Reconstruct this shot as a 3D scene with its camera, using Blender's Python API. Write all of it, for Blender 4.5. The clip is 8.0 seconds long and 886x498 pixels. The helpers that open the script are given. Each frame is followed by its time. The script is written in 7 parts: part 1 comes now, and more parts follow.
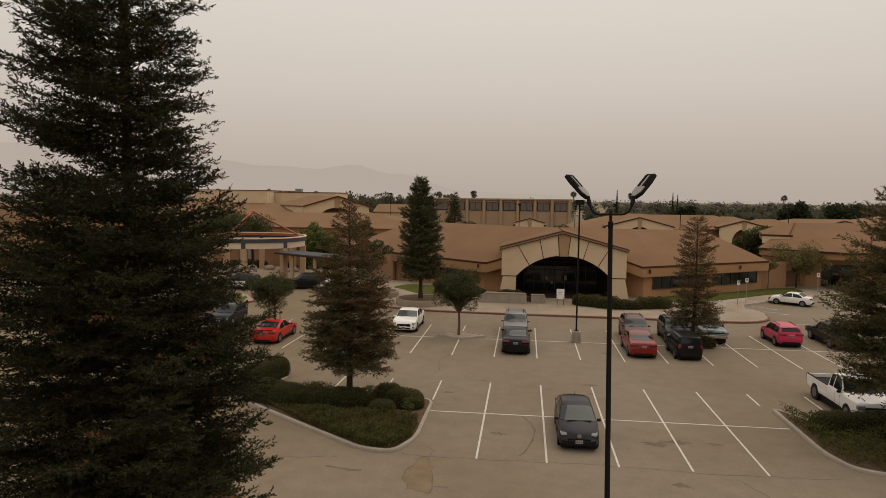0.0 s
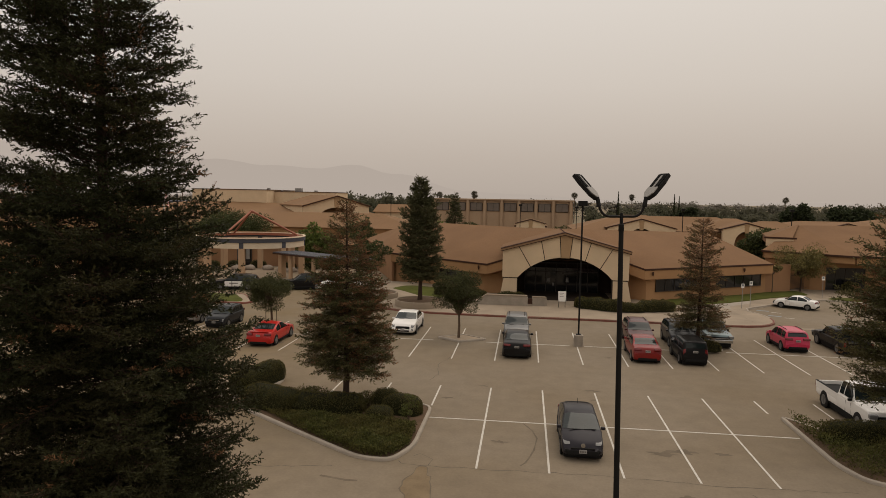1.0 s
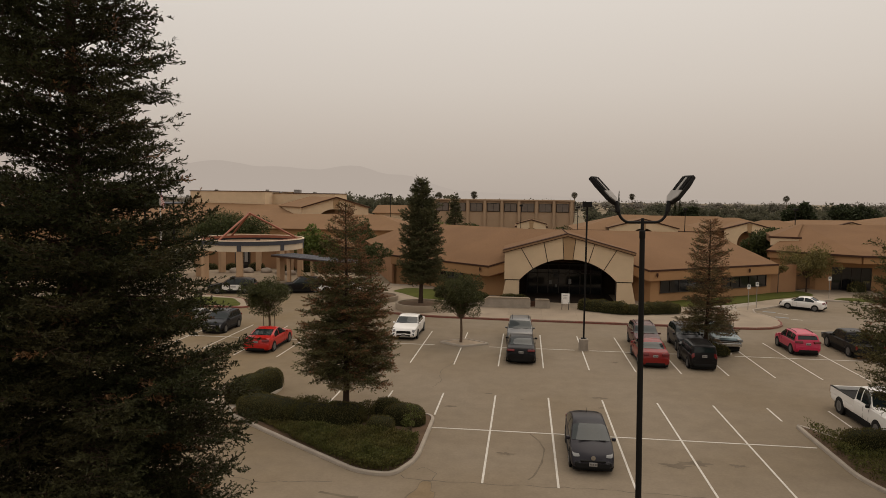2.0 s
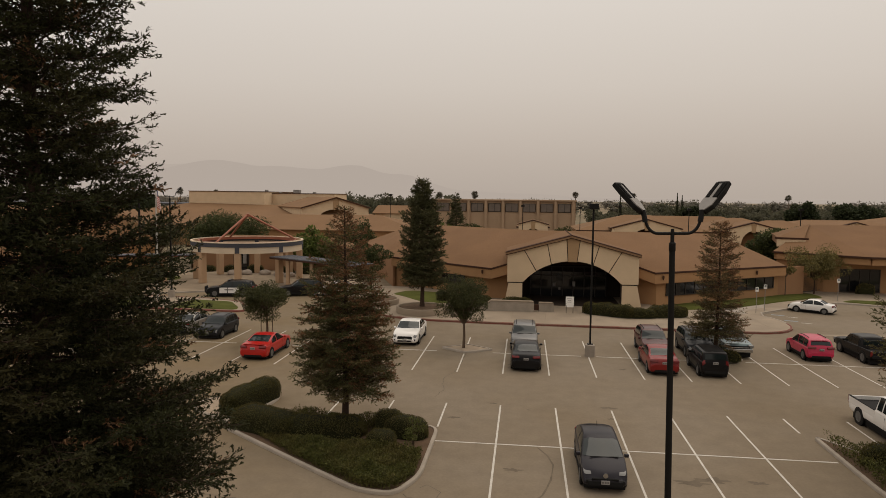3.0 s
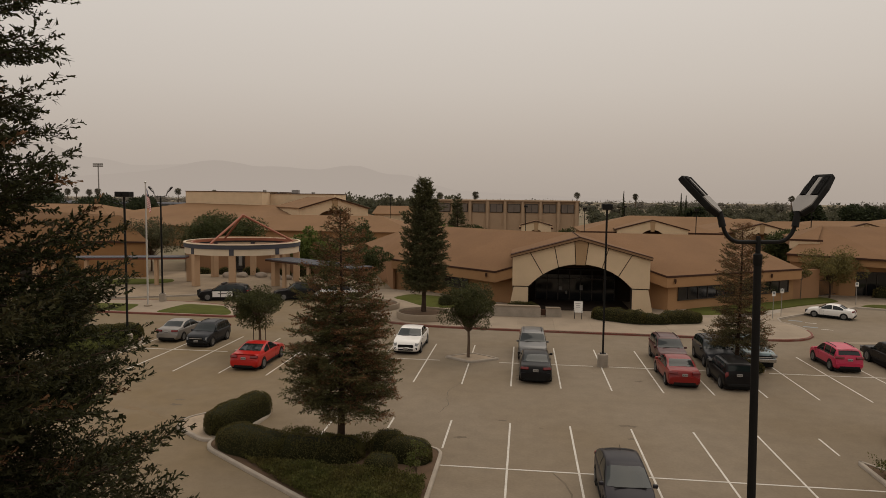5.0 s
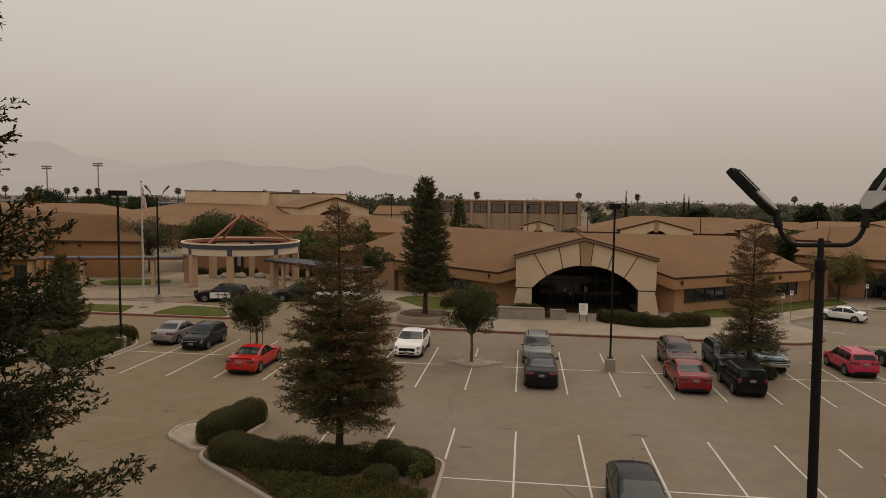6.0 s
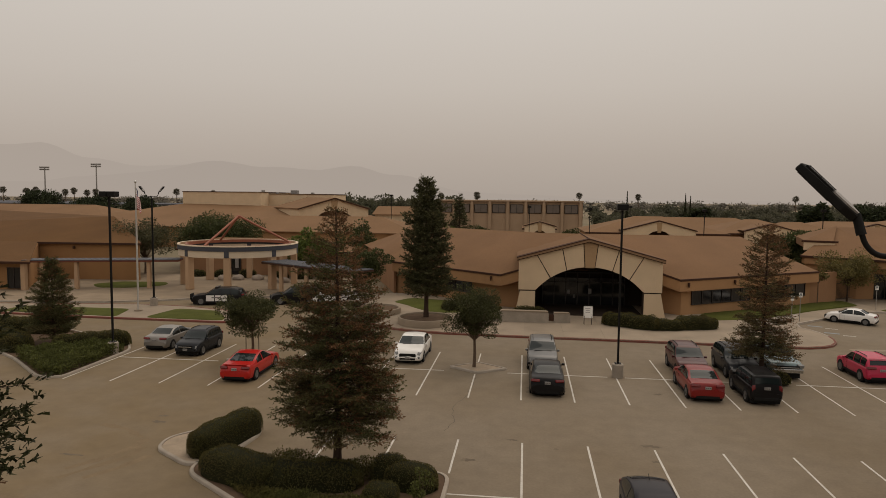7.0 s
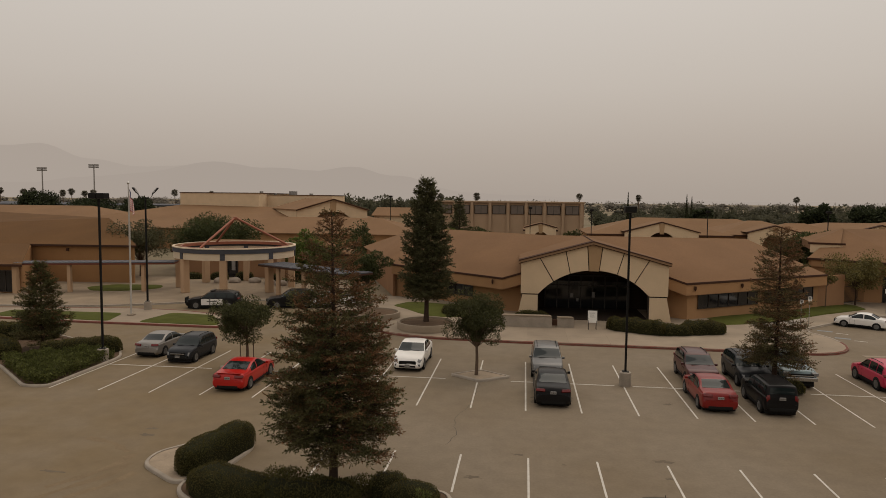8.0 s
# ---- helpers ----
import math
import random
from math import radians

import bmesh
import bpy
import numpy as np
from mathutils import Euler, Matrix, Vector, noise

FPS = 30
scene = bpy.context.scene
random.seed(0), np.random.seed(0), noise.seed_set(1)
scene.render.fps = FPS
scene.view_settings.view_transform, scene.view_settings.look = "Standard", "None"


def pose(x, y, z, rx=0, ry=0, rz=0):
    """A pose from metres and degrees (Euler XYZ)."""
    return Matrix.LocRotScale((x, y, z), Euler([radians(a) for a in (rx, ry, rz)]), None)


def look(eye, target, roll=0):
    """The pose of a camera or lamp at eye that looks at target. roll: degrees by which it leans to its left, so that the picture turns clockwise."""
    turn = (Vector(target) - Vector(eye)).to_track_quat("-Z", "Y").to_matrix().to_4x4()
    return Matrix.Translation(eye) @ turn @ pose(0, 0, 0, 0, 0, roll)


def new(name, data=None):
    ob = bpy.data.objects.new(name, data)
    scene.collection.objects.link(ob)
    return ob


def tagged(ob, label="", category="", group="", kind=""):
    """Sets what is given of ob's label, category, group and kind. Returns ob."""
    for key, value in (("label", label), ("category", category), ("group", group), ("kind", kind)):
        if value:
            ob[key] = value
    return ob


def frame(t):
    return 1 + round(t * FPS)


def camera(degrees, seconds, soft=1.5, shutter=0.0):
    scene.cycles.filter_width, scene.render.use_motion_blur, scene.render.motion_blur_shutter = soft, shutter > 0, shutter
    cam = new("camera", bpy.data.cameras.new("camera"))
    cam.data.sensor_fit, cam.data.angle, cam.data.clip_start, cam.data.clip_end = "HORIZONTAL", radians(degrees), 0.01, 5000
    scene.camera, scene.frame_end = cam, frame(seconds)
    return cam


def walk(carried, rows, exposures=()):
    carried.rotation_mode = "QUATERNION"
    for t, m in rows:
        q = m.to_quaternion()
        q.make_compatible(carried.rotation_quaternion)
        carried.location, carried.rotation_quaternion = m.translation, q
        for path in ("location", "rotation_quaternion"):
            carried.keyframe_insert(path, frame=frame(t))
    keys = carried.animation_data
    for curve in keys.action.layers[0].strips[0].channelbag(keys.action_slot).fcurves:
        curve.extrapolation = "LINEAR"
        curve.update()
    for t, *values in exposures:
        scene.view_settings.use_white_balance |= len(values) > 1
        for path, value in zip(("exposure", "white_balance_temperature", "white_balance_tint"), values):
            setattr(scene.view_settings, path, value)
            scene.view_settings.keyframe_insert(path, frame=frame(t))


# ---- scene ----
cam = camera(67.0, 8.0, 0.8)
PATH = [
    (0, (1.71, -6.485, 10.21), (1.468, -4.506, 10.056), 0.7),
    (0.5, (1.718, -6.068, 10.182), (1.474, -4.088, 10.031), 0.7),
    (1, (1.615, -5.57, 10.205), (1.372, -3.591, 10.052), 1.0),
    (1.5, (1.486, -5.067, 10.239), (1.245, -3.088, 10.087), 0.8),
    (3, (1.053, -3.257, 10.462), (0.811, -1.278, 10.308), 0.6),
    (3.5, (0.919, -2.56, 10.502), (0.676, -0.581, 10.349), 0.7),
    (4, (0.778, -1.872, 10.486), (0.535, 0.107, 10.331), 0.7),
    (4.5, (0.632, -1.234, 10.448), (0.391, 0.746, 10.295), 0.6),
    (6, (0.244, 0.629, 10.362), (0.0, 2.608, 10.21), 0.7),
    (6.5, (0.093, 1.292, 10.327), (-0.15, 3.271, 10.177), 0.6),
    (7, (-0.046, 1.923, 10.379), (-0.289, 3.902, 10.228), 0.6),
    (7.5, (-0.164, 2.557, 10.409), (-0.408, 4.537, 10.261), 0.6),
    (8, (-0.324, 3.295, 10.452), (-0.565, 5.275, 10.303), 0.6),
]
walk(cam, [(t, look(eye, target, roll)) for t, eye, target, roll in PATH],
     [(0.0, 0.22, 6680, 10), (1.5, 0.22, 6680, 10), (3.5, 0.18, 6680, 10), (4.5, 0.12, 6680, 10), (6.0, 0.05, 6680, 10), (8.0, 0.0, 6680, 10)])
# ---- end of path

# ---- world, sun ----
world = bpy.data.worlds.new("world")
scene.world = world
world.use_nodes = True
wn, wl = world.node_tree.nodes, world.node_tree.links
wn.clear()
w_out, w_bg = wn.new("ShaderNodeOutputWorld"), wn.new("ShaderNodeBackground")
w_sky, w_mix = wn.new("ShaderNodeTexSky"), wn.new("ShaderNodeMix")
w_co, w_sep, w_ramp = wn.new("ShaderNodeTexCoord"), wn.new("ShaderNodeSeparateXYZ"), wn.new("ShaderNodeValToRGB")
w_sky.sky_type, w_sky.sun_disc = "NISHITA", False
w_sky.sun_elevation, w_sky.sun_rotation = radians(66), radians(20)
w_sky.air_density, w_sky.dust_density = 2.0, 8.0
# smoke haze: a grey-beige veil, dimmer towards the horizon, over the clear sky behind it
w_ramp.color_ramp.elements[0].position, w_ramp.color_ramp.elements[0].color = 0.0, (4.1, 3.55, 3.12, 1)
w_ramp.color_ramp.elements[1].position, w_ramp.color_ramp.elements[1].color = 1.0, (8.5, 8.05, 7.6, 1)
for pos, col in ((0.06, (4.55, 3.98, 3.52, 1)), (0.16, (5.42, 4.91, 4.47, 1)), (0.3, (6.25, 5.8, 5.37, 1))):
    e = w_ramp.color_ramp.elements.new(pos)
    e.color = col
w_mix.data_type = "RGBA"
w_mix.inputs[0].default_value = 0.94
wl.new(w_co.outputs["Generated"], w_sep.inputs[0])
wl.new(w_sep.outputs["Z"], w_ramp.inputs["Fac"])
wl.new(w_sky.outputs["Color"], w_mix.inputs[6])
wl.new(w_ramp.outputs["Color"], w_mix.inputs[7])
wl.new(w_mix.outputs[2], w_bg.inputs["Color"])
w_bg.inputs["Strength"].default_value = 0.1
wl.new(w_bg.outputs[0], w_out.inputs[0])

sun = new("sun", bpy.data.lights.new("sun", "SUN"))
sun.data.energy, sun.data.angle, sun.data.color = 0.8, radians(55), (1.0, 0.9, 0.78)
sun.matrix_world = look((20, 40, 100), (-4, 10, 30))


# ---- materials ----
def mat(name, color, rough=0.8, metal=0.0, var=0.0, scale=3.0, fine=0.0, fine_scale=60.0, bump=0.0, island=0.0, obj=0.0,
        dark=None, spec=0.5, coat=0.0, object_space=False):
    """A procedural material: two scales of noise shift the value; dark: a second colour for blotches."""
    m = bpy.data.materials.new(name)
    m.use_nodes = True
    n, l = m.node_tree.nodes, m.node_tree.links
    b = n["Principled BSDF"]
    b.inputs["Roughness"].default_value, b.inputs["Metallic"].default_value = rough, metal
    b.inputs["Specular IOR Level"].default_value = spec
    b.inputs["Coat Weight"].default_value = coat
    rgb = n.new("ShaderNodeRGB")
    rgb.outputs[0].default_value = (*color, 1)
    out = rgb.outputs[0]
    co = n.new("ShaderNodeTexCoord") if object_space else n.new("ShaderNodeNewGeometry")
    vec = co.outputs["Object"] if object_space else co.outputs["Position"]
    nz2 = None
    if var:
        nz = n.new("ShaderNodeTexNoise")
        nz.inputs["Scale"].default_value, nz.inputs["Detail"].default_value = scale, 5
        l.new(vec, nz.inputs["Vector"])
        if dark:
            ramp = n.new("ShaderNodeValToRGB")
            ramp.color_ramp.elements[0].position, ramp.color_ramp.elements[1].position = 0.42, 0.66
            l.new(nz.outputs["Fac"], ramp.inputs["Fac"])
            mx = n.new("ShaderNodeMix")
            mx.data_type = "RGBA"
            mul = n.new("ShaderNodeMath")
            mul.operation = "MULTIPLY"
            mul.inputs[1].default_value = var
            l.new(ramp.outputs["Color"], mul.inputs[0])
            l.new(mul.outputs[0], mx.inputs[0])
            l.new(out, mx.inputs[6])
            mx.inputs[7].default_value = (*dark, 1)
            out = mx.outputs[2]
        else:
            out = _vary(n, l, out, nz.outputs["Fac"], var)
    if fine or bump:
        nz2 = n.new("ShaderNodeTexNoise")
        nz2.inputs["Scale"].default_value, nz2.inputs["Detail"].default_value = fine_scale, 4
        l.new(vec, nz2.inputs["Vector"])
        if fine:
            out = _vary(n, l, out, nz2.outputs["Fac"], fine)
    if island:
        g = n.new("ShaderNodeNewGeometry")
        out = _vary(n, l, out, g.outputs["Random Per Island"], island)
    if obj:
        g = n.new("ShaderNodeObjectInfo")
        out = _vary(n, l, out, g.outputs["Random"], obj)
    l.new(out, b.inputs["Base Color"])
    if bump:
        bp = n.new("ShaderNodeBump")
        bp.inputs["Strength"].default_value, bp.inputs["Distance"].default_value = bump, 0.02
        l.new(nz2.outputs["Fac"], bp.inputs["Height"])
        l.new(bp.outputs["Normal"], b.inputs["Normal"])
    return m


def _vary(n, l, out, fac, amount):
    mr = n.new("ShaderNodeMapRange")
    mr.inputs["To Min"].default_value, mr.inputs["To Max"].default_value = 1 - amount, 1 + amount
    l.new(fac, mr.inputs["Value"])
    mx = n.new("ShaderNodeVectorMath")
    mx.operation = "SCALE"
    l.new(out, mx.inputs[0])
    l.new(mr.outputs["Result"], mx.inputs["Scale"])
    return mx.outputs[0]


def leaf_mat(name, color, amount=0.45, scale=1.2, brown=None, brown_amount=0.0, translucent=0.3):
    m = mat(name, color, rough=0.75, var=brown_amount if brown else 0.25, scale=scale, island=amount, dark=brown, spec=0.2)
    b = m.node_tree.nodes["Principled BSDF"]
    n, l = m.node_tree.nodes, m.node_tree.links
    tr, mx = n.new("ShaderNodeBsdfTranslucent"), n.new("ShaderNodeMixShader")
    l.new(b.inputs["Base Color"].links[0].from_socket, tr.inputs["Color"])
    mx.inputs[0].default_value = translucent
    l.new(b.outputs[0], mx.inputs[1])
    l.new(tr.outputs[0], mx.inputs[2])
    l.new(mx.outputs[0], n["Material Output"].inputs["Surface"])
    return m


M_ASPHALT = mat("asphalt", (0.197, 0.157, 0.113), 0.95, var=0.8, scale=0.1, fine=0.16, fine_scale=9, bump=0.25, dark=(0.162, 0.122, 0.078), spec=0.25)
# ochre tint over the asphalt, stronger towards the drive and thinning towards the bays
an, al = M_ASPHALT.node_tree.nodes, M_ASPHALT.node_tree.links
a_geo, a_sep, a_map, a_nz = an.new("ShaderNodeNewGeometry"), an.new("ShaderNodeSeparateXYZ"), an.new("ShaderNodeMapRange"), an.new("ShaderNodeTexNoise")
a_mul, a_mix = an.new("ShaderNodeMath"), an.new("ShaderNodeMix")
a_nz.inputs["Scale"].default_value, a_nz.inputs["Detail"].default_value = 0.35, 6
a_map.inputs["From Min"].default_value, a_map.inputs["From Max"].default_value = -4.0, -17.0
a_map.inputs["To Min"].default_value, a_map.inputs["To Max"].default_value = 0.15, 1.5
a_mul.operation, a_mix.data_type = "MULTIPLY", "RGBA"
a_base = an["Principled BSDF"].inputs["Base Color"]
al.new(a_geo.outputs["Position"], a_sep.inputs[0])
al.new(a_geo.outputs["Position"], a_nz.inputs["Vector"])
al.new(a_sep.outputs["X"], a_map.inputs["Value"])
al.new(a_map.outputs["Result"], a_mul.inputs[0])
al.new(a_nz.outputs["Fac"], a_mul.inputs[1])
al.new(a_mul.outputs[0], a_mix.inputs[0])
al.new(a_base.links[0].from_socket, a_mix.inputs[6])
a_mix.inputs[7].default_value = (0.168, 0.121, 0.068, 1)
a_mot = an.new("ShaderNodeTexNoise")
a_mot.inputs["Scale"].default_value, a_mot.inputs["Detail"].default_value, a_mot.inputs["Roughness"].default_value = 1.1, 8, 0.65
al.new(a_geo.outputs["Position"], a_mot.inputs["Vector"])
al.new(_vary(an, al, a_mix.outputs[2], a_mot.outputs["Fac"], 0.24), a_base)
M_EARTH = mat("dry_earth", (0.22, 0.17, 0.115), 0.95, var=0.6, scale=0.02, fine=0.25, fine_scale=0.6, dark=(0.1, 0.1, 0.055), spec=0.1)
M_CONC = mat("concrete", (0.262, 0.206, 0.148), 0.9, var=0.3, scale=0.5, fine=0.1, fine_scale=14, bump=0.1, obj=0.06, spec=0.3)
# darker concrete copy, with the drop-off side's dimmer light mixed into its colour
M_CONC_DIM = mat("dimmed_concrete", (0.222, 0.168, 0.113), 0.9, var=0.35, scale=0.4, fine=0.12, fine_scale=12, bump=0.1, obj=0.08, spec=0.25)
M_KERB = mat("kerb_concrete", (0.3, 0.255, 0.205), 0.9, var=0.35, scale=1.6, fine=0.12, fine_scale=20, bump=0.15, spec=0.3)
M_REDKERB = mat("red_kerb_paint", (0.16, 0.046, 0.032), 0.8, var=0.5, scale=1.4, fine=0.2, fine_scale=12, dark=(0.17, 0.1, 0.075), spec=0.3)
M_LINE = mat("line_paint", (0.54, 0.5, 0.44), 0.8, var=0.45, scale=2.0, fine=0.22, fine_scale=25, dark=(0.33, 0.29, 0.235))
M_BLUELINE = mat("blue_paint", (0.19, 0.205, 0.21), 0.8, var=0.3, scale=2.0)
M_TAR = mat("tar", (0.1, 0.082, 0.062), 0.9, var=0.4, scale=2.5, spec=0.2)
M_STAIN = mat("stain", (0.132, 0.103, 0.072), 0.9, var=0.35, scale=1.5, fine=0.1, fine_scale=10, spec=0.2)
M_DIRT = mat("ochre_dirt", (0.182, 0.133, 0.082), 0.95, var=0.3, scale=1.5, fine=0.15, fine_scale=10, spec=0.1)
M_GRASS = mat("lawn", (0.066, 0.071, 0.0145), 0.95, var=0.4, scale=0.8, fine=0.35, fine_scale=25, bump=0.4, spec=0.1)
M_SOIL = mat("soil", (0.105, 0.068, 0.043), 0.95, var=0.4, scale=2, fine=0.3, fine_scale=20, bump=0.4, spec=0.1)
M_SAND = mat("bare_soil", (0.3, 0.235, 0.17), 0.95, var=0.35, scale=1.5, fine=0.2, fine_scale=15, bump=0.3, spec=0.1)
M_ROOF = mat("shingle_roof", (0.168, 0.092, 0.046), 0.95, var=0.22, scale=0.25, fine=0.22, fine_scale=7, bump=0.2, spec=0.15)
# darker shingle copy: the left block's weaker light is toned into it
M_ROOF_DIM = mat("dimmed_shingle_roof", (0.113, 0.057, 0.0215), 0.95, var=0.22, scale=0.25, fine=0.22, fine_scale=7, bump=0.2, spec=0.15)
M_ROOF2 = mat("far_shingle_roof", (0.195, 0.113, 0.06), 0.95, var=0.2, scale=0.2, fine=0.2, fine_scale=5, spec=0.15)
M_STUCCO = mat("tan_stucco", (0.34, 0.192, 0.094), 0.92, var=0.15, scale=0.5, fine=0.08, fine_scale=12, bump=0.1, spec=0.2)
# tan stucco again, its colour darkened and warmed for the left block's dimmer light
M_STUCCO_DIM = mat("dimmed_orange_tan_stucco", (0.285, 0.152, 0.066), 0.92, var=0.15, scale=0.5, fine=0.08, fine_scale=12, bump=0.1, spec=0.2)
M_STUCCO_D = mat("brown_stucco", (0.3, 0.165, 0.088), 0.92, var=0.15, scale=0.5, fine=0.08, fine_scale=12, bump=0.1, spec=0.2)
M_CREAM = mat("cream_stucco", (0.6, 0.455, 0.3), 0.92, var=0.14, scale=0.7, fine=0.06, fine_scale=12, bump=0.1, spec=0.2, obj=0.03)
M_KEY = mat("keystone_stucco", (0.36, 0.235, 0.13), 0.92, var=0.15, scale=0.8, fine=0.06, fine_scale=12, spec=0.2)
M_TRIM = mat("dark_brown_trim", (0.06, 0.031, 0.02), 0.9, var=0.2, scale=2, spec=0.1)
M_GROOVE = mat("joint_dark", (0.05, 0.032, 0.022), 0.9, var=0.2, scale=2)
# brown with the porch's inner shade painted into it
M_PORCH_SHADE = mat("porch_shade_brown", (0.03, 0.02, 0.014), 0.9, var=0.2, scale=1, spec=0.15)
M_BARGE = mat("brown_barge_board", (0.25, 0.155, 0.09), 0.9, var=0.2, scale=2, spec=0.15)
M_RING = mat("off_white_stucco", (0.6, 0.49, 0.36), 0.92, var=0.14, scale=0.7, fine=0.06, fine_scale=12, bump=0.1, spec=0.2)
M_COLUMN = mat("pale_tan_stucco", (0.43, 0.285, 0.175), 0.92, var=0.15, scale=0.6, fine=0.08, fine_scale=12, bump=0.1, spec=0.2)
M_GLASS = mat("dark_window_glass", (0.012, 0.012, 0.013), 0.08, var=0.3, scale=0.8, spec=0.5)
M_FRAME = mat("bronze_frame", (0.035, 0.026, 0.02), 0.5, metal=0.3, var=0.2, scale=3)
M_POLE = mat("dark_bronze_pole", (0.01, 0.009, 0.008), 0.65, var=0.3, scale=2, fine=0.1, fine_scale=30, spec=0.15)
M_LAMPGREY = mat("grey_lamp_casting", (0.24, 0.22, 0.2), 0.6, var=0.2, scale=4)
M_LAMPGLASS = mat("lamp_lens", (0.1, 0.09, 0.08), 0.25, var=0.2, scale=4)
M_BLUEBAND = mat("blue_grey_band", (0.05, 0.05, 0.06), 0.8, var=0.2, scale=1)
M_REDSTEEL = mat("red_brown_steel", (0.26, 0.082, 0.042), 0.6, var=0.25, scale=1.5)
M_METALROOF = mat("blue_grey_metal_roof", (0.075, 0.075, 0.085), 0.6, metal=0.1, var=0.25, scale=0.6, spec=0.3)
M_REDFASCIA = mat("dull_red_fascia", (0.13, 0.045, 0.028), 0.8, var=0.25, scale=1.5, spec=0.2)
M_WHITE = mat("white_paint", (0.72, 0.69, 0.64), 0.6, var=0.12, scale=2)
M_FLAGPOLE = mat("off_white_pole", (0.42, 0.39, 0.35), 0.5, var=0.12, scale=2)
M_SILVER = mat("brushed_aluminium", (0.55, 0.53, 0.5), 0.4, metal=0.7, var=0.1, scale=2)
M_DARKMARK = mat("dark_marking", (0.12, 0.11, 0.1), 0.7)
M_FLAGRED = mat("flag_red", (0.35, 0.05, 0.05), 0.85, var=0.15, scale=3)
M_FLAGBLUE = mat("flag_blue", (0.03, 0.035, 0.1), 0.85, var=0.15, scale=3)
M_GRAVEL = mat("boulder", (0.25, 0.2, 0.155), 0.9, var=0.4, scale=1.5, bump=0.3)
M_BARK = mat("bark", (0.055, 0.036, 0.026), 0.95, var=0.4, scale=4, fine=0.3, fine_scale=30, bump=0.5, spec=0.1)
M_BARK_L = mat("pale_bark", (0.12, 0.085, 0.06), 0.95, var=0.35, scale=5, fine=0.2, fine_scale=40, bump=0.4, spec=0.1)
M_STAKE = mat("wood_stake", (0.1, 0.07, 0.047), 0.9, var=0.3, scale=4)
L_BIG = leaf_mat("redwood_needles", (0.031, 0.034, 0.012), 0.5, 0.5, (0.048, 0.034, 0.014), 0.4)
L_MID = leaf_mat("dry_redwood_needles", (0.084, 0.084, 0.032), 0.5, 0.7, (0.13, 0.09, 0.04), 0.6)
L_RUST = leaf_mat("rusty_redwood_needles", (0.1, 0.088, 0.038), 0.5, 0.8, (0.165, 0.105, 0.05), 0.8)
L_DRY = leaf_mat("dry_needles", (0.165, 0.088, 0.042), 0.5, 0.9)
L_CONE = leaf_mat("dark_conifer_needles", (0.08, 0.08, 0.036), 0.5, 0.8, (0.095, 0.078, 0.038), 0.4)
L_HEDGE = leaf_mat("hedge_leaves", (0.086, 0.077, 0.024), 0.22, 1.2, (0.095, 0.062, 0.023), 0.4)
# inner hedge body, its dark colour standing in for shade between the leaves
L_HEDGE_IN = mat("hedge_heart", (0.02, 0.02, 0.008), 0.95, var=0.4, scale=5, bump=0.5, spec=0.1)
L_COVER = leaf_mat("ground_cover_leaves", (0.078, 0.08, 0.021), 0.5, 0.9, (0.11, 0.078, 0.026), 0.5)
L_COVER2 = leaf_mat("bright_shrub_leaves", (0.086, 0.092, 0.025), 0.5, 0.9)
L_OAK = leaf_mat("young_tree_leaves", (0.058, 0.06, 0.022), 0.5, 1.5)
L_LIME = leaf_mat("bright_green_leaves", (0.1, 0.125, 0.03), 0.45, 0.8)
L_OLIVE = leaf_mat("autumn_olive_leaves", (0.135, 0.112, 0.038), 0.45, 0.8)
L_DARK = leaf_mat("dark_crown_leaves", (0.036, 0.044, 0.02), 0.5, 0.5)
# haze is mixed into these three leaf colours, more of it with distance
L_FAR = leaf_mat("hazed_far_wood_leaves", (0.082, 0.082, 0.05), 0.14, 0.06, (0.13, 0.118, 0.082), 0.7, 0.5)
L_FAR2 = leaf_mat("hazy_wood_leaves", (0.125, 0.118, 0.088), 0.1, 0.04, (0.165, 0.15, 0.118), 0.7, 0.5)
L_FAR3 = leaf_mat("hazed_horizon_wood_leaves", (0.195, 0.175, 0.145), 0.06, 0.02, (0.22, 0.195, 0.165), 0.7, 0.5)
L_WOOD = leaf_mat("broad_tree_leaves", (0.058, 0.066, 0.023), 0.4, 0.6)
L_WOOD2 = leaf_mat("grey_green_leaves", (0.085, 0.08, 0.04), 0.4, 0.6)
# frond colour lightened and greyed to hold the distant haze
L_PALM = leaf_mat("hazed_palm_leaves", (0.16, 0.145, 0.11), 0.3, 0.3)


# flat self-glowing colour: the haze is painted into the hills, no lamp lights them
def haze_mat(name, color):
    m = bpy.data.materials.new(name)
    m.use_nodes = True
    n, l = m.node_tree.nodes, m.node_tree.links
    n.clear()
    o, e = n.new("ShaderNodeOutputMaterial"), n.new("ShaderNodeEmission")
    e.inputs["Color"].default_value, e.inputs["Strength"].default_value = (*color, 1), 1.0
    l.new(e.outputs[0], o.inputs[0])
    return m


# ---- builders ----
def link_mesh(name, bm, material, parent=None, label="", smooth=0.0):
    me = bpy.data.meshes.new(name)
    bmesh.ops.recalc_face_normals(bm, faces=bm.faces)
    bm.to_mesh(me)
    bm.free()
    for m in material if isinstance(material, (list, tuple)) else (material,):
        me.materials.append(m)
    if smooth:
        me.shade_smooth()
        me.set_sharp_from_angle(angle=radians(smooth))
    ob = new(name, me)
    ob.parent = parent
    if label:
        ob["label"] = label
    return ob


def part(name, bm, material, parent, label="", smooth=0.0):
    return link_mesh(name, bm, material, parent, label, smooth)


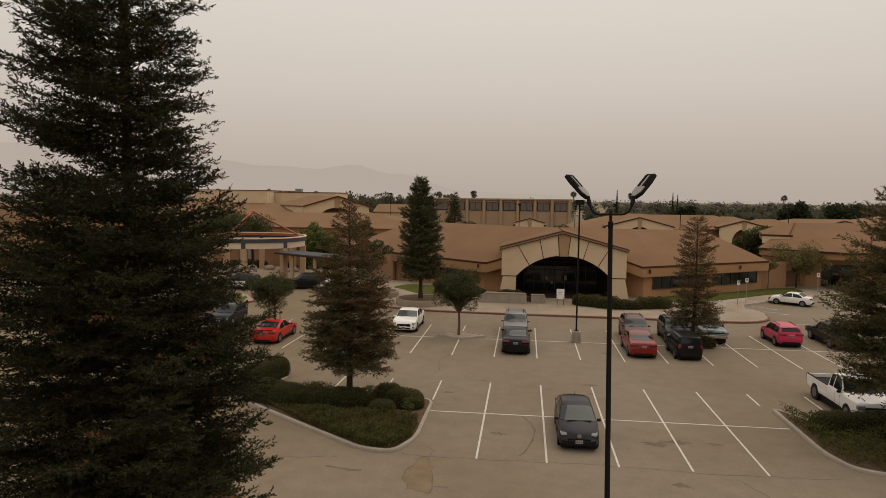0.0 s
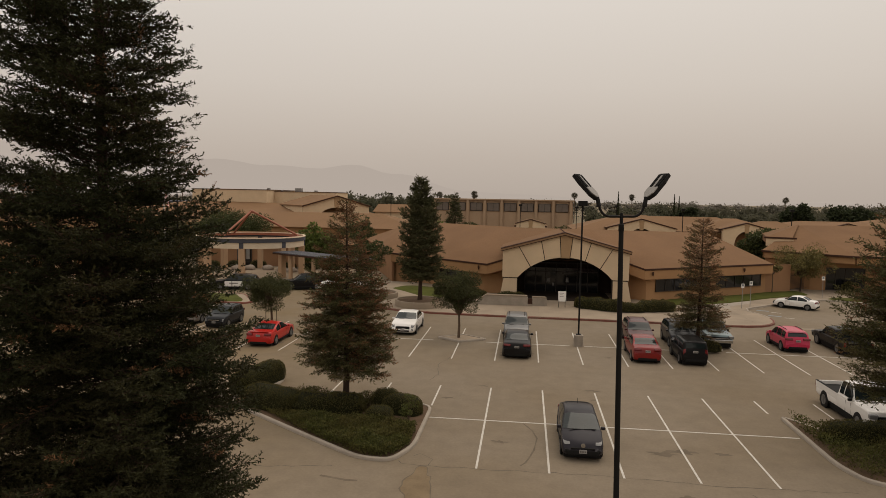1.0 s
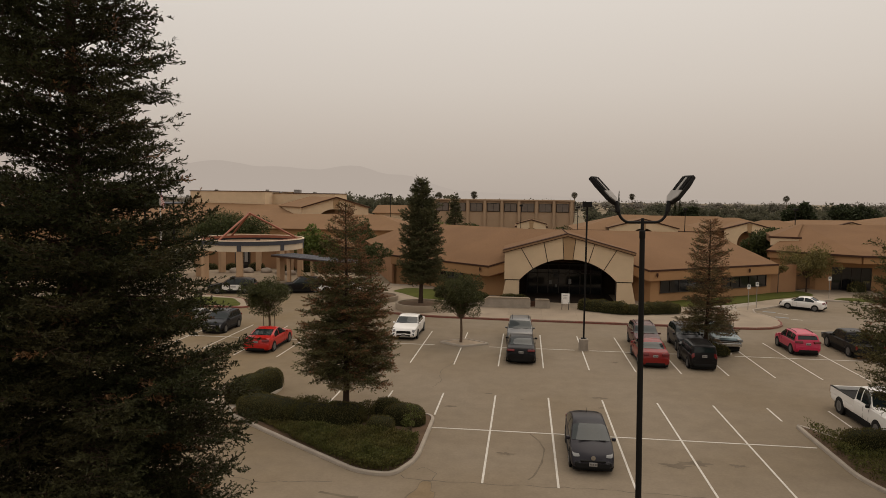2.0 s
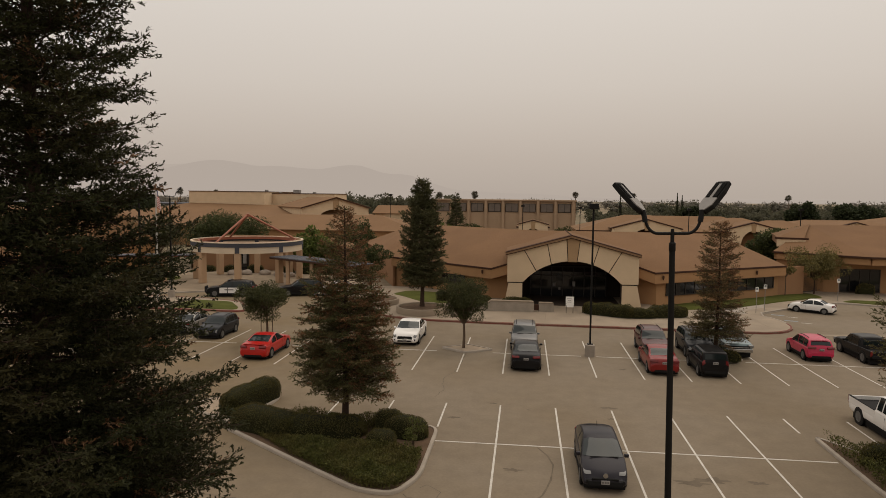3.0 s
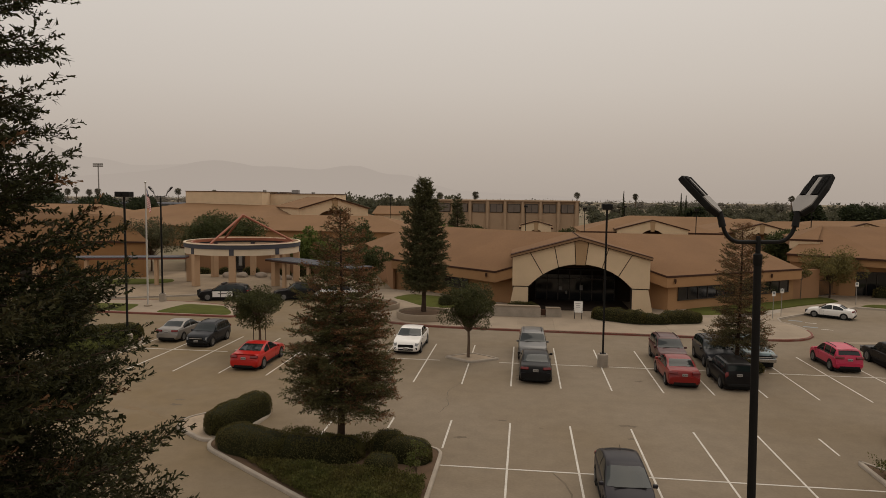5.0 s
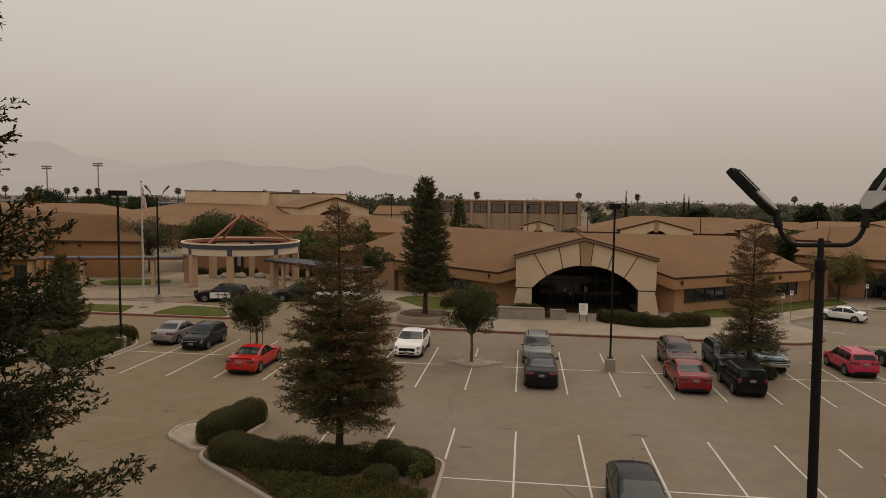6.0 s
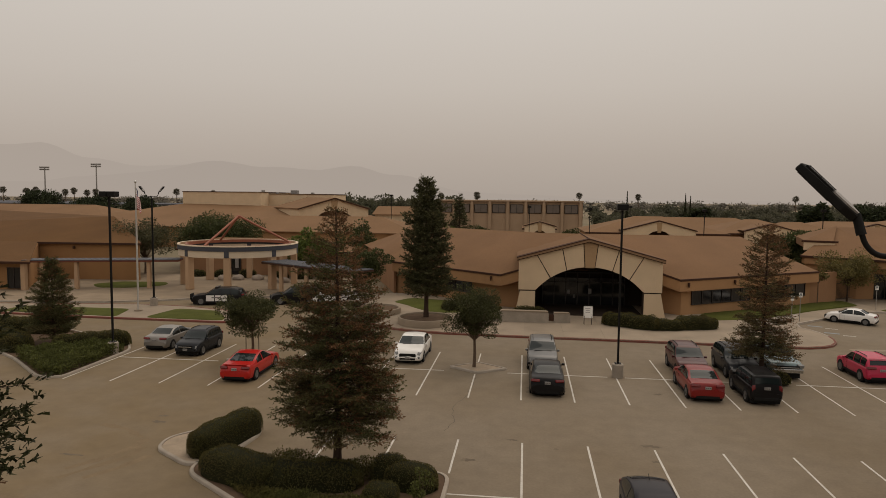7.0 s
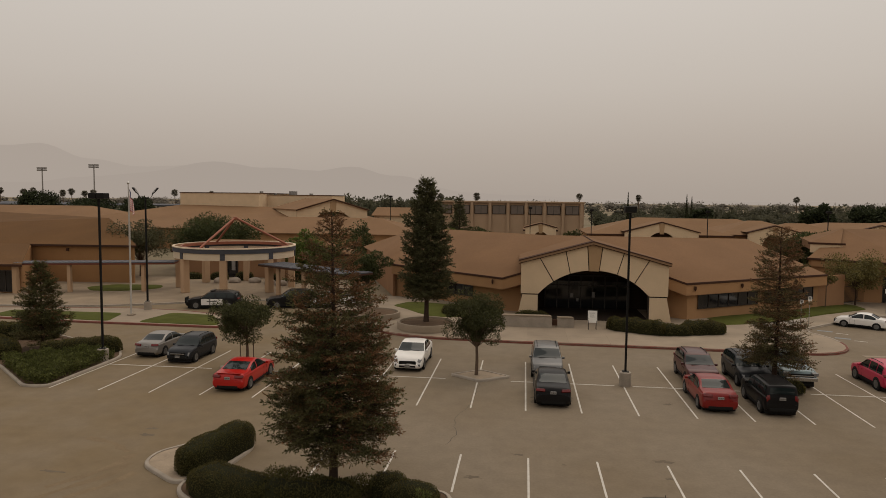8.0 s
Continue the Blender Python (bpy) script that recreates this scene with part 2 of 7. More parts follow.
def thing(name, at, label, category, group="", kind=""):
    ob = new(name)
    ob.empty_display_size = 0.2
    ob.matrix_basis = at if isinstance(at, Matrix) else Matrix.Translation(at)
    return tagged(ob, label, category, group, kind)


def box(bm, c, s, m=None, bevel=0.0):
    r = bmesh.ops.create_cube(bm, size=1.0, matrix=(m or Matrix()) @ Matrix.LocRotScale(c, None, s))
    if bevel:
        es = list({e for v in r["verts"] for e in v.link_edges})
        bmesh.ops.bevel(bm, geom=es, offset=bevel, segments=2, affect="EDGES", profile=0.5)
    return bm


def boxed(c, s, m=None, bevel=0.0):
    return box(bmesh.new(), c, s, m, bevel)


def tube(bm, pts, radii, n=8, cap=True):
    """A tapered tube along a polyline."""
    rings, prev = [], None
    pts = [Vector(p) for p in pts]
    for i, p in enumerate(pts):
        d = (pts[min(i + 1, len(pts) - 1)] - pts[max(i - 1, 0)]).normalized()
        ref = prev if prev else (Vector((1, 0, 0)) if abs(d.x) < 0.8 else Vector((0, 1, 0)))
        u = (ref - d * ref.dot(d)).normalized()
        w, prev = d.cross(u), u
        r = float(radii[i] if isinstance(radii, (list, tuple)) else radii)
        rings.append([bm.verts.new(p + r * (math.cos(a) * u + math.sin(a) * w)) for a in (2 * math.pi * k / n for k in range(n))])
    for a, b in zip(rings, rings[1:]):
        for k in range(n):
            bm.faces.new((a[k], a[(k + 1) % n], b[(k + 1) % n], b[k]))
    if cap:
        bm.faces.new(rings[0][::-1])
        bm.faces.new(rings[-1])
    return bm


def lathe(bm, prof, n=24, m=None):
    """Turns a profile of (radius, z) round the z axis."""
    m = m or Matrix()
    rings = [[bm.verts.new(m @ Vector((r * math.cos(a), r * math.sin(a), z))) for a in (2 * math.pi * k / n for k in range(n))] for r, z in prof]
    for a, b in zip(rings, rings[1:]):
        for k in range(n):
            bm.faces.new((a[k], a[(k + 1) % n], b[(k + 1) % n], b[k]))
    for ring in () if prof[0] == prof[-1] else (rings[0][::-1], rings[-1]):
        if (ring[0].co - ring[1].co).length > 1e-4:
            bm.faces.new(ring)
    return bm


def prism(bm, poly, z0, z1, m=None):
    """A polygon in x, y raised from z0 to z1."""
    m = m or Matrix()
    lo = [bm.verts.new(m @ Vector((x, y, z0))) for x, y in poly]
    hi = [bm.verts.new(m @ Vector((x, y, z1))) for x, y in poly]
    bm.faces.new(lo[::-1])
    bm.faces.new(hi)
    for i in range(len(poly)):
        j = (i + 1) % len(poly)
        bm.faces.new((lo[i], lo[j], hi[j], hi[i]))
    return bm


def slab_y(bm, poly, y0, y1, m=None):
    """A polygon in x, z with its thickness along y."""
    return prism(bm, poly, 0, 1, (m or Matrix()) @ Matrix(((1, 0, 0, 0), (0, 0, y1 - y0, y0), (0, 1, 0, 0), (0, 0, 0, 1))))


def faces_mesh(bm, verts, faces):
    vs = [bm.verts.new(v) for v in verts]
    for f in faces:
        bm.faces.new([vs[i] for i in f])
    return bm


def quads_object(name, quads, material, parent=None, label=""):
    """Many loose quads, an (n, 4, 3) array, as one mesh."""
    q = np.asarray(quads, np.float32)
    n = len(q)
    me = bpy.data.meshes.new(name)
    me.vertices.add(4 * n)
    me.vertices.foreach_set("co", q.reshape(-1))
    me.loops.add(4 * n)
    me.loops.foreach_set("vertex_index", np.arange(4 * n, dtype=np.int32))
    me.polygons.add(n)
    me.polygons.foreach_set("loop_start", np.arange(0, 4 * n, 4, dtype=np.int32))
    me.materials.append(material)
    me.update(calc_edges=True)
    ob = new(name, me)
    ob.parent = parent
    if label:
        ob["label"] = label
    return ob


def tris_object(name, tris, material, parent=None, label=""):
    """Many loose triangles, an (n, 3, 3) array, as one mesh."""
    q = np.asarray(tris, np.float32)
    n = len(q)
    me = bpy.data.meshes.new(name)
    me.vertices.add(3 * n)
    me.vertices.foreach_set("co", q.reshape(-1))
    me.loops.add(3 * n)
    me.loops.foreach_set("vertex_index", np.arange(3 * n, dtype=np.int32))
    me.polygons.add(n)
    me.polygons.foreach_set("loop_start", np.arange(0, 3 * n, 3, dtype=np.int32))
    me.materials.append(material)
    me.update(calc_edges=True)
    ob = new(name, me)
    ob.parent = parent
    if label:
        ob["label"] = label
    return ob


def unit(v):
    return v / np.maximum(np.linalg.norm(v, axis=-1, keepdims=True), 1e-9)


def leaf_quads(base, way, length, width, rng, flat=0.35):
    """Narrow diamond leaves from base points along ways."""
    n = len(base)
    way = unit(way)
    ref = unit(rng.normal(size=(n, 3)) * flat + np.array([0, 0, 1.0]))
    side = unit(np.cross(way, ref))
    L, W = np.asarray(length).reshape(-1, 1), np.asarray(width).reshape(-1, 1)
    mid = base + way * L * 0.5
    tip = base + way * L
    return np.stack([base, mid + side * W * 0.5, tip, mid - side * W * 0.5], 1)


def needle_tris(base, way, length, width, rng, flat=0.9):
    """Slim three-cornered needle sprays from base points along ways."""
    n = len(base)
    way = unit(way)
    ref = unit(rng.normal(size=(n, 3)) * flat + np.array([0, 0, 1.0]))
    side = unit(np.cross(way, ref))
    L, W = np.asarray(length).reshape(-1, 1), np.asarray(width).reshape(-1, 1)
    return np.stack([base + side * W * 0.5, base + way * L, base - side * W * 0.5], 1)


def round_poly(pts, r=0.6, n=5):
    """Rounds the corners of a closed polygon."""
    out = []
    for i, p in enumerate(pts):
        p, a, b = Vector(p), Vector(pts[i - 1]), Vector(pts[(i + 1) % len(pts)])
        d1, d2 = (a - p), (b - p)
        k = min(r, d1.length * 0.45, d2.length * 0.45)
        s, e = p + d1.normalized() * k, p + d2.normalized() * k
        for j in range(n + 1):
            t = j / n
            out.append(tuple((1 - t) ** 2 * s + 2 * t * (1 - t) * p + t * t * e))
    return out


def inset_poly(pts, d):
    """A closed counterclockwise polygon moved inwards by d."""
    out, n = [], len(pts)
    for i in range(n):
        p, a, b = Vector(pts[i]), Vector(pts[i - 1]), Vector(pts[(i + 1) % n])
        e1, e2 = (p - a), (b - p)
        n1, n2 = Vector((-e1.y, e1.x)), Vector((-e2.y, e2.x))
        m = (n1.normalized() if n1.length > 1e-6 else Vector((0, 0))) + (n2.normalized() if n2.length > 1e-6 else Vector((0, 0)))
        m = m.normalized() if m.length > 1e-6 else n1.normalized()
        out.append(tuple(p + m * d))
    return out


def kerb_run(name, pts, material, width=0.16, height=0.15, closed=False, z=0.0, parent=None):
    """A kerb along a line of points, on the left of it, in pieces of its own with a rounded top edge."""
    pts = [Vector(p) for p in pts]
    n = len(pts)
    prof = ((0.0, z - 0.05), (0.0, z + height - 0.03), (0.03, z + height), (width, z + height), (width, z - 0.05))
    bm = bmesh.new()
    rows = []
    for i, p in enumerate(pts):
        a = pts[i - 1] if (i or closed) else p
        b = pts[(i + 1) % n] if (i < n - 1 or closed) else p
        d = (b - a).normalized()
        nrm = Vector((-d.y, d.x))
        rows.append([bm.verts.new((p.x + nrm.x * u, p.y + nrm.y * u, v)) for u, v in prof])
    for i in range(n if closed else n - 1):
        a, b = rows[i], rows[(i + 1) % n]
        for k in range(len(prof) - 1):
            bm.faces.new((a[k], b[k], b[k + 1], a[k + 1]))
    if not closed:
        bm.faces.new(rows[0])
        bm.faces.new(rows[-1][::-1])
    return link_mesh(name, bm, material, parent, smooth=50)


def clip_half(poly, nx, ny, c):
    """Keeps the part of a polygon where nx*x + ny*y <= c."""
    out = []
    for i, p in enumerate(poly):
        q = poly[(i + 1) % len(poly)]
        a, b = nx * p[0] + ny * p[1] - c, nx * q[0] + ny * q[1] - c
        if a <= 0:
            out.append(p)
        if a * b < 0:
            t = a / (a - b)
            out.append((p[0] + t * (q[0] - p[0]), p[1] + t * (q[1] - p[1])))
    return out


def area(poly):
    return 0.5 * sum(p[0] * q[1] - q[0] * p[1] for p, q in zip(poly, poly[1:] + poly[:1]))


def slabs_on(parent, poly, step, height, material, gap=0.0035, thick=0.04):
    """Lays concrete slabs over a polygon, each a piece of its own; height: a function of x, y."""
    xs, ys = [p[0] for p in poly], [p[1] for p in poly]
    x = math.floor(min(xs) / step) * step
    while x < max(xs):
        y = math.floor(min(ys) / step) * step
        while y < max(ys):
            c = poly
            for nx, ny, k in ((-1, 0, -(x + gap)), (1, 0, x + step - gap), (0, -1, -(y + gap)), (0, 1, y + step - gap)):
                c = clip_half(c, nx, ny, k) if len(c) > 2 else []
            if len(c) > 2 and abs(area(c)) > 0.15:
                bm = bmesh.new()
                lo = [bm.verts.new((px, py, height(px, py) - thick)) for px, py in c]
                hi = [bm.verts.new((px, py, height(px, py))) for px, py in c]
                bm.faces.new(hi)
                for i in range(len(c)):
                    j = (i + 1) % len(c)
                    try:
                        bm.faces.new((lo[i], lo[j], hi[j], hi[i]))
                    except ValueError:
                        pass
                link_mesh("slab", bm, material, parent)
            y += step
        x += step


def sheet(name, poly, height, material, under=0.3, parent=None):
    """A solid sheet of ground over a polygon, whose top follows height(x, y)."""
    bm = bmesh.new()
    lo = [bm.verts.new((x, y, -under)) for x, y in poly]
    hi = [bm.verts.new((x, y, height(x, y))) for x, y in poly]
    bm.faces.new(hi)
    for i in range(len(poly)):
        j = (i + 1) % len(poly)
        bm.faces.new((lo[i], lo[j], hi[j], hi[i]))
    bmesh.ops.triangulate(bm, faces=bm.faces[:])
    return link_mesh(name, bm, material, parent)


bm = bmesh.new()
gx, gy = (-2600, -75, 75, 2600), (-2600, -60, 72, 3800)
gv = [[bm.verts.new((x, y, 0)) for x in gx] for y in gy]
for j in range(3):
    for i in range(3):
        f = bm.faces.new((gv[j][i], gv[j][i + 1], gv[j + 1][i + 1], gv[j + 1][i]))
        f.material_index = 0 if (i == 1 and j == 1) else 1
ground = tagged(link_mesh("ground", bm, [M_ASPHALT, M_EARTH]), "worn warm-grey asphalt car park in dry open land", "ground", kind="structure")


def stripe(x0, y0, x1, y1, w=0.082, material=M_LINE, z=0.005, name="stripe"):
    a, b = Vector((x0, y0)), Vector((x1, y1))
    d = (b - a).normalized()
    s = Vector((-d.y, d.x)) * w / 2
    bm = bmesh.new()
    prism(bm, [tuple(a - s), tuple(b - s), tuple(b + s), tuple(a + s)], 0.0, z)
    return link_mesh(name, bm, material, ground)


for k in range(-3, 10):
    x = 2.74 * k
    if 0 <= k <= 4:
        stripe(x, 19.05, x, 30)
    elif k == 5:
        stripe(x - 0.15, 28.0, x - 0.15, 30)
    else:
        stripe(x, 26.4 if k == -1 else 27.0, x, 30)
stripe(-2.66, 24.62, 13.72, 24.62, z=0.009)
FAR_ROW = (-25.8, -22.95, -20.05, -17.2, -14.3, -11.4, -8.5, -5.6, -2.85, -0.1, 2.65, 5.4, 8.15, 10.8, 13.5, 16.12, 18.75, 21.4, 24.1, 26.8)
for x in FAR_ROW:
    if x in (-2.85, -17.2, 13.5):
        stripe(x, 36.15, x, 40.9)
        stripe(x, 43.6, x, 46.2)
    else:
        stripe(x, 36.15, x, 46.2)
for x0, x1 in ((-25.8, -19.1), (-15.4, -4.75), (-0.95, 4.9), (5.9, 11.7), (15.4, 26.8)):
    stripe(x0, 41.45, x1, 41.45, z=0.009)
# accessible bays: blue and white markings
for cx, cy in ((24.2, 60.8), (24.3, 57.9)):
    stripe(cx - 0.5, cy + 0.2, cx + 0.5, cy - 0.25, 0.4, M_BLUELINE, name="bay_marking")
    stripe(cx + 0.5, cy - 0.8, cx + 1.3, cy - 1.15, 0.12, M_LINE, name="bay_marking")
stripe(22.9, 51.6, 48, 53.6, 0.55, M_CONC, 0.012, "gutter")


def blob(cx, cy, rx, ry, seed, material, name, z=0.004, n=34, turn=0.0, rough=0.4):
    r = random.Random(seed)
    ph = [r.uniform(0, 6.28) for _ in range(4)]
    bm = bmesh.new()
    pts = []
    for i in range(n):
        a = 2 * math.pi * i / n
        k = 1 + 0.16 * math.sin(2 * a + ph[0]) + 0.12 * math.sin(3 * a + ph[1]) + rough * (0.22 * math.sin(5 * a + ph[2]) + 0.16 * math.sin(9 * a + ph[3]) + r.uniform(-0.16, 0.16))
        x, y = rx * k * math.cos(a), ry * k * math.sin(a)
        pts.append((cx + x * math.cos(turn) - y * math.sin(turn), cy + x * math.sin(turn) + y * math.cos(turn)))
    bm.faces.new([bm.verts.new((x, y, z)) for x, y in pts])
    return link_mesh(name, bm, material, ground)


def crack(pts, w, seed, name="crack", material=M_TAR):
    r = random.Random(seed)
    jit = 0.012 if name == "tyre_mark" else 0.07
    bm, rows = bmesh.new(), []
    for (x0, y0), (x1, y1) in zip(pts, pts[1:]):
        n = max(2, int(math.hypot(x1 - x0, y1 - y0) / 0.35))
        for i in range(n):
            t = i / n
            rows.append((x0 + (x1 - x0) * t + r.uniform(-jit, jit), y0 + (y1 - y0) * t + r.uniform(-jit, jit)))
    vs = []
    for i, (x, y) in enumerate(rows):
        q, p = rows[min(i + 1, len(rows) - 1)], rows[max(i - 1, 0)]
        d = Vector((q[0] - p[0], q[1] - p[1])).normalized()
        k = w * r.uniform(0.4, 1.0) / 2
        vs.append((bm.verts.new((x - d.y * k, y + d.x * k, 0.0035)), bm.verts.new((x + d.y * k, y - d.x * k, 0.0035))))
    for a, b in zip(vs, vs[1:]):
        bm.faces.new((a[0], a[1], b[1], b[0]))
    return link_mesh(name, bm, material, ground)


crack([(-2.7, 40.8), (-2.95, 36.2), (-3.5, 34.5), (-3.2, 32.2), (-3.6, 30.5)], 0.032, 1)
crack([(-3.1, 19.25), (-2.5, 19.0), (-0.5, 19.0), (2.6, 19.1), (4.8, 19.1), (9, 18.9), (14, 19.1)], 0.045, 2)
crack([(-1.8, 19.05), (-1.75, 19.7), (-2.3, 20.2), (-2.9, 19.6)], 0.035, 3)
crack([(9.8, 18.4), (10.3, 17.0), (9.6, 15.2)], 0.04, 4)
crack([(-12, 18.7), (-8, 18.0), (-5, 18.4)], 0.05, 5)
crack([(1.75, 24.5), (2.15, 23.6), (2.35, 22.7), (2.2, 21.3), (1.85, 19.9), (1.45, 19.2)], 0.11, 7, "tyre_mark", M_STAIN)
# broad dusty sweeps where cars turn round the island
for k, arc in enumerate(([(-16.9, 23.9), (-16.2, 25.1), (-15.6, 26.1), (-15.5, 27.6)],
                         [(-17.2, 24.7), (-16.4, 25.9), (-15.9, 27.2), (-16.0, 28.5)],
                         [(-18.9, 29.5), (-17.5, 29.1), (-15.9, 28.0)],
                         [(-16.0, 24.0), (-15.3, 25.0), (-14.9, 26.0), (-14.7, 26.8)])):
    crack(arc, 0.42 + 0.06 * (k % 2), 30 + k, "tyre_mark", M_DIRT)
crack([(-5.6, 17.5), (-4.6, 17.25), (-3.7, 17.3)], 0.18, 41, "tyre_mark", M_STAIN)
crack([(-1.3, 16.3), (-0.3, 16.3)], 0.12, 42, "tyre_mark", M_STAIN)
for i, (cx, cy, rx, ry) in enumerate(((-0.4, 30.3, 0.22, 0.1), (0.75, 22.0, 0.32, 0.14), (7.35, 21.75, 0.55, 0.2), (8.15, 22.1, 0.62, 0.24), (7.5, 17.7, 0.3, 0.2),
                                       (5.4, 30.4, 0.35, 0.16), (-2.1, 27.8, 0.32, 0.12), (1.4, 29.5, 0.08, 0.08), (-16.6, 30.2, 0.35, 0.12), (-16.8, 31.0, 0.25, 0.1),
                                       (-17.9, 26.0, 0.5, 0.08), (1.2, 38.4, 0.9, 0.9), (9.2, 41.2, 0.7, 0.9), (12.2, 38.9, 0.8, 0.8), (4.0, 22.2, 0.7, 1.1), (-15.9, 38.2, 0.8, 0.9),
                                       (7.2, 38.3, 0.2, 0.15), (5.3, 28.7, 0.15, 0.1), (9.8, 22.1, 0.35, 0.12))):
    blob(cx, cy, rx, ry, 40 + i, M_STAIN, "oil_stain", 0.003 + 0.0002 * (i % 3), rough=1.0)
blob(-1.95, 17.2, 0.55, 1.55, 61, M_STAIN, "water_stain", 0.0032, 36)
blob(-1.95, 17.2, 0.5, 1.49, 61, M_DIRT, "water_stain", 0.0044, 36)
blob(-18.5, 22.0, 1.6, 0.9, 65, M_DIRT, "dirt_patch", 0.0025, 30)


# ---- pavements, kerbs, lawns ----
def plaza_z(x, y):
    return 0.15 + 0.022 * max(0.0, min(10.0, y - 53.0)) * max(0.0, min(1.0, (21.0 - x) / 8.0))


PLAZA = [(-10.5, 53.3), (-8.5, 52.5), (-6, 52.1), (-1, 51.8), (6, 51.65), (12, 51.5), (18, 51.25), (20.0, 51.35), (21.2, 51.75), (22.1, 52.45), (22.75, 53.4), (23.1, 54.5), (23.25, 55.7),
         (23.2, 57.0), (22.95, 58.2), (22.5, 59.2), (13, 67), (-14, 71), (-19, 69.5), (-17.5, 63), (-15.2, 58.6), (-12.8, 55.4)]
SIDE_A = [(22.52, 59.22), (22.9, 61.0), (26.0, 63.8), (29.5, 66.5), (29.5, 74), (13.02, 67.0)]
SIDE_B = [(29.52, 66.5), (33.0, 69.0), (34, 68.7), (34, 78), (29.52, 74)]
SIDE_C = [(34.02, 68.7), (36.2, 67.5), (42, 65.7), (54, 62.4), (54, 76.5), (44, 77.4), (34.02, 78)]
pavement = tagged(sheet("pavement", inset_poly(PLAZA, 0.02), lambda x, y: plaza_z(x, y) - 0.03, M_KERB), "pale concrete plaza before the school entrance", "pavement", kind="structure")
slabs_on(pavement, PLAZA, 3.0, plaza_z, M_CONC)
for run in (SIDE_A, SIDE_B, SIDE_C):
    walk_way = tagged(sheet("pavement", inset_poly(run, 0.02), lambda x, y: plaza_z(x, y) - 0.03, M_KERB), "pale concrete footpath beside the accessible bays", "pavement", kind="structure")
    slabs_on(walk_way, run, 3.0, plaza_z, M_CONC)
DROP = [(-75, 58.6), (-56, 59.6), (-46, 60.2), (-40, 61.3), (-35.5, 63.2), (-31, 66.0), (-27, 67.3), (-20, 69.2), (-18, 75), (-24, 84), (-50, 84), (-75, 74)]
drop_pavement = tagged(sheet("pavement", inset_poly(DROP, 0.02), lambda x, y: 0.12, M_KERB), "pale concrete drop-off pavement under the round canopy", "pavement", kind="structure")
slabs_on(drop_pavement, DROP, 3.0, lambda x, y: 0.15, M_CONC_DIM)
for pts, m in ((PLAZA[21:22] + PLAZA[0:13], M_REDKERB), (PLAZA[12:16] + SIDE_A[1:4] + SIDE_B[1:3] + SIDE_C[1:4], M_KERB), (PLAZA[18:22], M_KERB), (DROP[0:8], M_KERB)):
    tagged(kerb_run("kerb", pts, m, 0.17, 0.165), "red-painted concrete kerb edge" if m is M_REDKERB else "plain concrete kerb edge", "kerb", kind="structure")


def mound(name, poly, z, rise, material, label, seed=0, category="lawn"):
    """A gently domed bed of grass or soil over a polygon."""
    cx, cy = sum(p[0] for p in poly) / len(poly), sum(p[1] for p in poly) / len(poly)
    bm = bmesh.new()
    rings = []
    for k, s in enumerate((1.0, 0.93, 0.75, 0.5, 0.25)):
        h = z + rise * (1 - s * s) + (0.05 if k else -0.12)
        rings.append([bm.verts.new((cx + (x - cx) * s, cy + (y - cy) * s, h + 0.03 * noise.noise((x * s * 0.7, y * s * 0.7, seed)))) for x, y in poly])
    n = len(poly)
    for a, b in zip(rings, rings[1:]):
        for i in range(n):
            bm.faces.new((a[i], a[(i + 1) % n], b[(i + 1) % n], b[i]))
    bm.faces.new(rings[-1])
    return tagged(link_mesh(name, bm, material, smooth=40), label, category, kind="structure")


mound("lawn", round_poly([(13.8, 59.4), (18, 61.2), (21.8, 63.6), (27.4, 68.4), (33.4, 72.6), (33.2, 75.4), (31.4, 75.2), (28, 72.2), (19, 66.2), (13.6, 63.2)], 1.0), 0.17, 0.22, M_GRASS, "green lawn below the office windows", 1)
mound("lawn", round_poly([(-14.3, 65.6), (-10.7, 61.6), (-7.7, 59.4), (-5, 59.9), (-2.6, 61.2), (-2.6, 64.4), (-6.6, 67.6), (-12.4, 69.4)], 1.0), 0.2, 0.3, M_GRASS, "green lawn beside the entrance", 2)
mound("lawn", round_poly([(33.0, 69.5), (36.3, 68.0), (44, 65.7), (52, 63.5), (53, 66), (45, 68.4), (38, 70.2), (34.6, 70.9)], 0.8), 0.16, 0.1, M_GRASS, "green lawn strip beside the drive", 3)
mound("lawn", round_poly([(-49.4, 72.6), (-46.9, 69.9), (-43.0, 70.6), (-40.4, 73.2), (-41.5, 76.0), (-47.6, 75.4)], 1.0), 0.14, 0.1, M_GRASS, "green lawn below the classroom wall", 6)
ISLE_FLAG = round_poly([(-50, 54.6), (-37, 53.7), (-24.2, 53.4), (-23.7, 54.4), (-26.3, 58.7), (-31, 60.2), (-36, 60.6), (-50, 58.6)], 0.9)
tagged(sheet("pavement", inset_poly(ISLE_FLAG, 0.1), lambda x, y: 0.14, M_CONC), "concrete island round the flagpole", "pavement", kind="structure")
tagged(kerb_run("kerb", ISLE_FLAG, M_REDKERB, 0.17, 0.16, True), "red-painted kerb round the flagpole island", "kerb", kind="structure")
mound("lawn", round_poly([(-46, 54.75), (-33.9, 54.0), (-34.9, 57.8), (-46, 57.6)], 0.6), 0.12, 0.1, M_GRASS, "green lawn beside the flagpole", 4)
mound("lawn", round_poly([(-31.9, 53.95), (-24.5, 53.72), (-24.9, 55.2), (-27.0, 58.2), (-31.4, 58.8)], 0.7), 0.12, 0.14, M_GRASS, "green lawn on the drive island", 5)


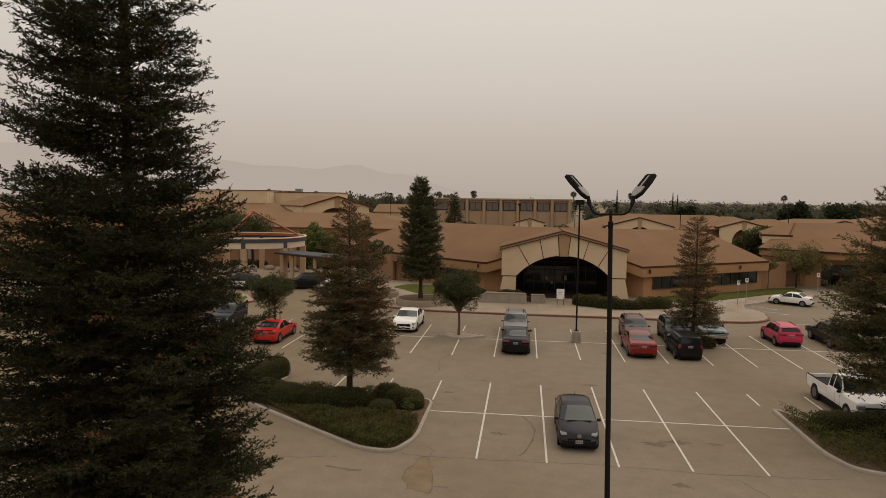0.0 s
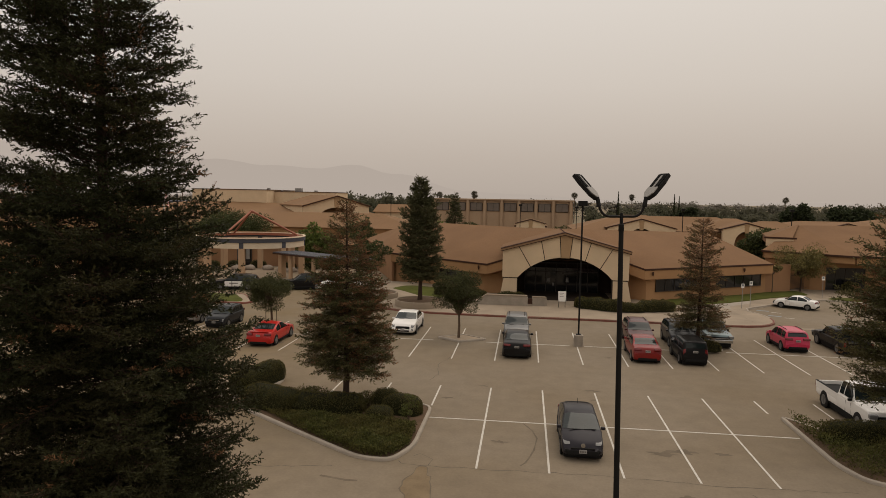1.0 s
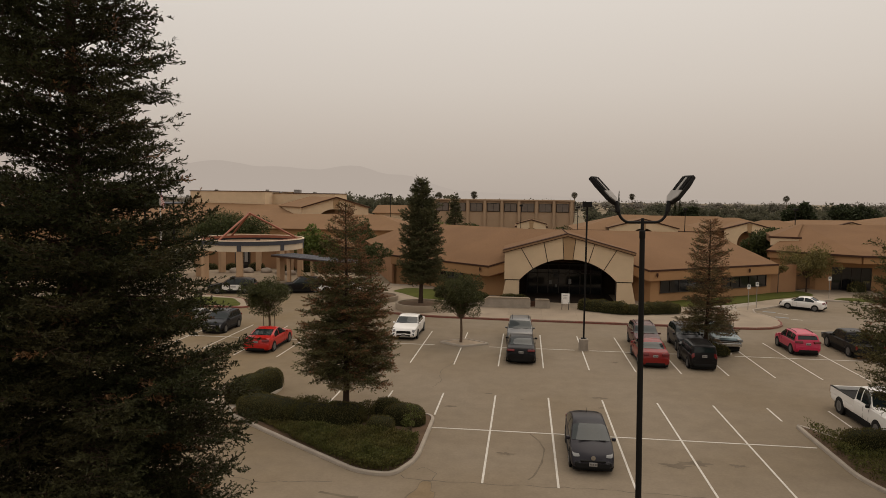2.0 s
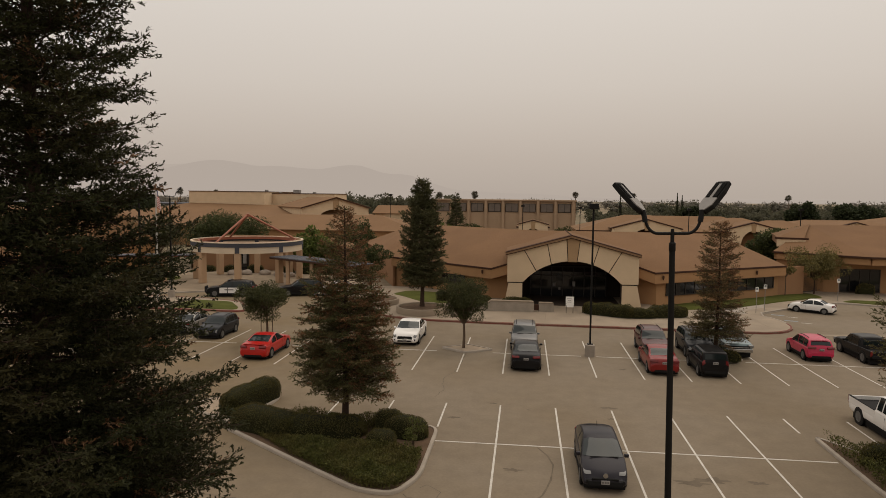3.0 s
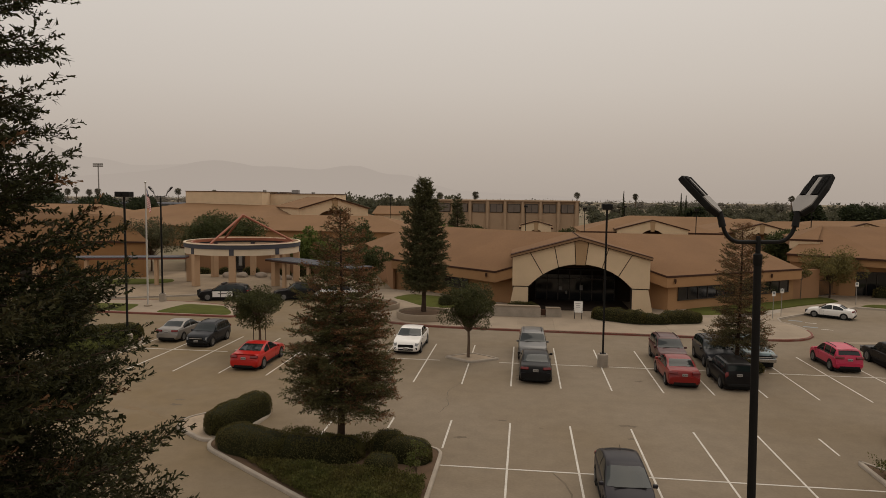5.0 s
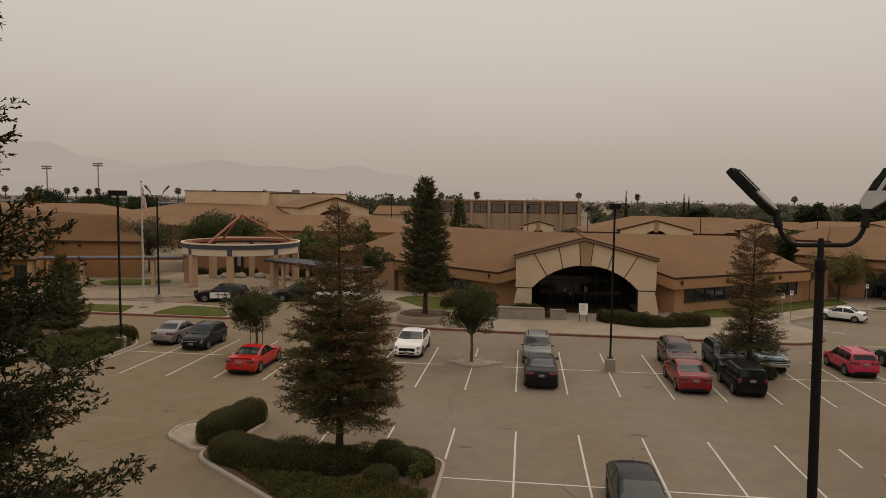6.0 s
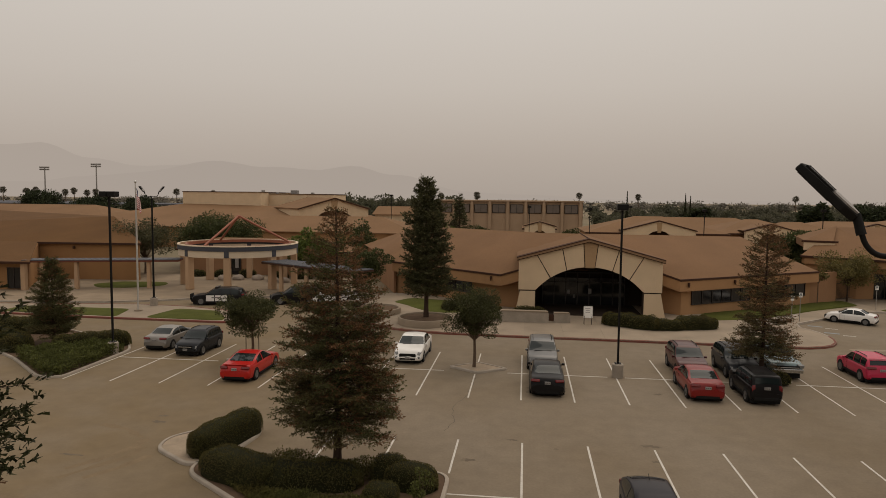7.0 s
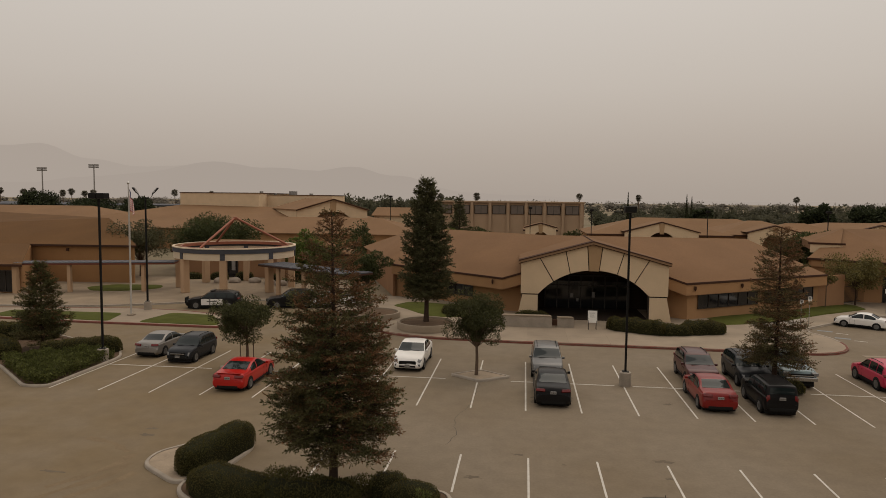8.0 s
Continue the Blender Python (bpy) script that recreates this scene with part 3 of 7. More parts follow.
def island(poly, soil, label, r=0.7, closed_kerb=True):
    ring = round_poly(poly, r)
    tagged(sheet("planting_bed", inset_poly(ring, 0.15), lambda x, y: 0.1, soil), "planting bed of " + label, "planting bed", kind="structure")
    tagged(kerb_run("kerb", ring, M_KERB, 0.145, 0.13, closed_kerb), "pale concrete kerb round the planting bed", "kerb", kind="structure")


island([(-2.62, 26.3), (-12.5, 26.6), (-12.55, 24.95), (-9.4, 22.6), (-7.15, 20.95), (-4.7, 19.2), (-3.3, 19.05), (-2.62, 20.7)], M_SOIL, "bare brown soil under a tree", 0.9)
island([(-12.6, 25.35), (-11.55, 26.7), (-11.3, 29.2), (-11.6, 30.1), (-13.8, 29.75), (-15.05, 28.2), (-14.9, 26.95)], M_SAND, "pale bare soil with a clipped hedge", 0.8)
island([(13.85, 27.6), (13.85, 21.6), (14.3, 20.0), (15.6, 19.5), (27, 18.6), (27, 24.6), (15.6, 24.9)], M_SOIL, "dark soil with low shrubs", 0.7)
island([(-26.0, 43.1), (-27.4, 45.2), (-36, 49.4), (-44, 47.4), (-31.8, 39.7), (-27.3, 36.0), (-25.9, 36.2)], M_SOIL, "dark soil with hedges", 0.8)
for cx, cy in ((-2.75, 42.2), (-16.95, 41.7), (13.6, 41.9)):
    island([(cx - 1.8, cy), (cx, cy - 1.25), (cx + 1.8, cy), (cx, cy + 1.25)], M_SAND if cx < 0 else M_SOIL, "bare soil in a diamond-shaped tree pit", 0.15)


# ---- backdrop: hills in the smoke ----
def hills(name, base_y, color, points, label):
    """A ridge far off, a wall of haze with a rolling top."""
    bm, n = bmesh.new(), 160
    x0, x1 = points[0][0], points[-1][0]
    top, bot = [], []
    for i in range(n + 1):
        x = x0 + (x1 - x0) * i / n
        for (a, ha), (b, hb) in zip(points, points[1:]):
            if a <= x <= b:
                t = (x - a) / (b - a)
                t = t * t * (3 - 2 * t)
                z = ha + (hb - ha) * t
        z += 6 * noise.noise((x * 0.006, base_y * 0.01, 0)) + 2.5 * noise.noise((x * 0.03, base_y, 3))
        top.append(bm.verts.new((x, base_y, max(z, 2))))
        bot.append(bm.verts.new((x, base_y, -5)))
    for i in range(n):
        bm.faces.new((bot[i], bot[i + 1], top[i + 1], top[i]))
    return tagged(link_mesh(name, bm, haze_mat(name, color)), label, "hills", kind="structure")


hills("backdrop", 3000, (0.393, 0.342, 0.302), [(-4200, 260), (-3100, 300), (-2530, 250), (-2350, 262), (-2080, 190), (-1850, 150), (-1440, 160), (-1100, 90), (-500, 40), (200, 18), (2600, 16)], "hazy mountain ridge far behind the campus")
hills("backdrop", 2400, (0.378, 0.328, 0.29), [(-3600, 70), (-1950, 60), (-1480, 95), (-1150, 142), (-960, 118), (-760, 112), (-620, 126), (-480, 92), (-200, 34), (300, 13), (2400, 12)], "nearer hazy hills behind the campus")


# ---- buildings ----
def hip_roof(bm, eave, ridge, thick=0.12):
    """A roof from an eave polygon (x, y, z) and a ridge of two points: each eave edge slopes to the nearer ridge end or both."""
    r0, r1 = (bm.verts.new(p) for p in ridge)
    ev = [bm.verts.new(p) for p in eave]
    R = (Vector(ridge[0]), Vector(ridge[1]))
    near = [0 if (Vector(p) - R[0]).length < (Vector(p) - R[1]).length else 1 for p in eave]
    rv = (r0, r1)
    for i in range(len(ev)):
        j = (i + 1) % len(ev)
        if near[i] == near[j]:
            bm.faces.new((ev[i], ev[j], rv[near[i]]))
        else:
            bm.faces.new((ev[i], ev[j], rv[near[j]]))
            bm.faces.new((ev[i], rv[near[j]], rv[near[i]]))
    lo = [bm.verts.new((x, y, z - thick)) for x, y, z in eave]
    for i in range(len(ev)):
        j = (i + 1) % len(ev)
        bm.faces.new((ev[j], ev[i], lo[i], lo[j]))
    bm.faces.new(lo)
    return bm


def ribbon(bm, pts, z0, z1, off=0.0, thick=0.12):
    """An upright band along a line in plan, z0 and z1 measured from each point's z."""
    pts = [Vector(p) for p in pts]
    rows = []
    for i, p in enumerate(pts):
        a, b = pts[max(i - 1, 0)], pts[min(i + 1, len(pts) - 1)]
        d = Vector((b.x - a.x, b.y - a.y, 0)).normalized()
        o = Vector((d.y, -d.x, 0))
        f, k = p + o * off, p + o * (off - thick)
        rows.append([bm.verts.new((q.x, q.y, q.z + z)) for q, z in ((f, z0), (f, z1), (k, z1), (k, z0))])
    for a, b in zip(rows, rows[1:]):
        for k in range(4):
            bm.faces.new((a[k], b[k], b[(k + 1) % 4], a[(k + 1) % 4]))
    bm.faces.new(rows[0])
    bm.faces.new(rows[-1][::-1])
    return bm


def along(a, b, t, z=0.0, off=0.0):
    a, b = Vector(a), Vector(b)
    d = (b - a).normalized()
    p = a.lerp(b, t)
    return Vector((p.x + d.y * off, p.y - d.x * off, z))


def window_row(parent, a, b, t0, t1, z0, z1, panes, off=0.0):
    """A strip window in a wall from a to b in plan: a frame with mullions and panes set back in it."""
    p, q = along(a, b, t0, 0, off), along(a, b, t1, 0, off)
    L = (q - p).length
    ang = math.atan2(q.y - p.y, q.x - p.x)
    win = part("window", boxed((L / 2, 0.02, (z0 + z1) / 2), (L, 0.04, z1 - z0)), M_FRAME, parent)
    win.matrix_basis = Matrix.Translation((p.x, p.y, 0)) @ Matrix.Rotation(ang, 4, "Z")
    for z in (z0, z1):
        part("sill" if z == z0 else "head", boxed((L / 2, -0.03, z), (L + 0.12, 0.12, 0.07)), M_FRAME, win)
    for i in range(panes + 1):
        part("mullion", boxed((L * i / panes, -0.03, (z0 + z1) / 2), (0.06, 0.09, z1 - z0)), M_FRAME, win)
    for i in range(panes):
        part("pane", boxed((L * (i + 0.5) / panes, -0.005, (z0 + z1) / 2), (L / panes - 0.08, 0.02, z1 - z0 - 0.1)), M_GLASS, win)
    return win


# main building: two wings that bend back from the arched entrance
school = thing("school_building", (0, 0, 0), "low tan stucco school building with brown shingle roof", "building")
EL0, EL1, GL = (-14.2, 72.5, 3.55), (-2.2, 62.7, 3.5), (-0.5, 62.0, 4.1)
GR, ER1, ER2 = (11.7, 62.0, 4.1), (13.35, 61.5, 3.55), (28.6, 71.2, 3.6)
bm = bmesh.new()
RL, RR = (-13.1, 83.3, 6.95), (23.3, 78.5, 6.53)
GB0, GB1 = (2.0, 71.0, 6.95), (9.0, 70.8, 6.95)
BK0, BK1 = (-23, 96, 3.6), (28.6, 87, 3.6)
faces_mesh(bm, [EL0, EL1, GL, GR, ER1, ER2, RL, GB0, GB1, RR, BK0, BK1],
           [(0, 1, 6), (1, 7, 6), (1, 2, 7), (2, 3, 8, 7), (3, 4, 8), (4, 9, 8), (4, 5, 9), (5, 11, 9), (11, 10, 6, 7), (11, 7, 8), (11, 8, 9), (10, 0, 6)])
part("roof", bm, M_ROOF, school, "", 88)
for run in ((EL0, EL1, GL), (GR, ER1, ER2)):
    part("gutter", ribbon(bmesh.new(), run, -0.14, 0.035, 0.06, 0.18), M_TRIM, school)
    part("fascia", ribbon(bmesh.new(), run, -1.02, -0.14, 0.0, 0.3), M_STUCCO, school)
    low = [(x, y, z - 1.0) for x, y, z in run]
    part("soffit", ribbon(bmesh.new(), low, -0.06, 0.0, -0.02, 1.5 if run[0] is EL0 else 0.95), M_STUCCO_D, school)
wall_l = [(EL0[0], EL0[1] + 1.5), (EL1[0] - 0.3, EL1[1] + 1.55), (-0.5, 63.6)]
wall_r = [(11.7, 63.6), (ER1[0] + 0.3, ER1[1] + 0.9), (ER2[0] - 0.5, ER2[1] + 0.7)]
for w in (wall_l, wall_r):
    part("wall", ribbon(bmesh.new(), [(x, y, 0) for x, y in w], -0.1, 3.4, 0.0, 0.25), M_STUCCO, school)
part("wall", ribbon(bmesh.new(), [(28.1, 72.0, 0), (31.7, 74.5, 0), (31.7, 76.2, 0)], -0.1, 3.3, 0.0, 0.25), M_STUCCO_D, school)
part("wall", ribbon(bmesh.new(), [(28.35, 72.3, 0), (28.35, 86.4, 0)], -0.1, 3.4, 0.0, 0.25), M_STUCCO_D, school)
part("wall", ribbon(bmesh.new(), [(-22.2, 95.2, 0), (-14.2, 73.4, 0)], -0.1, 3.4, 0.0, 0.25), M_STUCCO_D, school)
part("wall", ribbon(bmesh.new(), [(28.1, 86.4, 0), (-22.2, 95.2, 0)], -0.1, 3.4, 0.0, 0.25), M_STUCCO_D, school)
window_row(school, wall_r[1], wall_r[2], 0.07, 0.5, 1.2, 2.4, 6, 0.05)
window_row(school, wall_r[1], wall_r[2], 0.56, 0.95, 1.2, 2.4, 5, 0.05)
window_row(school, wall_l[0], wall_l[1], 0.55, 0.78, 1.25, 2.45, 3, 0.05)
for t, run in ((0.05, (ER1, ER2)), (0.36, (ER1, ER2)), (0.75, (ER1, ER2)), (0.93, (EL0, EL1)), (0.4, (EL0, EL1))):
    p = along(run[0][:2], run[1][:2], t, run[0][2] - 0.42, 0.12)
    bm = boxed((p.x, p.y, p.z), (0.16, 0.2, 0.3), bevel=0.03)
    box(bm, (p.x, p.y, p.z - 0.2), (0.1, 0.12, 0.14), bevel=0.02)
    part("wall_lamp", bm, M_TRIM, school)

# arched entrance: stucco panels with dark joints, keystone, gable roof
AY0, AY1 = 60.75, 61.55
CX, CHORD_Z, APEX_Z, HALF = 5.55, 2.4, 4.55, 4.65
RAD = (HALF**2 + (APEX_Z - CHORD_Z) ** 2) / (2 * (APEX_Z - CHORD_Z))
CZ = APEX_Z - RAD
GABLE = [(-0.55, 5.27), (5.45, 6.92), (11.7, 5.24)]


def arch_z(x):
    return CZ + math.sqrt(max(RAD**2 - (x - CX) ** 2, 0))


def gable_z(x):
    return 5.24 + (6.9 - 5.24) * (1 - abs(x - 5.5) / 6.2)


entrance = thing("arched_entrance", (5.5, 61.2, 0.3), "cream stucco arch with keystone over the school entrance", "entrance")
E_INV = Matrix.Translation((-5.5, -61.2, -0.3))


def epart(name, bm, material, label="", smooth=0.0):
    bm.transform(E_INV)
    return part(name, bm, material, entrance, label, smooth)


JOINTS = [(-0.55, -0.55), (1.0, 2.2), (3.2, 3.6), (5.0, 5.15), (6.25, 6.0), (8.05, 7.5), (10.15, 8.95), (11.7, 11.7)]
for k in range(7):
    (ta, ba), (tb, bb) = JOINTS[k], JOINTS[k + 1]
    g = 0.038
    poly = []
    ta, ba = ta + (g if k else 0), ba + (g if k else 0)
    tb, bb = tb - (g if k < 6 else 0), bb - (g if k < 6 else 0)
    if k == 0:
        poly = [(-0.55, CHORD_Z + 0.06), (CX - HALF, CHORD_Z + 0.06)] + [(x, arch_z(x)) for x in np.linspace(CX - HALF + 0.1, bb, 6)] + [(tb, gable_z(tb) - 0.12), (-0.55, gable_z(-0.55) - 0.12)]
    elif k == 6:
        poly = [(ba, arch_z(ba))] + [(x, arch_z(x)) for x in np.linspace(ba + 0.1, CX + HALF - 0.1, 5)] + [(CX + HALF, CHORD_Z + 0.06), (11.7, CHORD_Z + 0.06), (11.7, gable_z(11.7) - 0.12), (ta, gable_z(ta) - 0.12)]
    else:
        poly = [(x, arch_z(x) - (0.06 if k == 3 else 0)) for x in np.linspace(ba, bb, 6)]
        poly += [(tb, gable_z(tb) - 0.12)] + ([(5.5, gable_z(5.5) - 0.12)] if k == 3 else []) + [(ta, gable_z(ta) - 0.12)]
    epart("keystone" if k == 3 else "panel", slab_y(bmesh.new(), poly, AY0 - (0.05 if k == 3 else 0), AY1), M_KEY if k == 3 else M_CREAM)
for s, xi, xo, xf in ((-1, CX - HALF, -0.42, -0.85), (1, CX + HALF, 11.6, 12.05)):
    epart("pier", slab_y(bmesh.new(), [(xi, 0.1), (xi, CHORD_Z - 0.05), (xo, CHORD_Z - 0.05), (xf, 0.1)], AY0, AY1 + 0.1), M_CREAM)
back = [(-0.5, 0.1), (CX - HALF + 0.04, 0.1), (CX - HALF + 0.04, CHORD_Z)] + [(x, arch_z(x) + 0.04) for x in np.linspace(CX - HALF + 0.15, CX + HALF - 0.15, 22)]
back += [(CX + HALF - 0.04, CHORD_Z), (CX + HALF - 0.04, 0.1), (11.6, 0.1), (11.65, 5.25), (5.5, 6.8), (-0.5, 5.25)]
epart("joint_backing", slab_y(bmesh.new(), back, AY0 + 0.1, AY1 + 0.05), M_GROOVE)
for (xa, za), (xb, zb) in ((GABLE[0], GABLE[1]), (GABLE[1], GABLE[2])):
    for w, t0, t1, y, m in ((0.0, 0.06, 0.13, AY0 - 0.36, M_TRIM), (0.0, -0.13, 0.055, AY0 - 0.32, M_BARGE), (0.0, -0.2, -0.135, AY0 - 0.2, M_TRIM)):
        ex = 0.18 if xa < 0 else 0
        ey = 0.18 if xb > 11 else 0
        sl = (zb - za) / (xb - xa)
        epart("barge_board", slab_y(bmesh.new(), [(xa - ex, za - ex * sl + t0), (xb + ey, zb + ey * sl + t0), (xb + ey, zb + ey * sl + t1), (xa - ex, za - ex * sl + t1)], y, AY1), m)
bm = bmesh.new()
faces_mesh(bm, [(-0.75, AY0 - 0.3, 5.3), (5.45, AY0 - 0.3, 7.0), (11.9, AY0 - 0.3, 5.27), (-0.75, 67.2, 5.3), (5.45, 71.2, 7.0), (11.9, 67.2, 5.27),
                (-0.75, AY0 - 0.3, 5.2), (11.9, AY0 - 0.3, 5.17), (-0.75, 67.2, 5.2), (11.9, 67.2, 5.17)],
           [(0, 1, 4, 3), (1, 2, 5, 4), (0, 3, 8, 6), (2, 7, 9, 5)])
epart("roof", bm, M_ROOF)
epart("ridge_cap", tube(bmesh.new(), [(5.45, AY0 - 0.3, 7.01), (5.45, 70.9, 7.01)], 0.06, 6), M_TRIM)
for x in (-0.55, 11.7):
    epart("side_wall", boxed((x + (0.1 if x < 0 else -0.1), 64.6, 2.6), (0.2, 6.0, 5.15)), M_STUCCO_D)
epart("porch_ceiling", boxed((5.55, 64.4, 4.75), (12, 5.4, 0.12)), M_PORCH_SHADE)
epart("back_wall", boxed((5.55, 67.0, 2.4), (12, 0.2, 4.7)), M_PORCH_SHADE)
# floor sheet over the slabs, coloured dark to carry the shade under the arch
epart("porch_floor", boxed((5.55, 63.75, 0.34), (9.26, 6.3, 0.1)), M_PORCH_SHADE, "porch floor with the arch's shade put into its colour")
# glazed door screen deep in the porch
for i in range(8):
    x = 1.7 + i * 1.1
    epart("door_mullion", boxed((x, 66.5, 1.9), (0.09, 0.12, 3.1)), M_FRAME)
for i in range(7):
    epart("door_pane", boxed((2.25 + i * 1.1, 66.55, 1.65), (1.0, 0.03, 2.6)), M_GLASS)
epart("door_transom", boxed((5.55, 66.5, 2.55), (7.8, 0.12, 0.1)), M_FRAME)
epart("door_transom", boxed((5.55, 66.5, 3.45), (7.8, 0.12, 0.12)), M_FRAME)
for i, (x, z, w, h) in enumerate(((4.15, 1.6, 0.3, 0.4), (4.7, 1.2, 0.2, 0.3), (6.15, 1.7, 0.3, 0.5))):
    epart("notice", boxed((x, 66.4, z), (w, 0.02, h)), M_LAMPGREY)

# low stepped seat wall with a dark plaque, white easel sign, bushes come later
def wall_stub(x, y, w, h, d, turn, ramp=0.0):
    """A low wall with a rounded end and a cap; ramp: the length over which its left end comes down."""
    M = Matrix.Translation((x, y, 0)) @ Matrix.Rotation(radians(turn), 4, "Z")
    top = [(-w / 2, h * 0.62), (-w / 2 + ramp * 0.5, h * 0.7), (-w / 2 + ramp, h)] if ramp else [(-w / 2, h)]
    side = [(w / 2, -0.1), (w / 2, h - 0.16), (w / 2 - 0.06, h - 0.05), (w / 2 - 0.18, h)]
    part("wall_block", slab_y(bmesh.new(), [(-w / 2, -0.1)] + side + top[::-1], -d / 2, d / 2, M), M_KERB, seat)
    line = top + [(w / 2 - 0.18, h), (w / 2 - 0.05, h - 0.05)]
    part("cap", slab_y(bmesh.new(), [(u, v + 0.004) for u, v in line] + [(u, v + 0.075) for u, v in line[::-1]], -d / 2 - 0.05, d / 2 + 0.05, M), M_CONC, seat)


seat = thing("seat_wall", (0, 57.1, 0.2), "low stepped concrete seat wall beside the entrance path", "wall")
wall_stub(-0.35, 0.2, 4.7, 0.92, 0.45, 0, 0.8)
wall_stub(3.1, 0.45, 1.35, 0.8, 0.4, 4)
part("plaque", boxed((2.22, 0.22, 0.42), (0.46, 0.2, 0.5), Matrix.Rotation(radians(3), 4, "Z")), M_TRIM, seat, "dark bronze plaque")

sign = thing("easel_sign", (5.15, 56.7, 0.235), "white notice board on a thin metal stand by the entrance", "sign")
part("board", boxed((0, 0, 1.05), (0.72, 0.04, 0.95), Matrix.Rotation(radians(-8), 4, "X"), bevel=0.01), M_WHITE, sign)
for x in (-0.3, 0.3):
    part("leg", tube(bmesh.new(), [(x, 0.05, 0.0), (x, 0.06, 0.75)], 0.018, 6), M_FRAME, sign)
    part("back_leg", tube(bmesh.new(), [(x, 0.45, 0.0), (x, 0.1, 0.9)], 0.015, 6), M_FRAME, sign)
for z, w in ((1.35, 0.42), (1.2, 0.3), (1.05, 0.36)):
    part("text_bar", boxed((-0.05, -0.035 + (1.05 - z) * -0.14 - 0.0, z), (w, 0.012, 0.04)), M_LAMPGREY, sign)


def ring_planter(at, r, label):
    th = thing("round_planter", at, label, "planter")
    part("wall", lathe(bmesh.new(), [(r - 0.22, 0.0), (r, 0.0), (r, 0.5), (r - 0.03, 0.55), (r - 0.19, 0.55), (r - 0.22, 0.5), (r - 0.22, 0.0)], 40), M_CONC, th, "", 40)
    part("soil", lathe(bmesh.new(), [(r - 0.23, 0.0), (r - 0.23, 0.4), (r * 0.5, 0.46), (0.01, 0.5)], 30), M_SOIL, th, "dark brown mulch", 40)
    return th


ring_planter((-8.0, 55.6, 0.18), 2.3, "round pale concrete planter ring filled with brown mulch")
ring_planter((-13.0, 59.3, 0.2), 2.2, "round concrete planter ring at the drive's edge")

# round canopy at the drop-off
canopy = thing("round_canopy", (-33.0, 76.0, 0.15), "round open canopy with cream fascia and red steel frame", "canopy")
RO, ZT = 6.6, 4.9
part("ring_beam", lathe(bmesh.new(), [(RO - 0.55, ZT - 1.3), (RO, ZT - 1.3), (RO, ZT - 0.55), (RO - 0.55, ZT - 0.55), (RO - 0.55, ZT - 1.3)], 56), M_RING, canopy, "", 35)
part("top_band", lathe(bmesh.new(), [(RO - 0.6, ZT - 0.58), (RO + 0.1, ZT - 0.58), (RO + 0.1, ZT - 0.1), (RO - 0.6, ZT - 0.1), (RO - 0.6, ZT - 0.58)], 56), M_BLUEBAND, canopy, "blue-grey metal band", 35)
part("cap_ring", lathe(bmesh.new(), [(RO - 0.12, ZT - 0.11), (RO + 0.14, ZT - 0.11), (RO + 0.12, ZT), (RO - 0.12, ZT), (RO - 0.12, ZT - 0.11)], 56), M_RING, canopy, "", 35)
part("ring_roof", lathe(bmesh.new(), [(RO - 0.75, ZT - 0.11), (RO - 0.1, ZT - 0.11), (RO - 0.1, ZT - 0.04), (RO - 0.75, ZT - 0.06), (RO - 0.75, ZT - 0.11)], 56), M_ROOF, canopy, "brown roofing on the ring", 35)
part("inner_band", lathe(bmesh.new(), [(RO - 0.9, ZT - 0.35), (RO - 0.72, ZT - 0.35), (RO - 0.72, ZT - 0.02), (RO - 0.9, ZT - 0.02), (RO - 0.9, ZT - 0.35)], 56), M_REDSTEEL, canopy, "red-brown steel band", 35)
for k in range(8):
    a = radians(-90 + 12.5 + 45 * k)
    x, y = (RO - 0.35) * math.cos(a), (RO - 0.35) * math.sin(a)
    R = Matrix.Translation((x, y, 0)) @ Matrix.Rotation(a, 4, "Z")
    part("column", boxed((0, 0, 1.83), (0.7, 0.7, 3.66), R, 0.05), M_COLUMN, canopy)
    part("column_band", boxed((0.02, 0, ZT - 0.83), (0.8, 0.5, 0.86), R, 0.02), M_BLUEBAND, canopy)
for k in range(3):
    a = radians(16 + 120 * k)
    part("strut", tube(bmesh.new(), [((RO - 0.7) * math.cos(a), (RO - 0.7) * math.sin(a), ZT - 0.1), (0.1 * math.cos(a), 0.1 * math.sin(a), 8.05 - 0.15)], 0.13, 8), M_REDSTEEL, canopy, "", 50)
part("apex_hub", lathe(bmesh.new(), [(0.22, 7.65), (0.28, 7.75), (0.25, 8.0), (0.05, 8.05)], 12), M_REDSTEEL, canopy, "", 40)


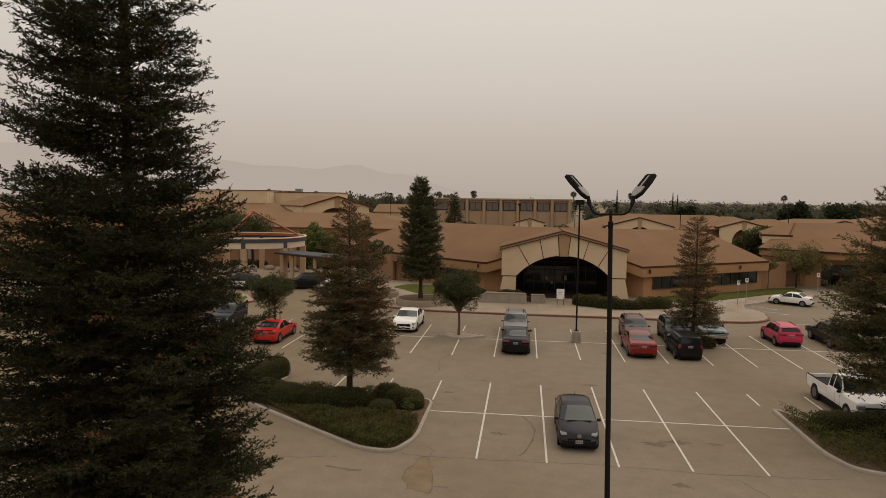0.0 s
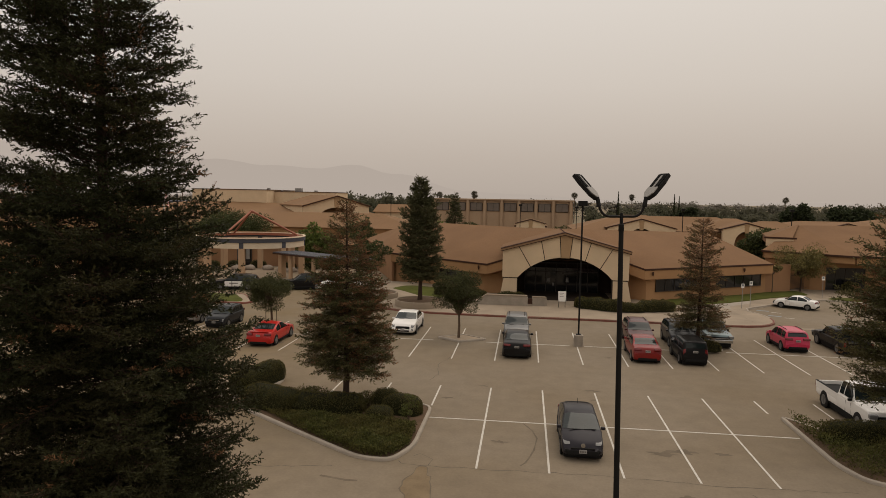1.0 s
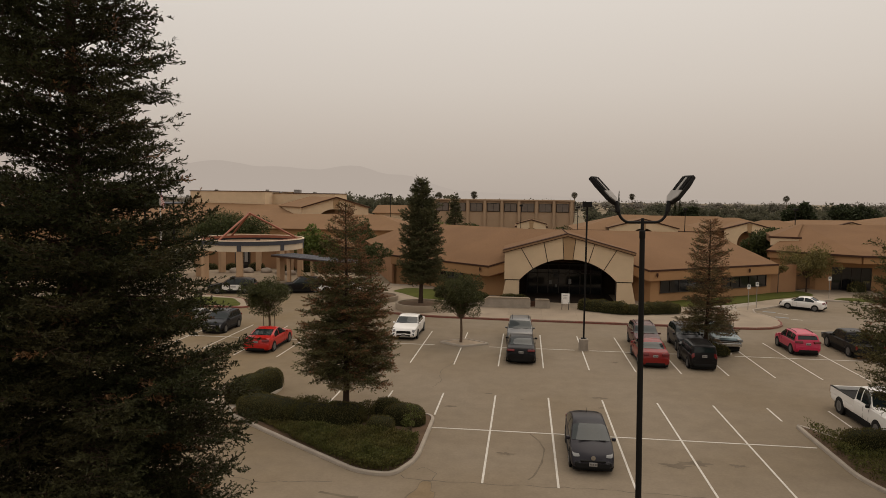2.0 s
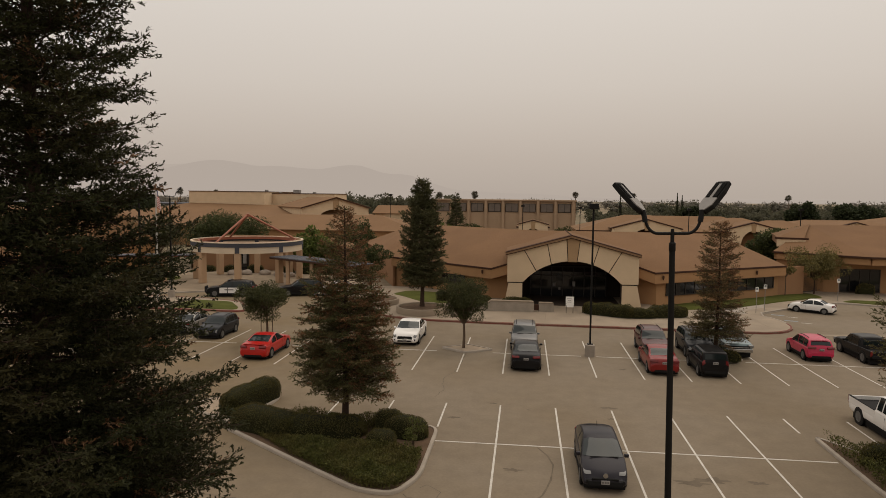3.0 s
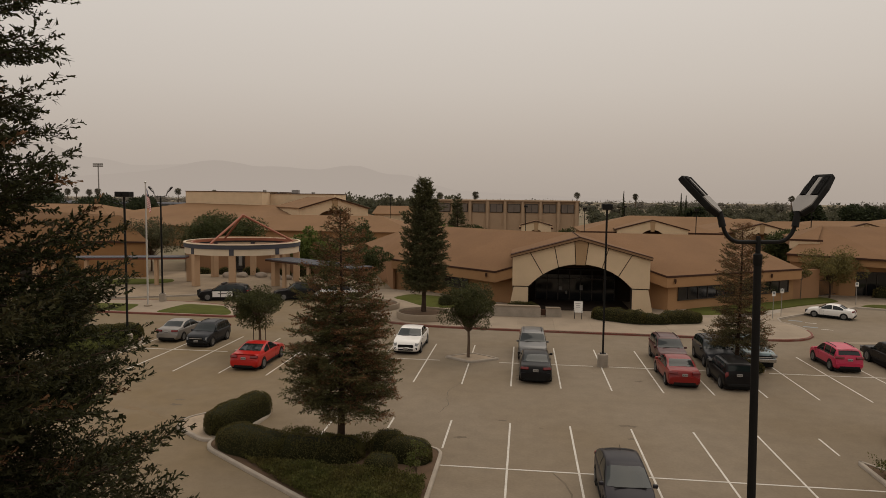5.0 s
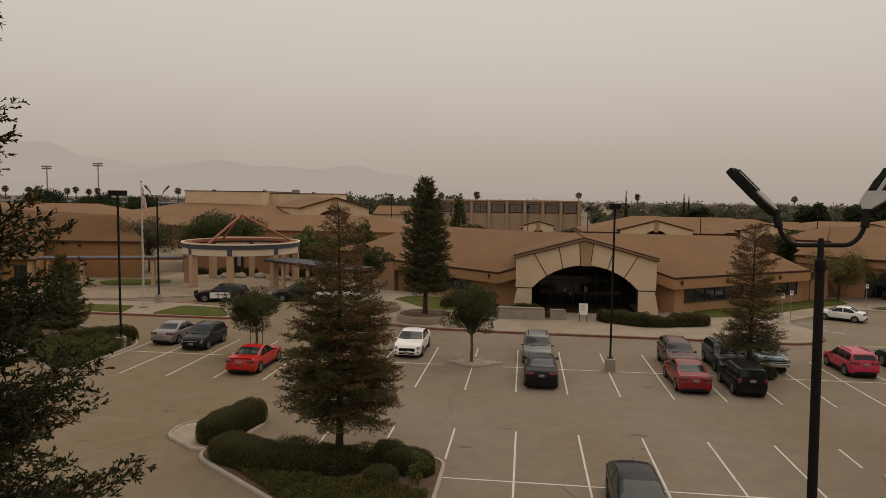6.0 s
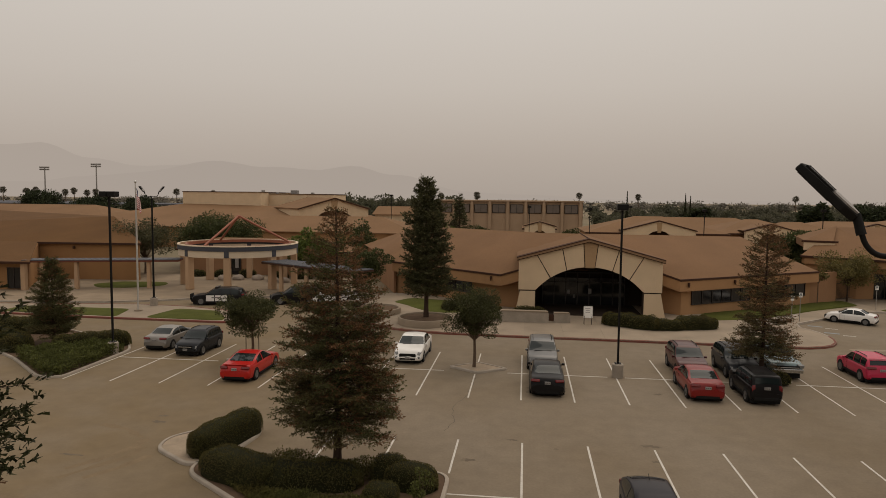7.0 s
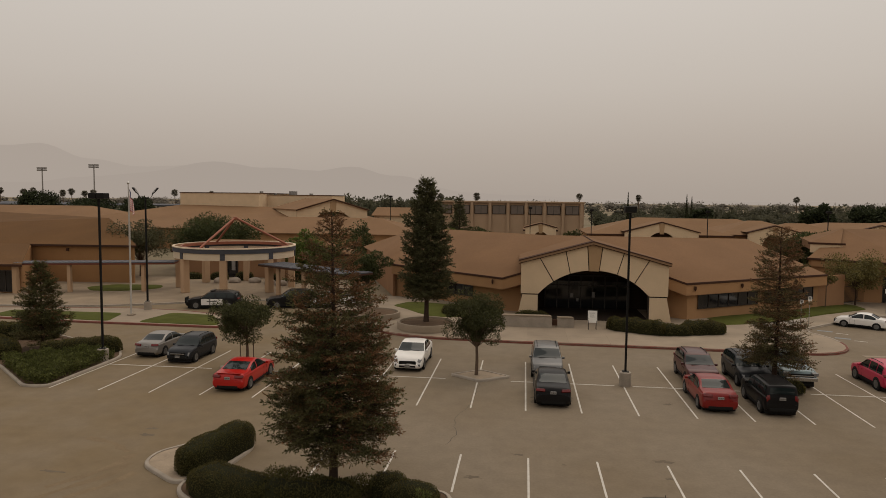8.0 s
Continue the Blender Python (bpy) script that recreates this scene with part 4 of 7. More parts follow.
def walkway(a, b, z, w, cols, label, fascia):
    """A covered walkway: a low metal roof on columns."""
    th = thing("covered_walkway", (0, 0, 0.15), label, "walkway")
    A, B = Vector((*a, 0)), Vector((*b, 0))
    d = (B - A).normalized()
    s = Vector((d.y, -d.x, 0)) * w / 2
    bm = bmesh.new()
    q = [A + s, B + s, B - s, A - s]
    prism(bm, [(p.x, p.y) for p in q], z + 0.1, z + 0.2)
    part("roof", bm, M_METALROOF, th)
    bm = bmesh.new()
    q = [A + s * 1.03, B + s * 1.03, B - s * 1.03, A - s * 1.03]
    prism(bm, [(p.x, p.y) for p in q], z - 0.06, z + 0.11)
    part("fascia", bm, fascia, th)
    L = (B - A).length
    for i in range(int(L / 0.6)):
        p = A + d * (0.3 + 0.6 * i)
        bm = tube(bmesh.new(), [p + s * 0.98 + Vector((0, 0, z + 0.21)), p - s * 0.98 + Vector((0, 0, z + 0.21))], 0.025, 4)
        part("seam", bm, M_METALROOF, th)
    for t in cols:
        p = A.lerp(B, t) + s * 0.7
        part("column", boxed((p.x, p.y, z / 2 - 0.05), (0.38, 0.38, z), bevel=0.04), M_COLUMN, th)
    return th


walkway((-53.6, 68.0), (-38.3, 72.5), 3.0, 2.4, (0.12, 0.335, 0.8), "covered walkway with flat blue-grey metal roof and red fascia", M_REDFASCIA)
walkway((-27.4, 72.4), (-15.6, 64.6), 3.05, 3.2, (0.2, 0.5, 0.85), "covered walkway with blue-grey metal roof leading to the drive", M_TRIM)


def block(name, label, wall_poly, wall_h, eave_off, ridge, wall_m, roof_m, z0=0.0, band=0.0, plain=(), no_wall=()):
    """A low building: walls on a plan polygon and a hip roof to a ridge of two points."""
    th = thing(name, (0, 0, z0), label, "building")
    n = len(wall_poly)
    for i in [k for k in range(n) if k not in no_wall]:
        a, b = wall_poly[i], wall_poly[(i + 1) % n]
        part("wall", ribbon(bmesh.new(), [(*a, 0), (*b, 0)], -0.2, wall_h, 0.0, 0.25), wall_m, th)
    eave = [(x, y, wall_h) for x, y in inset_poly(wall_poly, -eave_off)]
    part("roof", hip_roof(bmesh.new(), eave, ridge), roof_m, th)
    for i in [k for k in range(n) if k not in plain]:
        part("gutter", ribbon(bmesh.new(), [eave[i], eave[(i + 1) % n]], -0.2, 0.02, 0.06, 0.14), M_TRIM, th)
    if band:
        for i in range(n):
            a, b = wall_poly[i], wall_poly[(i + 1) % n]
            part("fascia", ribbon(bmesh.new(), [(*a, wall_h - band), (*b, wall_h - band)], 0, band - 0.1, 0.3, 0.3), wall_m, th)
    return th


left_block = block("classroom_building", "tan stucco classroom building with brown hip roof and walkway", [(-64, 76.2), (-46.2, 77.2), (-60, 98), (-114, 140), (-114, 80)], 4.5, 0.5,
                   [(-105, 118, 7.35), (-56, 87.5, 7.35)], M_STUCCO_DIM, M_ROOF_DIM, 0.1, plain=(4,))
# low front wing with a pent roof
part("wall", ribbon(bmesh.new(), [(-80, 63.9, 0), (-52.9, 67.2, 0)], -0.1, 3.1, 0, 0.25), M_STUCCO_DIM, left_block)
part("roof", faces_mesh(bmesh.new(), [(-90, 61.8, 3.12), (-51.9, 66.4, 3.12), (-58.5, 76.0, 4.52), (-64.2, 75.7, 4.56), (-90, 77.6, 4.56)], [(0, 1, 2, 3, 4)]), M_ROOF_DIM, left_block)
part("gutter", ribbon(bmesh.new(), [(-90, 61.8, 3.12), (-51.9, 66.4, 3.12)], -0.2, 0.03, 0.05, 0.14), M_TRIM, left_block)
part("cheek_wall", faces_mesh(bmesh.new(), [(-52.9, 67.2, -0.1), (-58.6, 76.3, -0.1), (-58.6, 76.3, 4.4), (-52.9, 67.2, 3.05), (-53.15, 67.1, -0.1), (-58.85, 76.2, -0.1), (-58.85, 76.2, 4.4), (-53.15, 67.1, 3.05)],
                                 [(0, 1, 2, 3), (7, 6, 5, 4), (3, 2, 6, 7), (0, 3, 7, 4), (1, 5, 6, 2)]), M_STUCCO_DIM, left_block)
for t in (0.995, 0.86, 0.6):
    p = along((-80, 63.9), (-52.9, 67.2), t, 1.5, 0.3)
    part("column", boxed((p.x, p.y, p.z), (0.5, 0.5, 3.1), bevel=0.03), M_COLUMN, left_block)
window_row(left_block, (-80, 63.9), (-52.9, 67.2), 0.925, 0.975, 0.2, 2.4, 2, 0.05)
bm = boxed((-53.0, 77.0, 1.1), (1.6, 0.2, 2.2))
part("door", bm, M_GLASS, left_block)
p = along((-64, 76.2), (-46.2, 77.2), 0.55, 3.9, 0.15)
part("wall_lamp", boxed((p.x, p.y, p.z), (0.25, 0.2, 0.35), bevel=0.03), M_TRIM, left_block)
link_block = block("classroom_building", "brown stucco building behind the round canopy", [(-46, 86.5), (-22.6, 86.5), (-23.8, 93), (-46, 93)], 3.3, 0.6, [(-42, 89.8, 4.7), (-27, 89.8, 4.7)], M_STUCCO_D, M_ROOF)
part("door", boxed((-38.5, 86.35, 1.25), (1.9, 0.2, 2.5)), M_GLASS, link_block)
part("door_frame", boxed((-38.5, 86.4, 1.28), (2.2, 0.16, 2.7)), M_FRAME, link_block)
for x in (-39.2, -37.9):
    part("notice", boxed((x, 86.22, 1.6), (0.5, 0.03, 1.4)), M_LAMPGREY, link_block)

right_block = block("classroom_building", "tan stucco classroom building with brown hip roof and windows", [(31.0, 80.8), (38.6, 74.6), (70, 74.0), (74, 104), (44, 106)], 4.35, 0.5,
                    [(38.4, 90.6, 7.2), (66, 92, 7.4)], M_STUCCO, M_ROOF, 0.1, 0.9, no_wall=(0, 1))
part("wall", ribbon(bmesh.new(), [(31.0, 80.8, 0), (35.0, 77.5, 0), (36.7, 77.4, 0)], -0.2, 4.3, 0.0, 0.25), M_STUCCO, right_block)
part("wall", ribbon(bmesh.new(), [(41.0, 77.3, 0), (70, 77.0, 0)], -0.2, 4.3, 0.0, 0.25), M_STUCCO, right_block)
part("wall", ribbon(bmesh.new(), [(36.7, 77.4, 0), (41.0, 77.3, 0)], 2.75, 4.3, 0.0, 0.25), M_STUCCO, right_block)
part("soffit", prism(bmesh.new(), [(34.0, 78.3), (38.6, 74.7), (70, 74.1), (70, 78.0), (36, 78.4)], 3.36, 3.44), M_STUCCO_D, right_block)
window_row(right_block, (36.75, 77.5), (40.95, 77.4), 0.0, 1.0, 0.12, 2.7, 4, 0.02)
window_row(right_block, (41.0, 77.3), (70, 77.0), 0.12, 0.5, 0.8, 2.5, 6, 0.06)
# upper gablet on its roof
bm = bmesh.new()
faces_mesh(bm, [(32.3, 84.5, 5.0), (35.0, 83.3, 5.0), (35.0, 83.3, 5.85), (32.3, 84.5, 5.85), (38.4, 90.5, 7.35), (35.5, 96, 5.85), (35.5, 96, 5.0)],
           [(0, 1, 2, 3), (3, 2, 4), (3, 4, 5), (0, 3, 5, 6)])
part("upper_roof", bm, M_ROOF, right_block)
part("upper_fascia", ribbon(bmesh.new(), [(32.2, 84.4, 5.4), (35.1, 83.1, 5.4)], -0.7, 0.3, 0.03, 0.2), M_CREAM, right_block)
part("upper_gutter", ribbon(bmesh.new(), [(32.0, 84.5, 5.82), (35.4, 82.98, 5.82)], -0.18, 0.04, 0.12, 0.14), M_TRIM, right_block)

# gate between the wings
gate = thing("fence_gate", pose(33.3, 76.2, 0.2, 0, 0, 26), "dark metal picket gate between the buildings", "gate")
for i in range(16):
    part("picket", boxed((-1.6 + i * 0.21, 0.05 * i, 1.0), (0.03, 0.03, 2.0)), M_FRAME, gate)
for z in (0.2, 1.8):
    part("rail", boxed((0, 0.4, z), (3.3, 0.04, 0.05), Matrix.Rotation(radians(13), 4, "Z") @ Matrix.Translation((0, -0.4, 0))), M_FRAME, gate)


def gable_block(name, label, cx, y, w, zb, zp, depth, roof_w, arch=0.62, lift=0.0):
    """A campus building with a small arched gable on a wide roof."""
    th = thing(name, (cx, y, 0), label, "building", "campus buildings behind the school")
    part("wall", boxed((0, depth / 2 + 2, zb / 2), (roof_w - 1, depth, zb)), M_STUCCO, th)
    part("roof", hip_roof(bmesh.new(), [(-roof_w / 2, 1, zb), (roof_w / 2, 1, zb), (roof_w / 2, depth + 3, zb), (-roof_w / 2, depth + 3, zb)],
                          [(-roof_w / 2 + depth * 0.6, depth / 2 + 2, zp), (roof_w / 2 - depth * 0.6, depth / 2 + 2, zp)]), M_ROOF2, th)
    part("gutter", ribbon(bmesh.new(), [(-roof_w / 2, 1, zb), (roof_w / 2, 1, zb)], -0.25, 0.02, 0.05, 0.15), M_TRIM, th)
    hw, zt, ze = w / 2, zb + w * 0.13 + 0.5, zb + 0.45
    arc = [(hw * arch * math.cos(a), 0.3 + lift + (zb - 0.6) * 0.45 + (zb * 0.5) * math.sin(a)) for a in np.linspace(math.pi, 0, 12)]
    poly = [(-hw, 0), (-hw * arch, 0)] + arc + [(hw * arch, 0), (hw, 0), (hw, ze), (0, zt), (-hw, ze)]
    part("gable", slab_y(bmesh.new(), poly, -0.6, 0.2), M_CREAM, th)
    part("keystone", slab_y(bmesh.new(), [(-0.3, zb * 0.95 - 0.3 + lift), (0.3, zb * 0.95 - 0.3 + lift), (0.45, zt - 0.2), (-0.45, zt - 0.2)], -0.66, 0.0), M_KEY, th)
    part("porch", boxed((0, 1.2, zb * 0.48), (w * 0.9, 0.4, zb * 0.9)), M_ROOF, th)
    for s in (-1, 1):
        part("barge_board", slab_y(bmesh.new(), [(s * (hw + 0.25), ze - 0.05), (0, zt + 0.02), (0, zt + 0.2), (s * (hw + 0.25), ze + 0.13)], -0.8, 0.2), M_TRIM, th)
    bm = bmesh.new()
    faces_mesh(bm, [(-hw - 0.3, -0.8, ze + 0.1), (0, -0.8, zt + 0.2), (hw + 0.3, -0.8, ze + 0.1), (-hw - 0.3, depth * 0.4, ze + 0.1), (0, depth * 0.4, zt + 0.2), (hw + 0.3, depth * 0.4, ze + 0.1)],
               [(0, 1, 4, 3), (1, 2, 5, 4)])
    part("gable_roof", bm, M_ROOF2, th)
    return th


gable_block("classroom_building", "distant tan school building with arched gable and brown roof", 22.2, 118, 11.8, 4.85, 7.5, 16, 24, 0.42, 0.7)
gable_block("classroom_building", "distant tan school building with arched gable and brown roof", 41.4, 122, 8.3, 4.85, 7.1, 16, 17, 0.5, 0.4)
gable_block("classroom_building", "distant tan school building with arched gable and brown roof", 64, 134, 9, 4.7, 6.6, 16, 30)
gable_block("classroom_building", "small distant arched porch building before the long panelled hall", 2.6, 128, 5.6, 4.9, 5.6, 6, 6.5)
gable_block("classroom_building", "distant school building with low brown roof", 108, 150, 9, 5.0, 8.0, 22, 60)

# long two-storey hall with panelled upper walls
M_HALL = mat("pale_tan_stucco_hall", (0.35, 0.245, 0.16), 0.92, var=0.15, scale=0.3, fine=0.06, fine_scale=8, spec=0.2)
M_HALLPANEL = mat("grey_brown_panel", (0.125, 0.098, 0.078), 0.6, var=0.25, scale=1.5)
hall = thing("long_hall", (-4, 150, 0), "long tan two-storey hall with dark upper panels between pilasters", "building")
part("wall", boxed((0, 10, 4.9), (32.5, 20, 9.8)), M_HALL, hall)
part("parapet", boxed((0, 9.8, 9.95), (32.9, 20.8, 0.3)), M_HALL, hall)
for i in range(9):
    x = -15.7 + 3.93 * i
    part("pilaster", boxed((x, -0.25, 4.95), (0.55, 0.6, 9.9)), M_HALL, hall)
for i in range(8):
    x = -13.735 + 3.93 * i
    win = part("window", boxed((x, -0.08, 8.25), (2.9, 0.16, 1.95), bevel=0.12), M_FRAME, hall)
    for q in (-0.68, 0.68):
        part("pane", boxed((x + q, -0.18, 8.25), (1.25, 0.04, 1.7)), M_HALLPANEL, win)
small_hall = thing("small_hall", (-30, 152, 0), "small tan building with a brown pitched roof far behind", "building")
part("wall", boxed((0, 5, 3.3), (8.5, 10, 6.6)), M_CREAM, small_hall)
part("roof", hip_roof(bmesh.new(), [(-4.8, -0.5, 6.6), (4.8, -0.5, 6.6), (4.8, 10.5, 6.6), (-4.8, 10.5, 6.6)], [(-4.6, 5, 8.4), (4.6, 5, 8.4)]), M_ROOF2, small_hall)

# gymnasium: tall flat cream box above brown roofs
gym = thing("gymnasium", (-55, 150, 0), "large cream gymnasium with flat roof above brown shingle wings", "building")
part("wall", boxed((-15.05, 12, 5.65), (18.9, 24, 11.3)), M_CREAM, gym)
part("wall", boxed((2.2, 10.5, 5.5), (15.8, 11, 10.9)), M_CREAM, gym)
part("parapet_cap", boxed((-15.05, 12, 11.36), (19.2, 24.3, 0.14)), M_TRIM, gym)
part("parapet_cap", boxed((2.2, 10.5, 11.01), (16.1, 11.3, 0.14)), M_TRIM, gym)
part("roof", hip_roof(bmesh.new(), [(-46, -22, 4.2), (24, -22, 4.2), (24, 20, 4.2), (-46, 20, 4.2)], [(-24, 0.2, 8.6), (12, 0.2, 8.0)]), M_ROOF2, gym)
part("wall", boxed((-11, -1, 2.1), (68, 40, 4.2)), M_STUCCO, gym)
# arched gable wing that turns towards the quad
G = Matrix.Translation((14.2, -8.5, -0.25)) @ Matrix.Rotation(radians(38), 4, "Z")
bm = bmesh.new()
faces_mesh(bm, [(-8.2, -0.7, 8.25), (0, -0.7, 10.55), (8.2, -0.7, 8.25), (-8.2, 17, 8.25), (0, 17, 10.55), (8.2, 17, 8.25), (-8.2, -0.7, 8.05), (8.2, -0.7, 8.05), (0, -0.7, 10.35), (-8.2, 17, 8.05), (8.2, 17, 8.05)],
           [(0, 1, 4, 3), (1, 2, 5, 4), (0, 6, 8, 1), (1, 8, 7, 2), (0, 3, 9, 6), (2, 7, 10, 5)])
bm.transform(G)
part("gable_roof", bm, M_ROOF2, gym)
arc = [(3.9 * math.cos(a), 5.9 + 1.9 * math.sin(a)) for a in np.linspace(math.pi, 0, 14)]
part("gable", slab_y(bmesh.new(), [(-7.9, 4.0), (-3.9, 4.0)] + arc + [(3.9, 4.0), (7.9, 4.0), (7.9, 8.1), (0, 10.3), (-7.9, 8.1)], -0.3, 0.3, G), M_CREAM, gym)
part("side_wall", boxed((-7.75, 8, 6.1), (0.3, 16, 4.0), G), M_CREAM, gym)
part("porch", boxed((0, 1.6, 5.9), (8.6, 0.4, 3.9), G), M_ROOF, gym)
part("keystone", slab_y(bmesh.new(), [(-0.55, 7.7), (0.55, 7.7), (0.75, 9.9), (-0.75, 9.9)], -0.38, 0.0, G), M_KEY, gym)
for q in (-1, 1):
    part("barge_board", slab_y(bmesh.new(), [(q * 8.2, 7.95), (0, 10.25), (0, 10.5), (q * 8.2, 8.2)], -0.78, -0.5, G), M_TRIM, gym)
for x, w, h in ((-1, 1.6, 0.9), (-9, 0.4, 0.5), (-5.6, 0.5, 0.4), (3.5, 0.5, 0.4)):
    part("roof_vent", boxed((x, 10, (11.4 if x < -6 else 11.05) + h / 2), (w, 1.4, h), bevel=0.04), M_LAMPGREY, gym)

# further campus roofs and dark solar carports on the far side
for cx, cy, w, dpt, zb, zp in ((-118, 150, 60, 30, 4.2, 8.0), (-90, 118, 34, 22, 4.0, 7.0), (150, 190, 80, 30, 4.5, 8.2), (36, 150, 30, 16, 4.3, 6.9), (50, 136, 16, 14, 4.3, 6.6), (-36, 122, 36, 18, 4.4, 6.9)):
    th = thing("classroom_building", (cx, cy, 0), "distant low school building with brown hip roof", "building", "campus buildings behind the school")
    part("wall", boxed((0, 0, zb / 2), (w - 1.2, dpt - 1.2, zb)), M_STUCCO, th)
    part("roof", hip_roof(bmesh.new(), [(-w / 2, -dpt / 2, zb), (w / 2, -dpt / 2, zb), (w / 2, dpt / 2, zb), (-w / 2, dpt / 2, zb)], [(-w / 2 + dpt * 0.45, 0, zp), (w / 2 - dpt * 0.45, 0, zp)]), M_ROOF2, th)
for cx, cy, w in ((-205, 250, 70), (-150, 262, 60), (-230, 285, 90)):
    th = thing("solar_carport", (cx, cy, 0), "dark solar carport roof on posts far away", "carport", "solar carports")
    part("panel_roof", boxed((0, 0, 6.9), (w, 9, 0.4), Matrix.Rotation(radians(3), 4, "X")), M_BLUEBAND, th)
    for i in range(6):
        part("post", boxed((-w / 2 + 4 + i * (w - 8) / 5, 0, 3.3), (0.5, 0.5, 6.6)), M_LAMPGREY, th)


# ---- lamp posts, flag, signs ----
def pedestal(th, r=0.33, h=0.8):
    part("pedestal", lathe(bmesh.new(), [(r, -0.05), (r, h - 0.04), (r - 0.04, h), (0.02, h + 0.01)], 20), M_KERB, th, "round pale concrete footing", 40)
    bm = boxed((0, 0, h + 0.02), (0.36, 0.36, 0.04), bevel=0.01)
    part("base_plate", bm, M_POLE, th)
    for a in range(4):
        part("anchor_bolt", tube(bmesh.new(), [(0.14 * math.cos(a * 1.57 + 0.78), 0.14 * math.sin(a * 1.57 + 0.78), h), (0.14 * math.cos(a * 1.57 + 0.78), 0.14 * math.sin(a * 1.57 + 0.78), h + 0.1)], 0.02, 6), M_LAMPGREY, th)


def led_post(at, top, turn, label, r=0.075, scale=1.0, lean=0.0):
    th = thing("parking_lamp_post", Matrix.Translation(at) @ Matrix.Rotation(turn, 4, "Z") @ Matrix.Rotation(radians(lean), 4, "Y"), label, "lamp post", "car park lamp posts")
    pedestal(th)
    part("pole", tube(bmesh.new(), [(0, 0, 0.76), (0, 0, top - 0.24)], [r + 0.018, r], 12), M_POLE, th, "", 50)
    part("collar", lathe(bmesh.new(), [(r + 0.002, top - 0.36), (r + 0.008, top - 0.35), (r + 0.008, top - 0.22), (r - 0.01, top - 0.2)], 12), M_POLE, th, "", 40)
    part("tenon", tube(bmesh.new(), [(0, 0, top - 0.45), (0, 0, top - 0.02), (0, 0, top + 0.03)], [0.034, 0.034, 0.026], 10), M_POLE, th, "", 50)
    for s in (-1, 1):
        pts = [(0, 0, top - 0.05)] + [(s * (0.26 + 0.24 * math.sin(a)) * scale, 0, top - 0.05 + 0.3 * (1 - math.cos(a)) * scale) for a in np.linspace(0, 1.45, 9)]
        arm = part("arm", tube(bmesh.new(), pts, 0.027, 8), M_POLE, th, "curved dark bronze arm", 60)
        end = Vector(pts[-1])
        part("knuckle", tube(bmesh.new(), [end + Vector((0, 0, -0.04)), end + Vector((s * 0.04, 0.03, 0.16))], [0.048, 0.042], 8), M_POLE, arm, "", 50)
        ax = Vector((s * 0.6, 0.33, 0.73)).normalized()
        wd = ax.cross(Vector((0, 0, 1))).normalized()
        nm = wd.cross(ax).normalized()
        if nm.z < 0:
            nm = -nm
        org = end + Vector((s * 0.04, 0.03, 0.12))
        wd = wd * 0.88
        F = Matrix(((wd.x, ax.x, nm.x, org.x), (wd.y, ax.y, nm.y, org.y), (wd.z, ax.z, nm.z, org.z), (0, 0, 0, 1)))
        bm = bmesh.new()
        prism(bm, [(-0.07, 0.0), (0.07, 0.0), (0.18, 0.13), (0.185, 0.48), (0.15, 0.71), (-0.15, 0.71), (-0.185, 0.48), (-0.18, 0.13)], -0.05, 0.035, F)
        bmesh.ops.bevel(bm, geom=bm.edges[:], offset=0.012, segments=1, affect="EDGES")
        head = part("lamp_head", bm, M_POLE, th, "flat black tilted lamp head with grey casting", 0)
        bm = bmesh.new()
        prism(bm, [(-0.06, 0.02), (0.06, 0.02), (0.165, 0.14), (0.17, 0.3), (0.035, 0.3), (0.03, 0.63), (-0.03, 0.63), (-0.035, 0.3), (-0.17, 0.3), (-0.165, 0.14)], 0.03, 0.052, F)
        part("casting", bm, M_LAMPGREY, head)
        for i in range(7):
            for q in (-1, 1):
                part("fin", boxed((q * (0.055 + 0.014 * i), 0.49, 0.045), (0.006, 0.34, 0.02), F), M_POLE, head)
        bm = bmesh.new()
        prism(bm, [(-0.14, 0.28), (0.14, 0.28), (0.12, 0.67), (-0.12, 0.67)], -0.058, -0.045, F)
        part("lens", bm, M_LAMPGLASS, head)
    return th


led_post((3.77, 8.72, 0), 9.93, 0.0, "tall dark lamp post with two tilted flat lamp heads", 0.05, 0.92, lean=-1.05)
led_post((-34.2, 59.9, 0.1), 10.2, radians(25), "dark lamp post with two tilted lamp heads by the drive", scale=1.15)


def box_post(at, top, heads, label, turn=0.0):
    th = thing("parking_lamp_post", Matrix.Translation(at) @ Matrix.Rotation(turn, 4, "Z"), label, "lamp post", "car park lamp posts")
    pedestal(th)
    part("pole", boxed((0, 0, (top + 0.6) / 2), (0.115, 0.115, top - 0.6 - 0.1), bevel=0.015), M_POLE, th)
    for i in range(heads):
        x = 0 if heads == 1 else (-0.27 + 0.54 * i)
        head = part("lamp_head", boxed((x, 0, top - 0.12), (0.62 if heads == 1 else 0.5, 0.6, 0.34), bevel=0.03), M_POLE, th, "dark box-shaped lamp head")
        part("lens", boxed((x, 0, top - 0.3), (0.5 if heads == 1 else 0.4, 0.48, 0.02)), M_LAMPGLASS, head)
        if heads > 1:
            part("bracket", boxed((x * 0.4, 0, top - 0.16), (0.3, 0.08, 0.08)), M_POLE, th)
    return th


